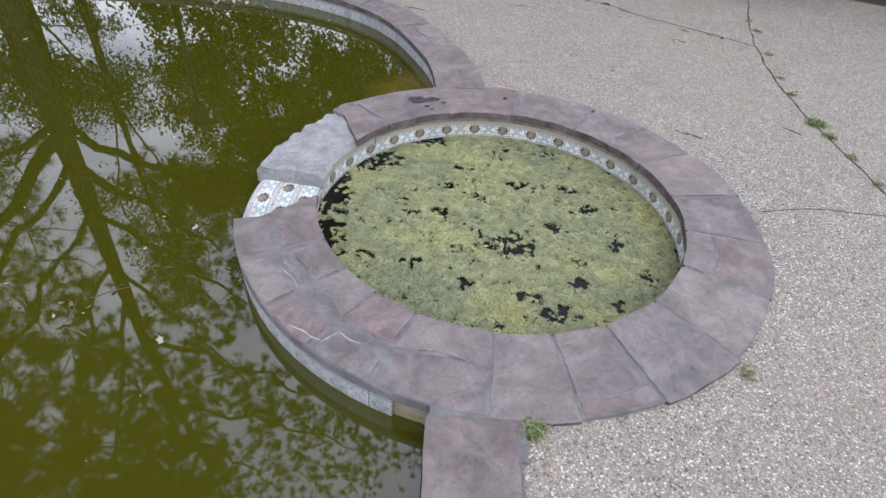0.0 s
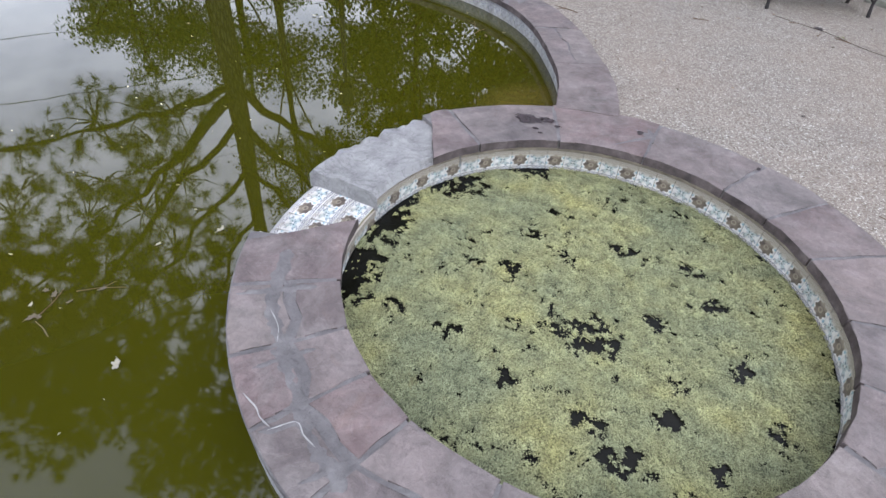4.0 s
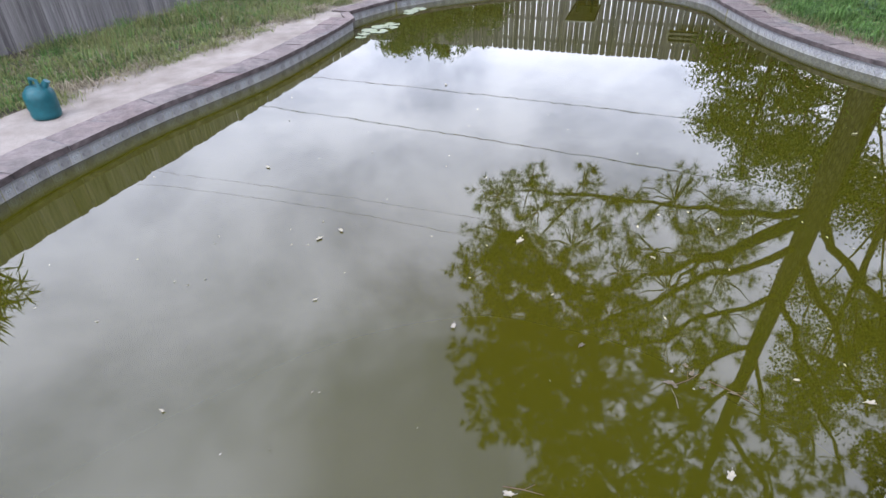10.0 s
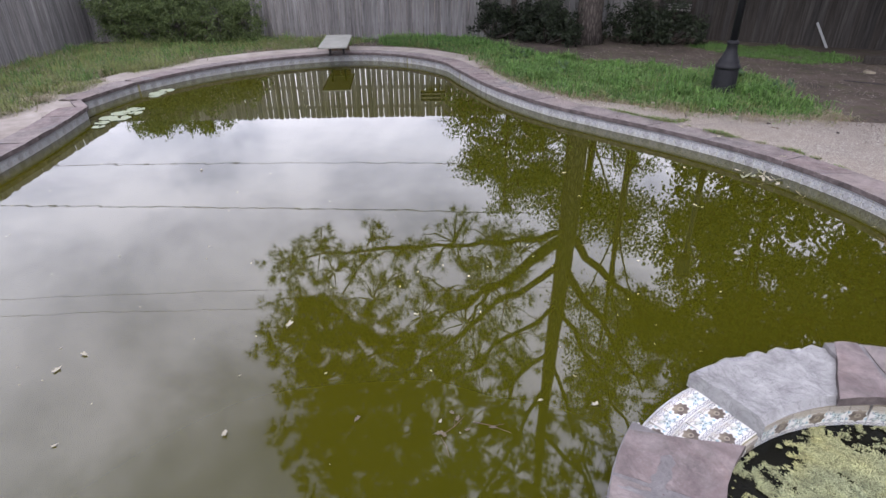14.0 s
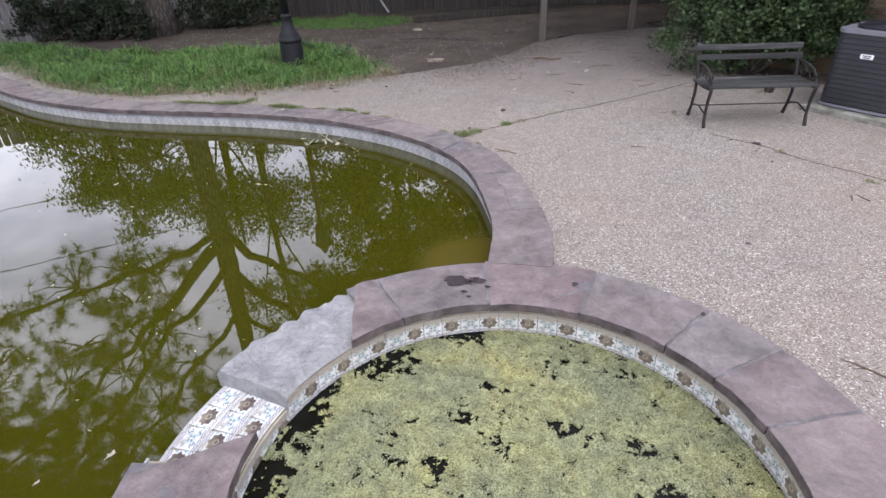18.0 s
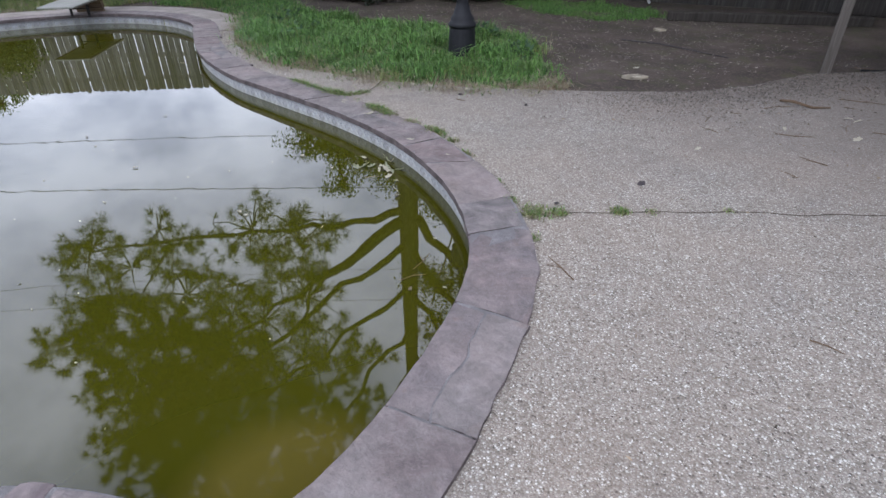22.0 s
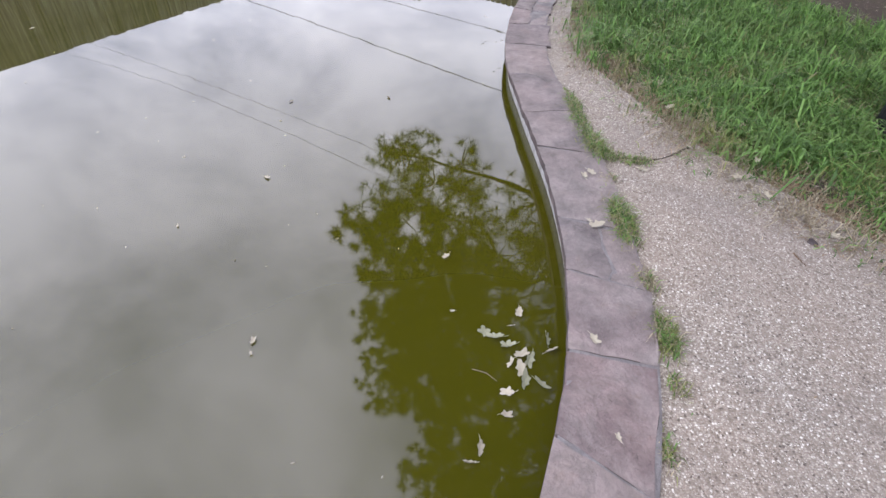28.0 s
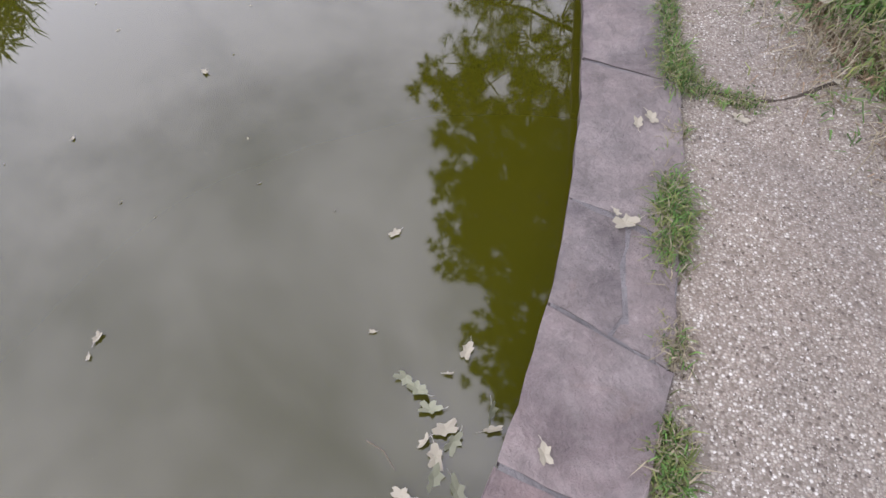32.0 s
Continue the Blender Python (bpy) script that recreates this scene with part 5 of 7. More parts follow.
    raw_part("crown", V.tolist(), np.arange(len(V)).reshape(-1, 3).tolist(), PINE_MAT, tree)
    return tree


def leafy_tree(name, at, height, crown, trunk_r, mat, seed, label, per=30, size=0.16, droop=0.0, clumps=80, aspect=0.5, clump_r=0.6):
    """crown: rows of (dx, dy, z, radius) lobes that the clumps fill."""
    random.seed(seed)
    tree = empty(name, (*at, -0.05))
    tagged(tree, label, "tree")
    bm = bmesh.new()
    top_pt = (random.uniform(-0.3, 0.3), random.uniform(-0.3, 0.3), height * 0.8)
    add_tube(bm, [(0, 0, 0), (0.02, 0.02, 0.4), (top_pt[0] * 0.4, top_pt[1] * 0.4, height * 0.4), top_pt], [trunk_r * 1.4, trunk_r, trunk_r * 0.8, trunk_r * 0.25], 11)
    part("trunk", bm, BARK, tree, smooth=True)
    wood = bmesh.new()
    cs, rs = [], []
    for lx, ly, lz, lr in crown:
        a = Vector((top_pt[0] * 0.4, top_pt[1] * 0.4, min(height * 0.6, lz * 0.6)))
        limb(wood, a, (lx, ly, lz), trunk_r * 0.26, 0.02, 0.2)
        for k in range(int(clumps * lr * lr / 2.5)):
            d = Vector((random.gauss(0, 1), random.gauss(0, 1), random.gauss(0, 1))).normalized() * lr * random.random() ** 0.4
            p = Vector((lx, ly, lz)) + Vector((d.x, d.y, d.z * 0.8))
            cs.append(p)
            rs.append(clump_r * random.uniform(0.6, 1.2))
            if k % 3 == 0:
                add_tube(wood, [(lx, ly, lz), tuple(Vector((lx, ly, lz)).lerp(p, 0.5) + Vector((0, 0, 0.1))), tuple(p)], [0.03, 0.018, 0.008], 5)
    part("branchwork", wood, BARK, tree, smooth=True)
    V = leaf_cloud(cs, rs, per, size, seed, 0.0, droop, aspect)
    raw_part("crown", V.tolist(), quads(len(V) // 4), mat, tree)
    return tree


def shrub(name, at, lobes, mat, seed, label, per=60, size=0.07, aspect=0.5, dens=22):
    random.seed(seed)
    bush = empty(name, (*at, -0.05))
    tagged(bush, label, "shrub")
    wood = bmesh.new()
    cs, rs = [], []
    for lx, ly, lz, lr in lobes:
        add_tube(wood, [(lx * 0.15, ly * 0.15, 0), (lx * 0.6, ly * 0.6, lz * 0.5), (lx, ly, lz)], [0.03, 0.02, 0.01], 6)
        for k in range(int(dens * lr * lr * 4)):
            d = Vector((random.gauss(0, 1), random.gauss(0, 1), random.gauss(0, 1))).normalized() * lr * random.uniform(0.55, 1.0)
            p = Vector((lx, ly, lz)) + d
            if p.z > 0.08:
                cs.append(p)
                rs.append(0.17 * random.uniform(0.6, 1.3))
    part("stem", wood, BARK, bush, smooth=True)
    V = leaf_cloud(cs, rs, per, size, seed, 0.2, 0.0, aspect)
    raw_part("foliage", V.tolist(), quads(len(V) // 4), mat, bush)
    return bush


pine_tree((-9.25, 12.15), 28.0, 5)
leafy_tree("oak_tree", (-5.6, 16.2), 13, [(-1.2, -1.8, 2.4, 1.0), (1.5, -3.2, 7.0, 1.6), (4.0, -3.4, 6.6, 1.5), (0, 0, 8.5, 2.4), (-1.6, 0.5, 6.2, 2.0), (1.8, -0.4, 6.5, 2.2), (0.4, 0.6, 11, 2.2), (3.4, 0.8, 8.0, 2.2), (2.6, -1.6, 4.4, 1.6), (5.4, -2.4, 5.0, 1.5), (1.2, -3.6, 9.4, 1.5), (3.6, -3.0, 9.6, 1.5), (-0.6, -1.5, 3.9, 1.5), (-2.2, 0, 9.0, 1.6), (0.8, -1.4, 3.0, 1.3), (4.2, -1.0, 5.8, 1.7)], 0.11, OAK_MAT, 8, "leafy oak behind the dark fence", size=0.15, per=54, clumps=82, clump_r=0.45)
# this oak is added out of view so its canopy darkens the fence
leafy_tree("oak_tree", (-10.9, 15.2), 9, [(0, 0, 5.6, 1.5), (-1.4, -1.3, 4.7, 1.3), (1.6, -0.4, 5.2, 1.4), (0.4, -1.6, 4.6, 1.2), (-2.8, -2.4, 4.3, 1.0)], 0.16, OAK_MAT, 14, "unseen oak added to shade the back fence", size=0.11, per=64)
leafy_tree("oak_tree", (0.6, 19.0), 13, [(0, 0, 8.0, 2.6), (-2.4, -0.6, 6.0, 2.2), (2.6, 0, 7.0, 2.6), (0, 0, 11, 2.4), (4.8, -1.0, 9.0, 2.6), (-1.0, -2.2, 9.4, 2.0), (2.4, -2.5, 5.0, 2.0)], 0.14, OAK_MAT, 9, "leafy oak behind the shed roof", size=0.15, per=46, clumps=95, clump_r=0.42)
leafy_tree("pecan_tree", (-11.0, 11.3), 5.2, [(-0.8, -0.6, 1.95, 0.8), (-0.2, -0.1, 2.6, 1.0), (0.8, 0.6, 2.6, 1.0), (-0.6, -0.5, 3.2, 0.7), (0.3, 0.2, 3.6, 0.75), (-1.1, -0.9, 1.5, 0.55), (1.1, 0.8, 3.5, 0.75), (2.3, 1.8, 2.5, 0.65), (2.8, 2.2, 2.9, 0.55), (0.1, 0.0, 4.3, 0.6), (0.4, 0.3, 1.9, 0.8), (1.3, 1.0, 2.0, 0.7)], 0.07, WILLOW_MAT, 10, "slender tree with drooping light-green leaves", size=0.115, droop=1.3, aspect=0.32, per=60, clumps=115, clump_r=0.34)
leafy_tree("fence_tree", (-18.0, 4.6), 3.4, [(0.5, 0.2, 2.0, 0.6), (0.9, 1.0, 1.9, 0.5), (0.2, -0.5, 2.1, 0.55), (0.6, 0.6, 2.3, 0.4), (0.0, -1.0, 2.2, 0.5), (1.3, 1.5, 1.75, 0.4)], 0.06, WILLOW_MAT, 13, "light-green tree top showing over the fence corner", size=0.12, droop=0.8, aspect=0.35, per=50, clumps=190, clump_r=0.26)
leafy_tree("slim_tree", (-8.3, 13.3), 12, [(0.3, 0.2, 9.5, 1.4), (-0.6, -0.4, 7.5, 1.0), (0.9, 0.4, 8.0, 1.1), (0.1, 0.2, 11.3, 1.2)], 0.11, OAK_MAT, 11, "slim straight young tree near the fence", size=0.10, per=60)
leafy_tree("palm_like_tree", (-12.4, -8.0), 7.4, [(0, 0, 6.2, 1.2), (0.5, 0.9, 5.4, 0.9), (-0.6, -0.3, 5.4, 0.9), (0.3, -0.5, 7.0, 0.7), (0.2, 0.8, 4.7, 0.7)], 0.17, PINE_MAT, 12, "spiky-leaved tree behind the weathered fence", size=0.55, aspect=0.09, per=34, clumps=34, clump_r=0.25)
shrub("privet_shrub", (-15.75, 4.4), [(0, 0, 0.65, 0.8), (0.55, 0.75, 0.6, 0.7), (-0.5, -0.7, 0.55, 0.7), (0.15, 0.3, 0.98, 0.58), (-0.3, -0.5, 0.92, 0.55), (0.9, 1.35, 0.5, 0.55), (0.7, 1.2, 0.95, 0.45), (-1.2, -0.2, 1.2, 0.5)], BUSH_MAT, 21, "rounded light-green shrub before the fence", size=0.055, dens=48, per=70)
shrub("privet_shrub", (-16.75, 3.35), [(0, 0, 0.6, 0.65), (0.15, 0.35, 1.1, 0.6), (-0.1, 0.0, 1.5, 0.5), (0.45, 0.8, 1.35, 0.5), (0.1, -0.25, 1.0, 0.5), (0.2, 0.3, 1.75, 0.35)], BUSH_MAT, 23, "taller leafy shrub filling the fence corner", size=0.055, dens=40, per=60)
shrub("holly_shrub", (2.15, 9.65), [(-0.6, -0.1, 0.55, 0.5), (0.3, -0.2, 1.05, 0.6), (-0.55, 0.1, 1.4, 0.5), (0.9, 0.1, 1.2, 0.5), (0.95, 0.2, 0.7, 0.45), (0.2, 0.1, 2.6, 0.5), (0, 0, 0.6, 0.55), (0.55, -0.1, 0.9, 0.55), (-0.45, 0.2, 0.95, 0.5), (0.1, 0.1, 1.4, 0.6), (0.6, 0.15, 1.6, 0.55), (-0.4, 0.3, 1.75, 0.5), (0.1, 0.3, 2.1, 0.55), (0.7, 0.0, 0.45, 0.4)], HOLLY_MAT, 22, "dense glossy dark-green shrub behind the bench", size=0.055, aspect=0.6, per=80, dens=36)
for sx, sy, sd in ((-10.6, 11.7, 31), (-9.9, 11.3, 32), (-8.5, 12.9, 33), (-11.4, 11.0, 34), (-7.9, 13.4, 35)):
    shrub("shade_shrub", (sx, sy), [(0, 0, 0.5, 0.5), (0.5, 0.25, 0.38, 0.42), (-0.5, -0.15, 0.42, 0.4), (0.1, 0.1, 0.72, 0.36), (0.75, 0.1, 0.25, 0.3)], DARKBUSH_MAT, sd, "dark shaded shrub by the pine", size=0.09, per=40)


def blades(poly, n, h, mat, name, label, seed, lean=0.5, width=0.004, spill=0.12, parent=None, rim=1.0):
    """Grass over an outline, in clumps of uneven height, straying a little past the edge."""
    rng = np.random.default_rng(seed)
    poly = np.asarray(poly, float)
    lo, hi = poly.min(0), poly.max(0)
    pts = np.empty((0, 2))
    while len(pts) < n:
        q = rng.uniform(lo, hi, (n, 2))
        q = q[inside(poly, q[:, 0], q[:, 1])]
        pts = np.vstack([pts, q])
    # the rim is ragged: tufts thin out unevenly towards the outline
    ends = np.roll(poly, -1, axis=0)
    tuft = pts[:n // 12]
    d = ends - poly
    s = np.clip(((tuft[:, None] - poly) * d).sum(2) / (d * d).sum(1), 0, 1)
    far = np.linalg.norm(tuft[:, None] - poly - s[..., None] * d, axis=2).min(1)
    rag = np.array([noise.noise((p[0] * 1.6, p[1] * 1.6, seed * 0.37)) + 0.6 * noise.noise((p[0] * 4.5, p[1] * 4.5, seed * 0.7)) for p in tuft])
    tuft = tuft[far > 0.34 * (rag + 0.25) * rim]
    pick = rng.integers(0, len(tuft), n)
    tall = rng.uniform(0.25, 1.4, len(tuft)) * np.array([max(0.2, 0.78 + 0.85 * noise.noise((p[0] * 1.3, p[1] * 1.3, 41.0)) + 0.6 * noise.noise((p[0] * 3.1, p[1] * 3.1, seed + 5))) for p in tuft])
    pts = tuft[pick] + rng.normal(0, 0.045, (n, 2)) + rng.normal(0, spill, (n, 2)) * (rng.random((n, 1)) < 0.3)
    a = rng.uniform(0, 2 * np.pi, n)
    L = h * rng.uniform(0.45, 1.2, n) * tall[pick]
    dirv = np.stack([np.cos(a), np.sin(a)], 1)
    sdv = np.stack([-np.sin(a), np.cos(a)], 1)
    ln = lean * rng.uniform(0.2, 1.4, n)
    w = width * rng.uniform(0.6, 1.4, n)
    z0 = np.zeros(n)
    base = np.c_[pts, np.full(n, -0.055)]
    mid = base + np.c_[dirv * (L * ln * 0.32)[:, None], L * 0.66]
    V = np.zeros((n, 5, 3))
    V[:, 0] = base - np.c_[sdv * w[:, None], z0]
    V[:, 1] = base + np.c_[sdv * w[:, None], z0]
    V[:, 2] = mid + np.c_[sdv * w[:, None] * 0.85, z0]
    V[:, 3] = mid - np.c_[sdv * w[:, None] * 0.85, z0]
    V[:, 4] = base + np.c_[dirv * (L * ln)[:, None], L * np.maximum(0.15, 1.0 - 0.42 * ln)]
    i = np.arange(n) * 5
    F = np.stack([i, i + 1, i + 2, i + 3], 1).tolist() + np.stack([i + 3, i + 2, i + 4], 1).tolist()
    ob = raw_part(name, V.reshape(-1, 3).tolist(), F, mat, parent)
    if label:
        tagged(ob, label, "grass", kind="stuff")
    return ob


lawn = [(-9.6, 8.75), (-8.3, 8.1), (-7.2, 7.62), (-6.3, 7.5), (-5.3, 7.5), (-4.1, 7.9), (-3.4, 8.22), (-2.85, 8.75), (-2.9, 9.3), (-3.5, 10.15), (-4.4, 10.7), (-5.4, 10.5), (-7.0, 10.1), (-8.6, 9.9), (-10.2, 10.0), (-11.4, 10.2), (-12.2, 9.5), (-12.9, 8.6), (-12.3, 8.1), (-11.2, 8.7)]
blades(lawn, 80000, 0.20, GRASS_MAT, "lawn", "lush overgrown green grass round the lamp post", 41, 1.1, width=0.0062)
blades(lawn, 30000, 0.15, RANK_MAT, "pale_grass", "paler grass blades among the lawn", 49, 1.3, 0.0038, spill=0.2)
blades(lawn, 14000, 0.13, DRY_MAT, "dry_thatch", "dry straw at the lawn's foot", 42, 2.0, 0.0024, spill=0.3)
lawn_rim = [(-9.7, 8.95), (-9.6, 8.62), (-8.3, 7.95), (-7.2, 7.44), (-6.3, 7.3), (-5.3, 7.28), (-4.05, 7.58), (-3.3, 7.95), (-2.5, 8.55), (-2.5, 9.2), (-2.8, 9.4), (-2.95, 8.95), (-3.45, 8.45), (-4.2, 8.1), (-5.3, 7.75), (-6.3, 7.75), (-7.2, 7.85), (-8.3, 8.3)]
blades(lawn_rim, 8000, 0.13, DRY_MAT, "straw_rim", "pale dead straw along the ragged lawn edge", 46, 2.0, 0.0022, spill=0.1, rim=0.0)
THATCH_MAT = make_leaf("brown_thatch", (0.13, 0.085, 0.05), (0.27, 0.19, 0.12), 0.2)
blades(lawn_rim, 24000, 0.062, THATCH_MAT, "brown_thatch", "matted brown roots and dead grass along the lawn edge", 55, 3.0, 0.0026, spill=0.1, rim=0.0)
blades(lawn_rim, 2600, 0.12, GRASS_MAT, "rim_grass", "sparse short grass straying over the deck edge", 47, 1.2, spill=0.12, rim=0.0)
west_grass = [(-17.0, 2.5), (-12.0, -1.1), (-8.0, -3.95), (-5.8, -5.4), (-3.5, -5.0), (-4.4, -3.15), (-5.6, -2.85), (-6.4, -2.45), (-7.3, -1.95), (-8.05, -1.35), (-8.95, -0.65), (-9.9, 0.05), (-11.0, 1.0), (-12.4, 2.4), (-13.0, 3.9), (-13.1, 5.6), (-12.7, 7.2), (-12.9, 8.6), (-14.2, 7.3), (-16.2, 4.6)]
blades(west_grass, 50000, 0.20, RANK_MAT, "fence_grass", "rank yellow-green grass along the fence", 43, 1.1)
blades(west_grass, 26000, 0.20, GRASS_MAT, "green_tufts", "greener grass tufts along the fence", 48, 1.0)
blades(west_grass, 20000, 0.14, DRY_MAT, "fence_straw", "dry straw under the fence grass", 44, 2.0, spill=0.25)
west_rim = [(-4.4, -3.1), (-5.6, -2.8), (-6.4, -2.4), (-7.3, -1.9), (-8.05, -1.3), (-8.95, -0.6), (-9.9, 0.1), (-11.0, 1.05), (-12.4, 2.45), (-12.95, 3.9), (-12.7, 3.85), (-12.1, 2.6), (-10.85, 1.3), (-9.7, 0.35), (-8.75, -0.35), (-7.85, -1.05), (-7.1, -1.65), (-6.2, -2.15), (-5.5, -2.55), (-4.4, -2.85)]
blades(west_rim, 6500, 0.15, RANK_MAT, "walk_fringe", "uneven grass creeping over the walk's edge", 50, 1.5, spill=0.1, rim=1.2)
blades(west_rim, 5000, 0.13, DRY_MAT, "walk_straw", "dry straw strewn on the walk's edge", 51, 2.2, spill=0.14, rim=1.0)
far_strip = [(-7.4, 13.5), (-5.9, 12.9), (-4.6, 13.1), (-3.9, 14.2), (-4.6, 14.9), (-6.0, 14.9), (-7.4, 14.3)]
blades(far_strip, 16000, 0.085, GRASS_MAT, "shade_grass", "low green grass by the dark fence", 45, 0.7)

# ---- lamp post ----
lamp = empty("lamp_post", (-4.33, 9.36, -0.06))
tagged(lamp, "black cast-iron lamp post with a stepped round base in the grass", "lamp post")
bm = bmesh.new()
add_lathe(bm, [(0.20, 0), (0.20, 0.04), (0.185, 0.05), (0.165, 0.40), (0.17, 0.41)], 24)
part("base", bm, LAMP_MAT, lamp)
bm = bmesh.new()
add_lathe(bm, [(0.17, 0.40), (0.185, 0.43), (0.175, 0.46), (0.15, 0.48), (0.155, 0.51), (0.12, 0.56), (0.085, 0.66), (0.07, 0.74), (0.085, 0.76), (0.085, 0.79), (0.06, 0.81)], 24)
part("collar", bm, LAMP_MAT, lamp, smooth=True)
bm = bmesh.new()
add_lathe(bm, [(0.055, 0.80), (0.05, 1.4), (0.062, 1.41), (0.062, 1.45), (0.048, 1.46), (0.04, 2.6)], 18)
part("pole", bm, LAMP_MAT, lamp, smooth=True)
bm = bmesh.new()
add_lathe(bm, [(0.06, 2.6), (0.12, 2.68), (0.15, 2.98), (0.17, 3.0), (0.05, 3.15), (0.02, 3.22)], 8)
part("lantern", bm, LAMP_MAT, lamp)

# ---- bench ----
bench = empty("garden_bench", (1.92, 7.57, -0.018), 15)
tagged(bench, "weathered garden bench with rusty cast-iron ends and grey slats", "bench")
for s in (-0.59, 0.59):
    end = bmesh.new()
    add_tube(end, [(s, -0.24, 0.0), (s, -0.21, 0.12), (s, -0.215, 0.28), (s, -0.25, 0.42)], [0.022, 0.017, 0.019, 0.02], 7)
    add_tube(end, [(s, 0.25, 0.0), (s, 0.20, 0.13), (s, 0.17, 0.28), (s, 0.18, 0.43)], [0.022, 0.017, 0.019, 0.02], 7)
    add_tube(end, [(s, 0.18, 0.42), (s, 0.22, 0.58), (s, 0.27, 0.78)], [0.02, 0.017, 0.012], 7)
    add_tube(end, [(s, -0.25, 0.42), (s, 0.0, 0.40), (s, 0.18, 0.42)], 0.016, 7)
    add_tube(end, [(s, -0.21, 0.14), (s, 0.0, 0.19), (s, 0.19, 0.15)], 0.010, 6)
    ob = part("end_frame", end, IRON, bench, "rusty cast-iron end frame")
    arm = bmesh.new()
    add_tube(arm, [(s, 0.20, 0.62), (s, 0.03, 0.615), (s, -0.12, 0.58), (s, -0.20, 0.52), (s, -0.17, 0.47), (s, -0.13, 0.50)], 0.013, 7)
    for cy, cz, r in ((0.08, 0.53, 0.075), (-0.10, 0.53, 0.07)):
        add_tube(arm, [(s, cy + r * math.cos(k * 0.7) * (1 - k * 0.06), cz + r * math.sin(k * 0.7) * (1 - k * 0.06)) for k in range(12)], 0.008, 5)
    add_tube(arm, [(s, -0.24, 0.43), (s, -0.2, 0.5), (s, -0.23, 0.57)], 0.010, 5)
    part("scroll_arm", arm, IRON, ob)
for k in range(6):
    part("seat_slat", box((1.26, 0.062, 0.022), (random.uniform(-0.01, 0.01), -0.22 + k * 0.076, 0.438 - 0.012 * math.sin(k * 0.6)), (random.uniform(-1, 1), random.uniform(-0.4, 0.4), 0), bevel=0.004), SLAT_MAT, bench)
for k, (y, z) in enumerate(((0.235, 0.66), (0.26, 0.76))):
    part("back_slat", box((1.26, 0.022, 0.062), (random.uniform(-0.01, 0.01), y, z), (-12, random.uniform(-0.5, 0.5), 0), bevel=0.004), SLAT_MAT, bench)
part("stretcher", tube([(-0.59, 0.0, 0.19), (0.59, 0.0, 0.19)], 0.007, 6), IRON, bench)

bench.scale = (0.83, 0.9, 0.9)

# ---- air conditioner ----
pad = part("concrete_pad", box((0.9, 0.9, 0.09), (0, 0, 0.045), bevel=0.012), PAD_MAT)
pad.matrix_world = pose(3.16, 8.12, -0.045, 0, 0, -40)
tagged(pad, "mossy pale concrete equipment pad", "pad")
ac = empty("air_conditioner", (3.16, 8.12, 0.0449), -40)
tagged(ac, "charcoal louvred air-conditioner cabinet with grey rims", "air conditioner")
AW, AH = 0.72, 0.76


def rounded(w, r, k=5):
    pts = []
    for cx, cy, a0 in ((w / 2 - r, w / 2 - r, 0), (-w / 2 + r, w / 2 - r, 90), (-w / 2 + r, -w / 2 + r, 180), (w / 2 - r, -w / 2 + r, 270)):
        pts += [(cx + r * math.cos(radians(a0 + 90 * i / k)), cy + r * math.sin(radians(a0 + 90 * i / k))) for i in range(k + 1)]
    return pts


part("core", slab(rounded(AW - 0.04, 0.10), 0.0, AH - 0.02), DARK_IN, ac)
part("base_rim", slab(rounded(AW + 0.01, 0.12), 0.012, 0.035), AC_TRIM, ac)
part("top_rim", slab(rounded(AW + 0.012, 0.12), AH - 0.035, AH), AC_TRIM, ac)
part("top_grille", slab(rounded(AW - 0.16, 0.2), AH, AH + 0.02), AC_MAT, ac)
for k in range(8):
    part("grille_ring", tube([((0.05 + k * 0.036) * math.cos(radians(a)), (0.05 + k * 0.036) * math.sin(radians(a)), AH + 0.028) for a in range(0, 361, 15)], 0.004, 4), AC_MAT, ac)
for k in range(14):
    z = 0.05 + k * 0.0485
    bm = slab(rounded(AW - 0.006, 0.11), z, z + 0.044)
    for v in bm.verts:
        if v.co.z > z + 0.02:
            v.co.x *= 0.982
            v.co.y *= 0.982
    part("louvre", bm, AC_MAT, ac)
for k in range(16):
    part("guard_wire", tube([(AW / 2 + 0.012, -0.3 + k * 0.04, 0.05), (AW / 2 + 0.012, -0.3 + k * 0.04, AH - 0.05)], 0.0025, 4), AC_TRIM, ac)
plate = part("name_plate", box((0.115, 0.006, 0.045), (-0.02, -AW / 2 - 0.002, 0.53), bevel=0.002), WHITE, ac, "white maker's plate")
for k in range(2):
    part("plate_bar", box((0.08 - 0.02 * k, 0.002, 0.008), (-0.02, -AW / 2 - 0.0062, 0.537 - 0.016 * k)), AC_MAT, plate)

# ---- diving board ----
board = empty("diving_board", (-11.5, 6.5, -0.02), -33)
board.scale = (1.0, 1.12, 0.68)
tagged(board, "short grey diving board on iron legs and stacked bricks", "diving board")
part("plank", box((1.85, 0.52, 0.045), (0, 0, 0.41), (0, 0.6, 0), bevel=0.010), BOARD_MAT, board)
part("edge_strip", box((1.84, 0.02, 0.03), (0, 0.25, 0.385)), POST_MAT, board)
part("edge_strip", box((1.84, 0.02, 0.03), (0, -0.25, 0.385)), POST_MAT, board)
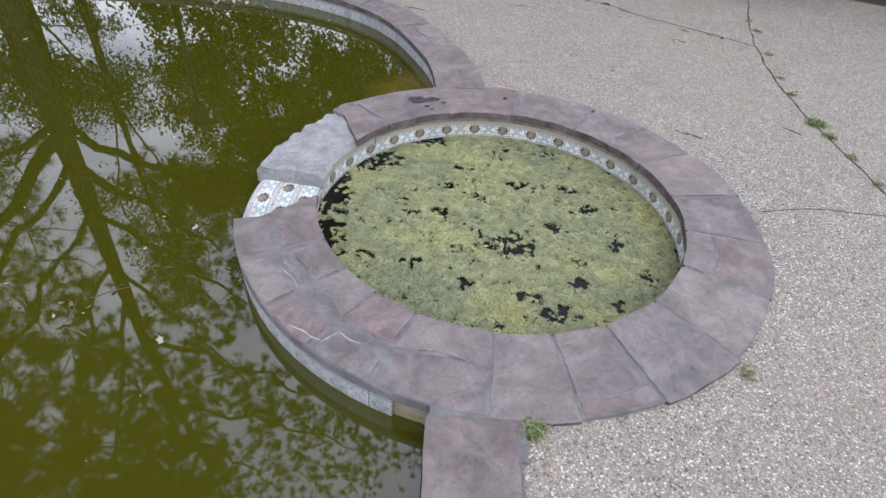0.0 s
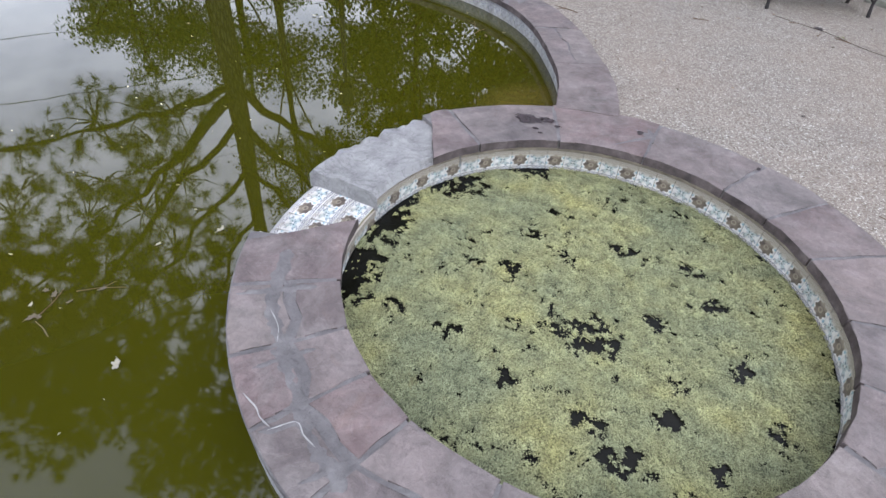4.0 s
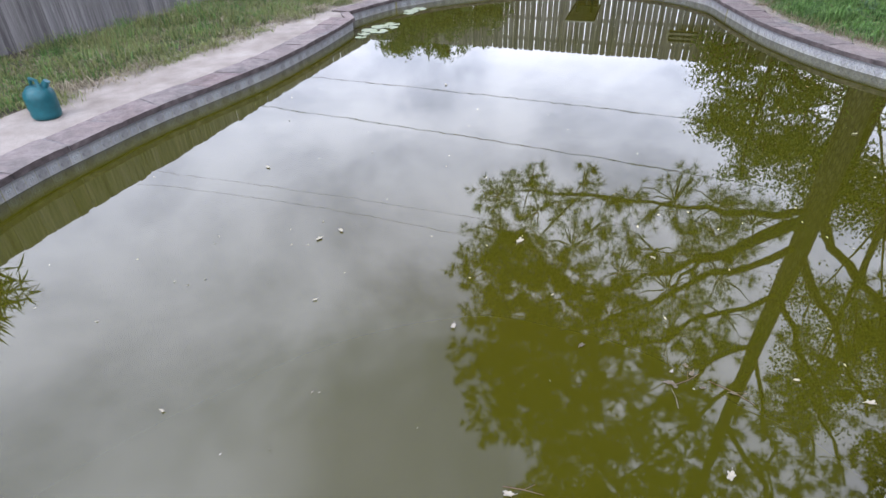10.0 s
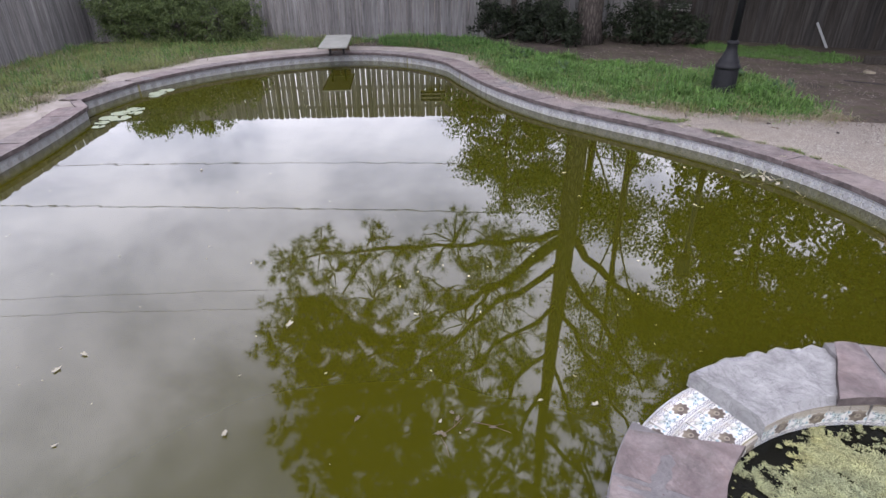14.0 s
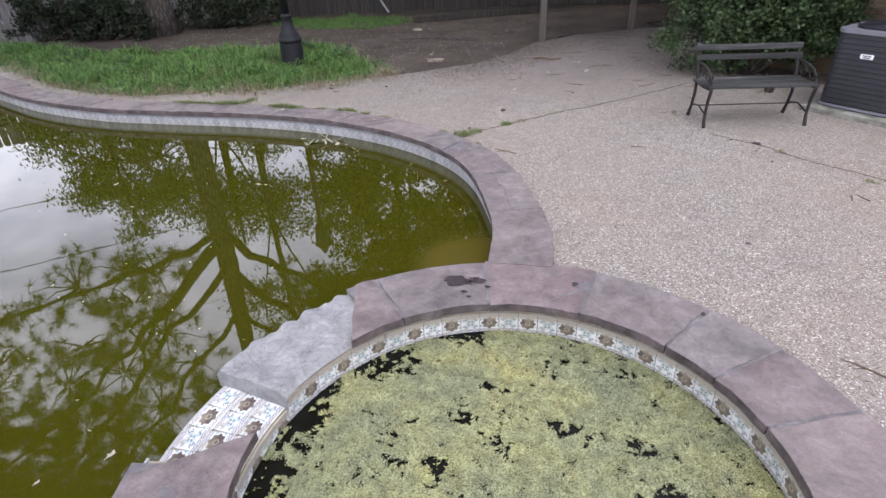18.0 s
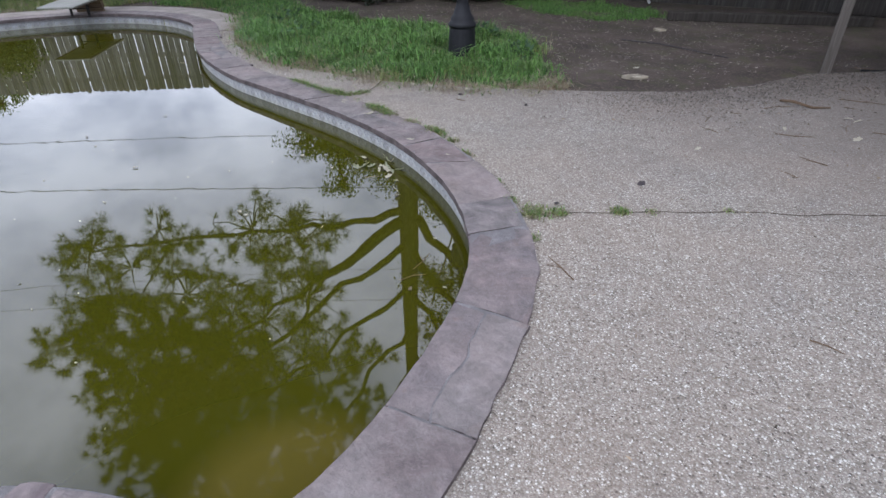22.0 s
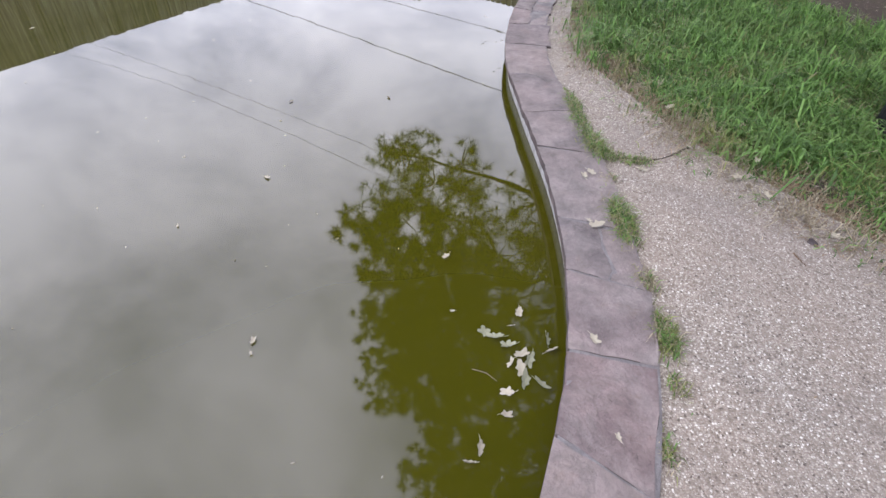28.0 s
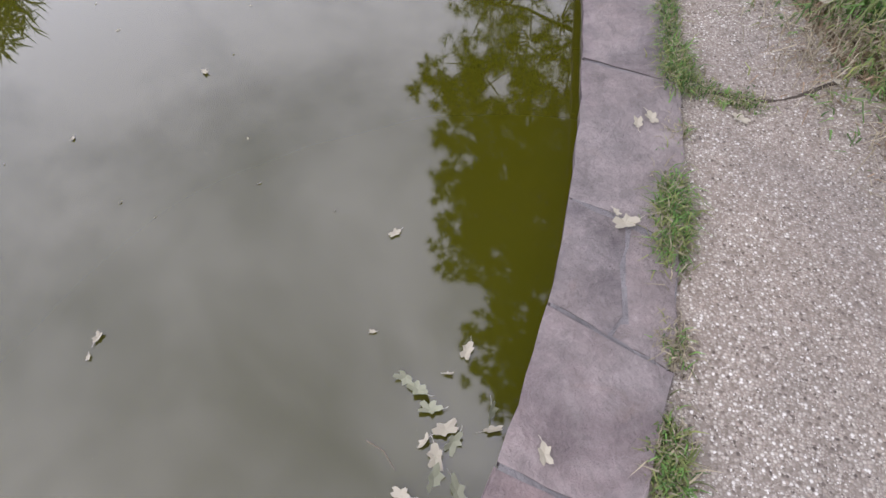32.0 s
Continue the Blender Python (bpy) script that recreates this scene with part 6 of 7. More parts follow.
for s in (-0.13, 0.13):
    leg = part("leg", tube([(0.02, s, 0.0), (0.0, s, 0.2), (0.02, s, 0.39)], 0.022, 9), IRON, board)
    part("foot_plate", box((0.12, 0.1, 0.012), (0.02, s, 0.006), bevel=0.003), IRON, leg)
part("crossbar", tube([(0.0, -0.16, 0.2), (0.0, 0.16, 0.2)], 0.014, 7), IRON, board)
for k in range(5):
    for s in (-0.11, 0.11):
        part("brick", box((0.11, 0.205, 0.062), (-0.5 + random.uniform(-0.02, 0.02), s, 0.034 + k * 0.069), (0, 0, random.uniform(-4, 4)), bevel=0.005), BRICK, board)

# ---- teal can on the walk ----
can = empty("teal_can", (-6.15, -1.98, -0.02), 40)
tagged(can, "teal ribbed plastic can on the concrete walk", "can")
bm = bmesh.new()
add_lathe(bm, [(0.10, 0.0), (0.125, 0.02), (0.13, 0.06), (0.126, 0.08), (0.133, 0.11), (0.13, 0.17), (0.134, 0.2), (0.125, 0.25), (0.08, 0.30)], 14)
part("body", bm, TEAL, can, smooth=True)
part("handle", tube([(-0.09, 0, 0.27), (-0.06, 0, 0.36), (0.06, 0, 0.36), (0.09, 0, 0.27)], 0.016, 8), TEAL, can)
part("spout", tube([(0.05, 0.05, 0.29), (0.08, 0.08, 0.34)], [0.035, 0.028], 10), TEAL, can)

# ---- overhead cables ----
for a, b, r in (((-31.3, -0.8), (-18.3, 14.4), 0.017), ((-35.6, 2.9), (-22.9, 19.0), 0.016), ((-23.2, -3.8), (-16.7, 5.8), 0.005), ((-20.3, -1.2), (-15.3, 5.6), 0.005)):
    a, b = Vector((*a, 8.0)), Vector((*b, 8.0))
    pts = [a.lerp(b, s) + Vector((0, 0, 0.25 * (s - 0.5) ** 2)) for s in np.linspace(-2.0, 3.0, 36)]
    wire = part("overhead_cable", tube(pts, r, 6), BLACK_WIRE)
    tagged(wire, "thin dark overhead cable strung across the sky", "cable", "overhead cables")


DOCK_MAT = make_leaf("dock_leaves", (0.03, 0.062, 0.03), (0.075, 0.13, 0.062), 0.3)
for x, y, sd in ((-6.85, 8.1, 81), (-6.9, 8.75, 82), (-4.75, 10.2, 83), (-8.4, 9.0, 84), (-3.6, 9.7, 85)):
    shrub("dock_weed", (x, y), [(0, 0, 0.1, 0.15), (0.12, 0.06, 0.09, 0.12), (-0.1, 0.08, 0.12, 0.12)], DOCK_MAT, sd, "dark broad-leaved weed clump among the lawn grass", size=0.10, per=22, aspect=0.45)

# ---- cracks, weeds, leaves and small litter ----
SOIL_LINE = make_plain("crack_soil", (0.075, 0.062, 0.05), 0.95, 0.1, 0.4, 30)


def crack(points, width, seed):
    """A soil-filled crack in the deck: a thin uneven raised thread of dirt."""
    random.seed(seed)
    line = curve(points, 0.06)
    line = line + np.array([[noise.noise((p[0] * 3, p[1] * 3, seed)) * 0.03, noise.noise((p[0] * 3, p[1] * 3, seed + 9)) * 0.03] for p in line])
    bm = bmesh.new()
    t = np.gradient(line, axis=0)
    t /= np.linalg.norm(t, axis=1)[:, None]
    rows = []
    for p, d in zip(line, t):
        w = width * random.uniform(0.35, 1.2)
        n = np.array([-d[1], d[0]])
        rows.append([bm.verts.new((*(p - n * w), -0.017)), bm.verts.new((*p, -0.0115)), bm.verts.new((*(p + n * w), -0.017))])
    for a, b in zip(rows, rows[1:]):
        bm.faces.new((a[0], a[1], b[1], b[0]))
        bm.faces.new((a[1], a[2], b[2], b[1]))
    ob = part("deck_crack", bm, SOIL_LINE)
    return tagged(ob, "dark soil-filled crack across the aggregate deck", "crack", "deck cracks", "structure")


crack([(3.95, 7.75), (3.55, 6.7), (3.28, 5.9), (3.05, 4.9), (2.98, 4.0), (2.98, 2.8), (2.9, 1.2), (2.95, -1.0)], 0.012, 1)
crack([(2.98, 2.82), (2.35, 2.85), (2.02, 2.8)], 0.005, 2)
crack([(-0.86, 6.5), (-0.44, 7.0), (0.03, 7.5), (0.5, 7.95), (1.05, 8.56), (1.7, 9.3)], 0.009, 3)
crack([(1.55, 7.05), (1.92, 6.82), (2.3, 6.45), (2.8, 6.1), (3.25, 5.75)], 0.005, 4)
crack([(-3.85, 7.15), (-3.82, 7.45), (-4.0, 7.75)], 0.012, 5)


def weed(x, y, r, h, n, seed, dry=0.15):
    rng = np.random.default_rng(seed)
    holder = tagged(empty("weed", (x, y, -0.018)), "small green grass weed rooted in the joint" if dry < 0.5 else "small withered straw-coloured weed in the joint", "weed", "weeds in the joints")
    for mat, share, nm in ((GRASS_MAT, (1 - dry) * 0.75, "blade_tuft"), (RANK_MAT, (1 - dry) * 1.0, "pale_tuft"), (DRY_MAT, 0.25 + dry * 1.4, "dry_tuft")):
        k = int(n * share)
        if k < 3:
            continue
        p = rng.normal(0, 0.45, (k, 2)) * np.array(r)
        a = rng.uniform(0, 2 * np.pi, k)
        L = 0.72 * h * rng.uniform(0.4, 1.2, k)
        ln = rng.uniform(0.3, 1.5, k)
        d = np.stack([np.cos(a), np.sin(a)], 1)
        s = np.stack([-np.sin(a), np.cos(a)], 1) * rng.uniform(0.0015, 0.0035, k)[:, None]
        z = np.zeros(k)
        V = np.empty((k, 5, 3))
        V[:, 0] = np.c_[p - s, z]
        V[:, 1] = np.c_[p + s, z]
        mid = p + d * (L * ln * 0.35)[:, None]
        V[:, 2] = np.c_[mid + s * 0.8, L * 0.6]
        V[:, 3] = np.c_[mid - s * 0.8, L * 0.6]
        V[:, 4] = np.c_[p + d * (L * ln)[:, None], L * np.maximum(0.12, 1 - 0.45 * ln)]
        i = np.arange(k) * 5
        tuft = raw_part(nm, V.reshape(-1, 3).tolist(), np.stack([i, i + 1, i + 2, i + 3], 1).tolist() + np.stack([i + 3, i + 2, i + 4], 1).tolist(), mat, holder)
        tagged(tuft, kind="stuff")
    return holder


for k, (x, y, rx, ry, h, n, dry) in enumerate((
        (-4.78, 7.06, 0.10, 0.04, 0.05, 90, 0.5), (-4.5, 7.08, 0.16, 0.05, 0.09, 240, 0.15), (-4.2, 7.09, 0.10, 0.05, 0.08, 140, 0.2), (-3.92, 7.13, 0.14, 0.07, 0.10, 300, 0.1), (-3.80, 7.36, 0.06, 0.13, 0.05, 160, 0.3),
        (-3.58, 7.13, 0.07, 0.05, 0.06, 90, 0.8), (-3.2, 7.12, 0.19, 0.06, 0.10, 420, 0.1), (-2.7, 7.13, 0.10, 0.05, 0.07, 130, 0.75), (-2.36, 7.12, 0.13, 0.06, 0.08, 260, 0.15), (-2.1, 7.1, 0.07, 0.04, 0.05, 60, 0.4),
        (-4.65, 7.07, 0.12, 0.05, 0.07, 170, 0.2), (-4.34, 7.08, 0.12, 0.05, 0.08, 190, 0.15), (-4.05, 7.11, 0.1, 0.06, 0.09, 200, 0.1), (-3.06, 7.12, 0.12, 0.06, 0.08, 200, 0.2), (-3.85, 7.22, 0.07, 0.1, 0.05, 120, 0.3), (-1.82, 6.98, 0.08, 0.04, 0.05, 70, 0.4), (-1.3, 6.76, 0.07, 0.04, 0.04, 60, 0.4), (-1.02, 6.6, 0.07, 0.05, 0.05, 80, 0.3))):
    weed(x, y, (rx, ry), h, n, 200 + k, dry)
for k, (x, y, r, h, n, dry) in enumerate((
        (-0.80, 6.58, 0.10, 0.06, 240, 0.25), (-0.70, 6.70, 0.07, 0.05, 130, 0.2), (-0.44, 7.0, 0.06, 0.05, 140, 0.1), (-0.3, 7.15, 0.05, 0.03, 60, 0.5), (-0.60, 6.34, 0.05, 0.04, 50, 0.4), (0.03, 7.52, 0.04, 0.03, 40, 0.5),
        (2.99, 4.05, 0.07, 0.07, 200, 0.15), (3.0, 3.85, 0.05, 0.05, 90, 0.2))):
    weed(x, y, (r, r), h, n, 300 + k, dry)
for k, (x, y, r, h, n, dry) in enumerate((
        (3.0, 3.55, 0.05, 0.04, 70, 0.4), (3.06, 4.6, 0.05, 0.04, 70, 0.3), (3.12, 4.95, 0.04, 0.04, 50, 0.4), (3.28, 5.55, 0.05, 0.04, 60, 0.5), (3.45, 6.25, 0.06, 0.04, 70, 0.4), (3.5, 6.6, 0.06, 0.03, 60, 0.6), (2.99, 3.2, 0.04, 0.04, 50, 0.3), (2.98, 2.85, 0.05, 0.04, 60, 0.3),
        (0.44, 1.23, 0.045, 0.06, 120, 0.1), (1.42, 1.56, 0.05, 0.03, 60, 0.5), (2.6, 6.1, 0.05, 0.03, 50, 0.5), (2.85, 6.03, 0.05, 0.03, 50, 0.5), (2.1, 6.7, 0.04, 0.02, 30, 0.8))):
    weed(x, y, (r, r), h, n, 330 + k, dry)


def leaf_bm(size, curl, lobes=5):
    """A dead lobed leaf, curled along its midrib, with its stalk."""
    bm = bmesh.new()
    rim = []
    n = lobes * 4
    for i in range(n):
        a = 2 * math.pi * i / n
        r = size * (0.62 + 0.38 * abs(math.cos(a * lobes / 2))) * random.uniform(0.8, 1.1) * (0.62 + 0.38 * abs(math.cos(a)))
        x, y = r * math.cos(a), r * math.sin(a) * 0.8
        rim.append(bm.verts.new((x, y, curl * (y / size) ** 2 * size + curl * 0.3 * x * x / size + random.uniform(0, 0.06) * size)))
    c = bm.verts.new((0, 0, 0))
    for i in range(n):
        bm.faces.new((c, rim[i], rim[(i + 1) % n]))
    add_tube(bm, [(size * 0.5, 0, 0.002), (size * 1.1, size * 0.1, 0.004), (size * 1.4, size * 0.25, 0.006)], [0.002, 0.0015, 0.001], 4)
    return bm


random.seed(60)
GREEN_DEAD = make_leaf("wilted_leaf", (0.17, 0.18, 0.11), (0.44, 0.44, 0.33), 0.15)
leaf_kinds = [mesh_of(leaf_bm(s, c), "leaf", m, False) for s, c, m in ((0.06, 0.5, LEAF_DRY), (0.05, 0.9, LEAF_DRY), (0.075, 0.7, LEAF_DRY), (0.03, 0.6, LEAF_DRY), (0.045, 0.5, LEAF_BROWN), (0.065, 0.9, GREEN_DEAD), (0.08, 0.6, GREEN_DEAD))]


def leaf(x, y, z, kind, label, group, scale=1.0, tilt=0.0):
    ob = new("fallen_leaf", leaf_kinds[kind])
    ob.matrix_world = pose(x, y, z + 0.004, random.uniform(-tilt, tilt), random.uniform(-tilt, tilt), random.uniform(0, 360)) @ Matrix.Scale(scale, 4)
    return tagged(ob, label, "leaf", group)


DRY_L, FLOAT_L = "pale curled dead leaf on the paving", "bleached leaf floating on the green water"
for x, y, k in ((-3.62, 7.04, 0), (-3.58, 6.99, 1), (-3.1, 6.97, 2), (-3.7, 7.37, 0), (-3.78, 8.09, 1), (-2.31, 6.81, 1), (-1.86, 6.81, 3), (-3.14, 6.94, 3), (-4.5, 7.76, 2), (-2.13, 10.0, 2), (-2.36, 10.38, 2)):
    leaf(x, y, 0.006 if y < 7.1 else (-0.014 if x > -3.75 else 0.02), k, DRY_L, "leaves on the paving", 0.7)
for x, y, k in ((-3.95, 7.72, 1), (-3.82, 7.78, 3), (-3.6, 7.9, 0), (-3.5, 7.93, 4), (-3.42, 8.0, 1), (-3.3, 8.02, 3), (-3.2, 8.12, 4), (-3.05, 8.2, 1), (-4.3, 7.66, 4), (-4.6, 7.5, 3)):
    leaf(x, y, 0.012, k, "crumpled dead leaf in the brown lawn edge", "leaves in the lawn edge", 0.65, 30)
for x, y, k in ((-3.02, 6.18, 0), (-2.62, 6.54, 2), (-2.62, 6.22, 3), (-2.40, 5.32, 1), (-3.74, 5.03, 1), (-2.34, 0.91, 1), (-3.0, 1.55, 2), (-3.42, 0.31, 0), (-2.78, 0.23, 3), (-3.48, 0.46, 1), (-2.18, -0.49, 3), (-4.67, 0.0, 0), (-1.37, 0.84, 1), (-1.25, 0.61, 2), (-1.2, 1.69, 0), (-1.53, 2.31, 3), (-1.33, 2.51, 1),
                (-1.7, 1.88, 4), (-1.66, 1.76, 4), (-0.87, 5.61, 4), (-0.75, 5.76, 3), (-1.19, 6.08, 3), (-3.22, 4.66, 3), (-4.83, 4.93, 4), (-4.95, 5.69, 4), (-2.33, 5.33, 3), (-6.32, 2.0, 0), (-2.59, 2.25, 3), (-2.02, 1.48, 4), (-1.74, 1.8, 3)):
    leaf(x, y, WATER_Z, k, FLOAT_L, "floating leaves", 0.5)
for x, y, k in ((-2.46, 6.42, 6), (-2.41, 6.47, 5), (-2.36, 6.53, 2), (-2.31, 6.48, 1), (-2.33, 6.56, 5), (-2.22, 6.53, 6), (-2.2, 6.6, 6), (-2.44, 6.65, 5), (-2.39, 6.67, 0), (-2.28, 6.52, 2), (-2.49, 6.37, 5), (-2.16, 6.45, 0), (-2.05, 6.44, 1), (-1.9, 6.33, 0), (-2.53, 6.5, 3), (-1.84, 6.29, 1)):
    leaf(x, y, WATER_Z + 0.006, k, "wilted grey-green leaf in a floating cluster", "floating leaf cluster", 0.62, 48)

for x, y, r in ((-9.43, 1.62, 0.13), (-9.3, 1.75, 0.15), (-9.62, 1.82, 0.14), (-9.2, 1.5, 0.10), (-9.74, 2.05, 0.13), (-9.0, 1.42, 0.09), (-10.7, 2.6, 0.15), (-10.85, 2.78, 0.13), (-10.5, 2.5, 0.1), (-9.5, 2.0, 0.1)):
    bm = bmesh.new()
    rim = [bm.verts.new((r * math.cos(radians(a)) * random.uniform(0.92, 1.05), r * math.sin(radians(a)) * random.uniform(0.92, 1.05), random.uniform(0.002, 0.012))) for a in range(15, 346, 15)]
    c = bm.verts.new((0, 0, 0.003))
    for a, b in zip(rim, rim[1:]):
        bm.faces.new((c, a, b))
    ob = part("lily_pad", bm, LILY_MAT)
    ob.matrix_world = pose(x, y, WATER_Z + 0.003, 0, 0, random.uniform(0, 360))
    tagged(ob, "pale grey-green lily pad on the water", "lily pad", "lily pads")

TWIG = make_plain("dry_twig", (0.13, 0.09, 0.06), 0.9, 0.1, 0.3, 30)


def twig(x, y, z, L, a, r=0.004, label="thin dry twig lying on the deck", group="twigs on the deck", mat=TWIG):
    d = Vector((math.cos(radians(a)), math.sin(radians(a)), 0))
    o = Vector((x, y, z + r))
    bend = Vector((-d.y, d.x, 0)) * random.uniform(-0.12, 0.12) * L
    bm = tube([o - d * L / 2, o + bend, o + d * L / 2], [r, r * 0.9, r * 0.5], 5)
    if L > 0.15:
        add_tube(bm, [o + bend * 0.8, o + d * L * 0.25 + Vector((-d.y, d.x, 0)) * L * 0.22], [r * 0.6, r * 0.3], 4)
    return tagged(part("twig", bm, mat), label, "twig", group)


random.seed(61)
for x, y, L, a in ((1.72, 6.91, 0.1, 20), (2.08, 6.63, 0.16, 140), (0.89, 6.55, 0.14, 5), (1.87, 3.74, 0.2, 150), (2.37, 5.75, 0.12, 80), (2.45, 5.76, 0.12, 120), (2.73, 3.91, 0.15, 130), (1.9, 6.68, 0.12, 60), (-0.3, 6.2, 0.25, 160), (-2.89, 7.95, 0.1, 10), (-0.2, 9.3, 0.3, 30), (0.4, 9.9, 0.35, 15), (-0.6, 10.0, 0.28, 60), (-0.9, 9.2, 0.2, 100), (0.1, 8.8, 0.22, 170), (1.0, 8.9, 0.25, 40), (-0.1, 10.8, 0.4, 20), (0.9, 10.4, 0.3, 75)):
    twig(x, y, -0.016, L, a)
for x, y, L, a in ((-1.55, 1.98, 0.2, 30), (-1.68, 1.84, 0.16, 100), (-1.6, 1.72, 0.12, 160), (-2.25, 6.36, 0.12, 60), (-1.05, 5.85, 0.2, 110), (-0.95, 5.7, 0.16, 70), (-1.37, 0.9, 0.16, 60)):
    twig(x, y, WATER_Z - 0.001, L, a, 0.0022, "thin twig floating on the water", "floating twigs", TWIG if L > 0.14 else LEAF_BROWN)

CHUNK = make_plain("bark_chunk", (0.065, 0.056, 0.056), 0.95, 0.1, 0.4, 30)
for x, y, s in ((1.92, 6.84, 0.026), (-0.57, 7.48, 0.024), (-3.03, 8.08, 0.02), (-2.32, 8.3, 0.02), (0.53, 4.1, 0.016), (-0.79, 6.8, 0.014), (1.55, 4.86, 0.011), (-2.09, 9.78, 0.018), (1.2, 3.98, 0.012), (2.95, 5.94, 0.016)):
    bm = bmesh.new()
    bmesh.ops.create_icosphere(bm, subdivisions=2, radius=s)
    for v in bm.verts:
        v.co *= 1 + 0.9 * noise.noise(v.co * 45 + Vector((x, y, 0)))
        v.co.z = v.co.z * 0.35 + s * 0.3
        v.co.x *= 1.4
    ob = part("bark_chunk", bm, CHUNK)
    ob.matrix_world = pose(x, y, -0.017 if not (0.5 < x < 1.3 and 3.9 < y < 4.2) else 0.003, 0, 0, random.uniform(0, 180))
    tagged(ob, "small dark chunk of bark on the paving", "bark", "bark chunks")

# the wet patch on the coping by the pool corner
WET = make_plain("wet_stone", (0.045, 0.034, 0.036), 0.25, 0.5, 0.3, 20)
for cx, cy, r, sd in ((-0.14, 3.97, 0.062, 3), (-0.02, 4.0, 0.036, 5), (-0.07, 3.87, 0.015, 7), (-0.03, 3.83, 0.011, 9), (0.05, 3.95, 0.014, 11)):
    bm = bmesh.new()
    rim = [bm.verts.new((cx + r * math.cos(a) * (1 + 0.7 * noise.noise((math.cos(a) * 2.2, math.sin(a) * 2.2, sd)) + 0.7 * noise.noise((math.cos(a) * 6, math.sin(a) * 6, sd))) * 1.3, cy + r * math.sin(a) * (1 + 0.5 * noise.noise((math.cos(a) * 1.6, math.sin(a) * 1.6, sd + 3))) * 0.8, 0.0112)) for a in np.linspace(0, 2 * math.pi, 72, endpoint=False)]
    bm.faces.new(rim)
    tagged(part("wet_patch", bm, WET), "dark wet splash drying on the coping stone", "splash", "wet splashes", "structure")

# fallen leaves over the soil and under the bench, too many to count
rng = np.random.default_rng(91)
n = 1500
px = np.concatenate([rng.uniform(-8.5, -1.3, n), rng.uniform(-0.9, 2.2, 350), rng.uniform(2.3, 4.6, 260), rng.normal(-3.3, 1.2, 350)])
py = np.concatenate([rng.uniform(10.0, 14.5, n), rng.uniform(8.8, 13.0, 350), rng.uniform(7.9, 9.6, 260), np.zeros(350)])
py[-350:] = 8.2 + (-(px[-350:]) - 3.3) * -0.55 + rng.normal(0, 0.12, 350)
cs = np.c_[px, py, np.full(len(px), -0.03)]
V = leaf_cloud(cs, np.full(len(cs), 0.09), 3, 0.042, 92, 0.9, 0.0, 0.4)
V[:, 2] = np.maximum(V[:, 2] * 0.25 - 0.03, -0.048)
litter = raw_part("leaf_litter", V.tolist(), quads(len(V) // 4), make_leaf("litter_leaves", (0.06, 0.049, 0.04), (0.30, 0.26, 0.21), 0.1))
tagged(litter, "scattered brown and tan fallen leaves on the soil", "leaf litter", kind="stuff")

# floating specks and pine needles on the pool
n = 420
fx, fy = rng.uniform(-8.5, 0.0, n), rng.uniform(-2.0, 6.8, n)
ok = inside(pool_edge, fx, fy) & (np.hypot(fx - SPA[0], fy - SPA[1]) > 1.6)
near = np.exp(-((fx + 1.4) ** 2 + (fy - 2.2) ** 2) / 6) + 0.25
ok &= rng.random(n) < near
cs = np.c_[fx[ok], fy[ok], np.full(ok.sum(), WATER_Z + 0.003)]
V = leaf_cloud(cs, np.full(len(cs), 0.001), 1, 0.022, 93, 1.0, 0.0, 0.3)
specks = raw_part("floating_specks", V.tolist(), quads(len(V) // 4), LEAF_DRY)
tagged(specks, "tiny pale specks and needles afloat on the pool", "specks", kind="stuff")

# planting strip by the house
for k, (x, y) in enumerate(((5.15, 8.2), (4.75, 8.55), (6.1, 7.85), (6.5, 7.55), (5.6, 8.05))):
    shrub("low_plant", (x, y), [(0, 0, 0.10, 0.16), (0.14, 0.05, 0.08, 0.12), (-0.12, 0.04, 0.09, 0.13)], BUSH_MAT, 70 + k, "low green plant in the strip by the brick wall", size=0.06, per=16)
branch = tagged(part("fallen_branch", tube([(-0.66, 10.24, -0.004), (-0.52, 10.16, 0.03), (-0.36, 10.2, 0.0), (-0.24, 10.33, -0.004)], [0.012, 0.016, 0.012, 0.006], 6), TWIG), "short fallen branch on the deck edge", "branch")
hose = tagged(part("garden_hose", tube([(-0.5, 12.3, -0.03), (0.11, 12.71, -0.02), (0.77, 13.19, -0.02), (1.35, 13.52, -0.02), (1.08, 14.04, -0.03), (1.6, 14.5, -0.03)], 0.014, 8), BLACK_WIRE), "dark garden hose along the deck's end", "hose")
edge_log = tagged(part("edging_timber", box((3.2, 0.14, 0.16), (0, 0, 0.08), bevel=0.02), SHED_MAT), "dark half-buried edging timber by the fence", "timber")
edge_log.matrix_world = pose(-2.6, 14.9, -0.06, 0, 0, 34)

# stray pieces on the soil and by the bench
for x, y, w, d, yaw in ((-2.19, 10.1, 0.34, 0.13, 60), (-3.5, 13.0, 0.2, 0.15, 20)):
    bm = slab([(w / 2 * math.cos(a) * random.uniform(0.75, 1.1), d / 2 * math.sin(a) * random.uniform(0.75, 1.1)) for a in np.linspace(0, 2 * math.pi, 9, endpoint=False)], 0.0, 0.035)
    chip = part("flat_stone", bm, TAN_BED)
    chip.matrix_world = pose(x, y, -0.052, 2, 4, yaw)
    tagged(chip, "pale flat stone chip lying on bare soil", "stone", "loose stones")
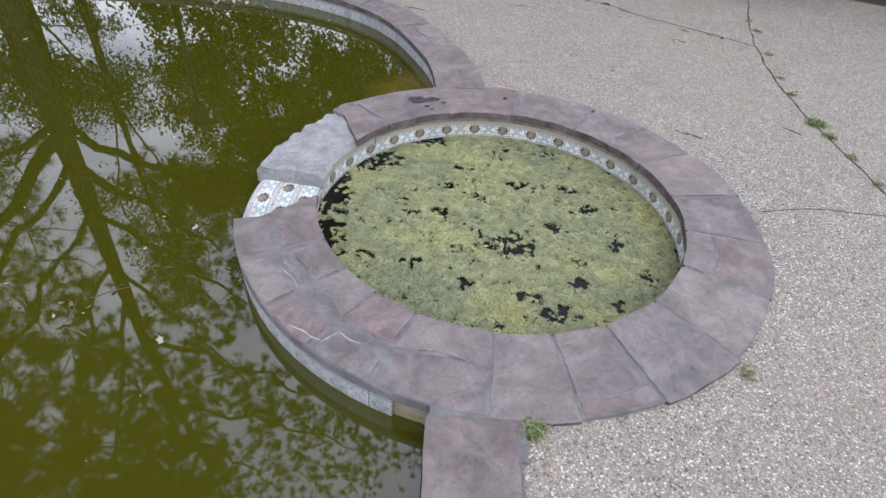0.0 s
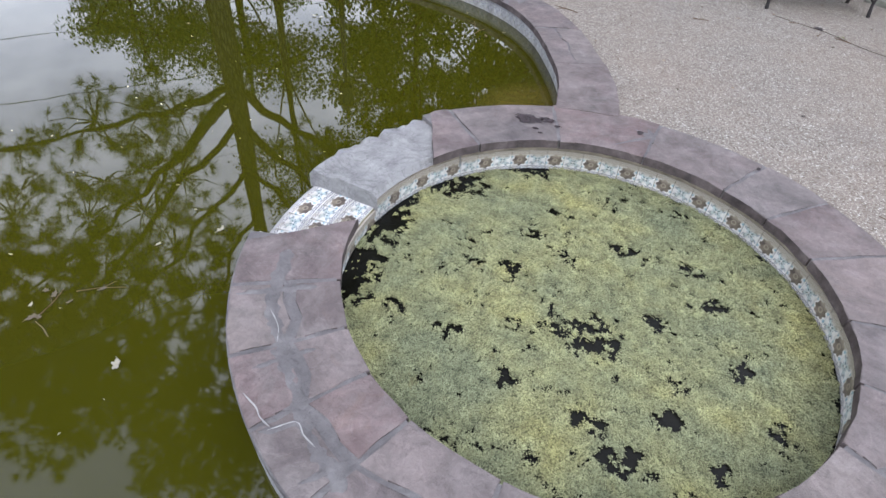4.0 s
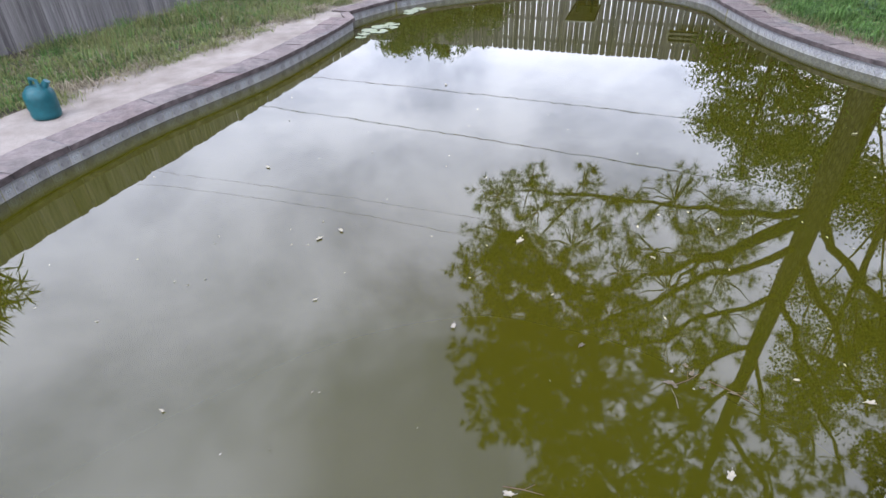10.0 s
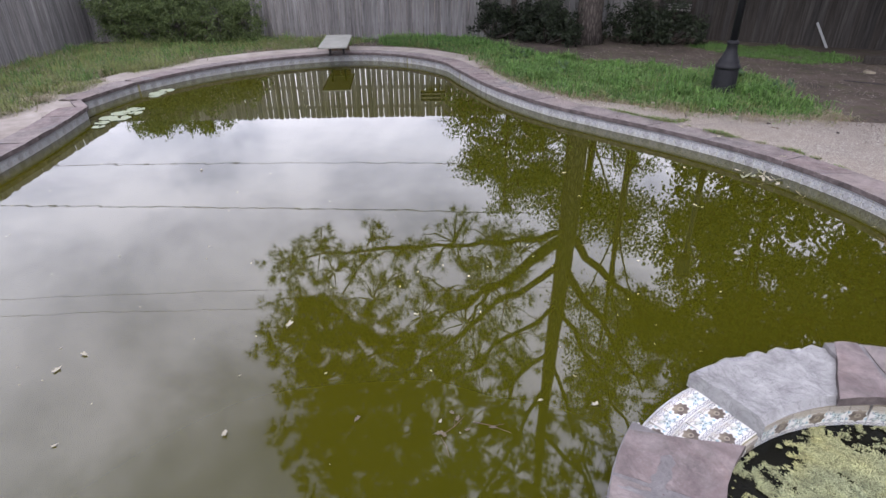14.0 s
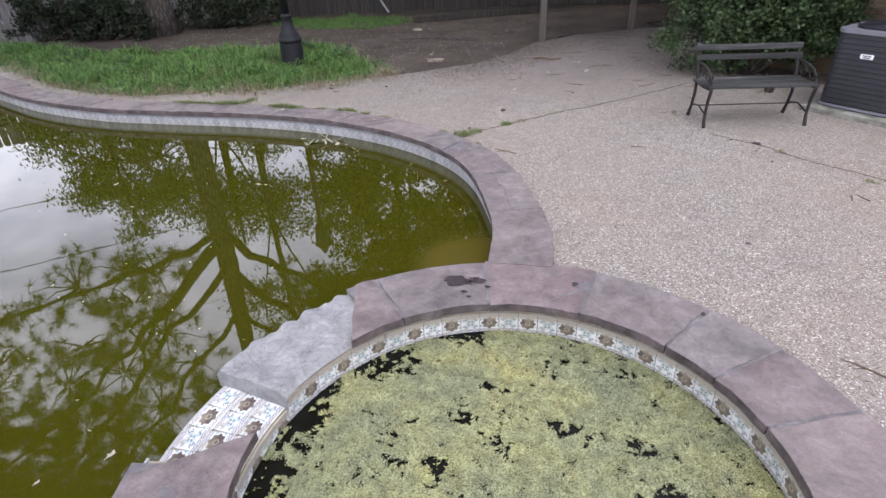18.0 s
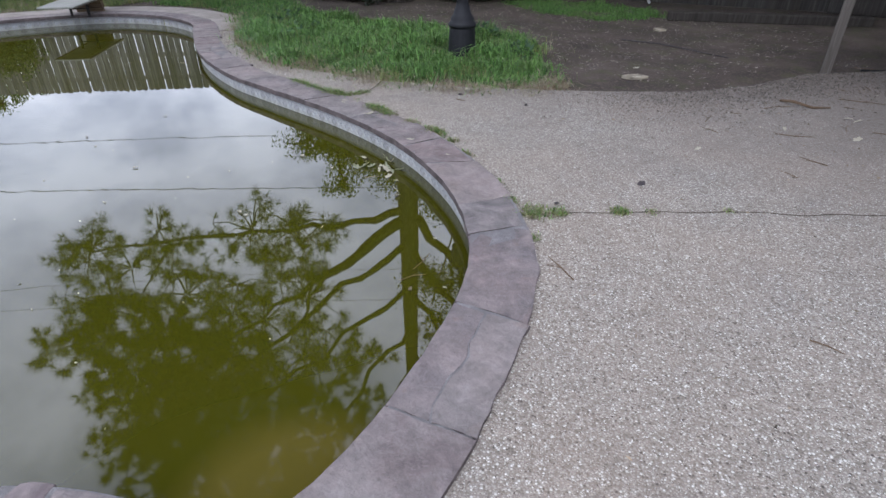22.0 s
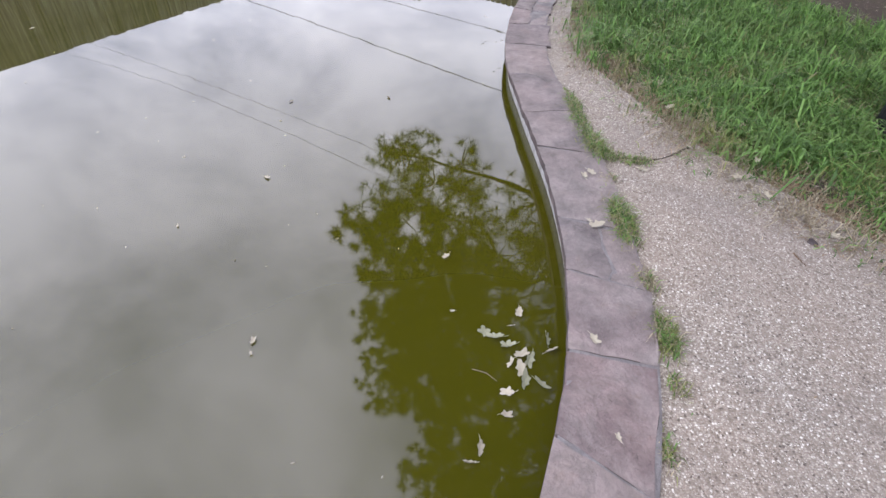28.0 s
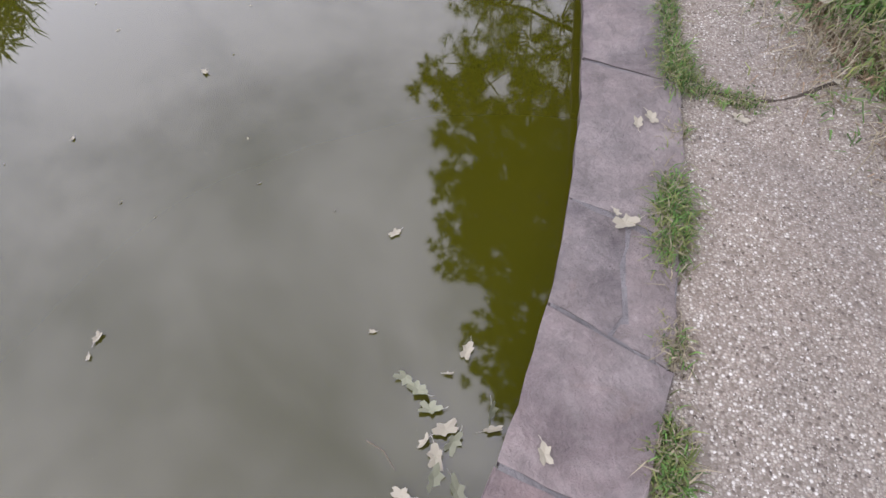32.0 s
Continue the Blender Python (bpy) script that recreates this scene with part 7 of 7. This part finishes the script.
stick = tagged(part("long_stick", tube([(-3.52, 11.9, -0.04), (-2.9, 11.97, -0.025), (-2.4, 11.93, -0.035), (-1.89, 11.86, -0.04)], [0.012, 0.011, 0.009, 0.006], 6), CHUNK), "long dry stick lying on the bare soil", "stick")
for k in range(9):
    leaf(1.22 + random.uniform(-0.1, 0.1), 7.69 + random.uniform(-0.07, 0.07), -0.014, k % 4, "pale dead leaf gathered at the bench's foot", "leaves by the bench", 0.6, 25)
for k in range(16):
    leaf(random.uniform(-1.0, 1.5), random.uniform(8.3, 11.4), -0.014, (0, 3, 4)[k % 3], "dry leaf on the deck before the porch", "leaves before the porch", random.uniform(0.5, 0.9), 15)
for k in range(26):
    twig(random.uniform(-1.0, 1.6), random.uniform(8.3, 12.4), -0.016, random.uniform(0.08, 0.24), random.uniform(0, 180), 0.003)
random.seed(64)
for k in range(4):
    leaf(-1.64 + random.gauss(0, 0.08), 1.87 + random.gauss(0, 0.07), WATER_Z, 4, "dark sodden leaf in floating debris", "floating debris", random.uniform(0.35, 0.6), 12)
# a yellowing sprout under the shrub
shrub("yellow_sprout", (2.35, 8.75), [(0, 0, 0.12, 0.12), (0.08, 0.03, 0.2, 0.09), (-0.06, 0.02, 0.24, 0.08)], make_leaf("yellow_leaves", (0.16, 0.18, 0.03), (0.34, 0.33, 0.06), 0.3), 77, "small yellow-green sprout under the bench shrub", size=0.045, per=26)

# soil and rotted leaf washed out over the ragged edge of the deck
rng = np.random.default_rng(95)
rim_line = np.array([p for p in deck_out if p[1] > 8.9 and p[0] < 2.1], float)
seg = np.linalg.norm(np.diff(rim_line, axis=0), axis=1)
at_len = np.sort(rng.uniform(0, seg.sum(), 60000))
along = np.c_[np.interp(at_len, np.r_[0, seg.cumsum()], rim_line[:, 0]), np.interp(at_len, np.r_[0, seg.cumsum()], rim_line[:, 1])]
reach = np.array([0.30 + 0.62 * max(0.0, noise.noise((a * 0.9, 3.0, 1.0)) + 0.25) + 0.12 * noise.noise((a * 4.0, 7.0, 2.0)) for a in at_len])
spread = rng.normal(0, 1, (60000, 2)) * reach[:, None]
spots = along + spread
ok = inside(np.array(deck_poly), spots[:, 0], spots[:, 1])
cs = np.c_[spots[ok], np.full(ok.sum(), -0.013)]
V = leaf_cloud(cs, np.full(len(cs), 0.001), 1, 0.015, 96, 0.9, 0.0, 0.8)
washed = raw_part("washed_soil", V.tolist(), quads(len(V) // 4), make_leaf("soil_grains", (0.065, 0.055, 0.046), (0.15, 0.127, 0.106), 0.0))
tagged(washed, "dark soil grains washed over the deck edge", "soil", kind="stuff")

# crumbs of leaf and bark strewn over the deck, thicker towards the porch
rng = np.random.default_rng(97)
cx, cy = rng.uniform(-2.2, 4.6, 2600), rng.uniform(4.6, 12.6, 2600)
ok = inside(np.array(deck_poly), cx, cy) & (rng.random(2600) < 0.12 + 0.75 * np.clip((cy - 7.0) / 5, 0, 1)) & (np.hypot(cx - SPA[0], cy - SPA[1]) > 1.7)
cs = np.c_[cx[ok], cy[ok], np.full(ok.sum(), -0.012)]
V = leaf_cloud(cs, np.full(len(cs), 0.001), 1, 0.028, 98, 0.92, 0.0, 0.4)
crumbs = raw_part("leaf_crumbs", V.tolist(), quads(len(V) // 4), make_leaf("crumbs", (0.05, 0.04, 0.03), (0.24, 0.18, 0.12), 0.1))
tagged(crumbs, "small brown leaf crumbs strewn over the deck", "leaf crumbs", kind="stuff")
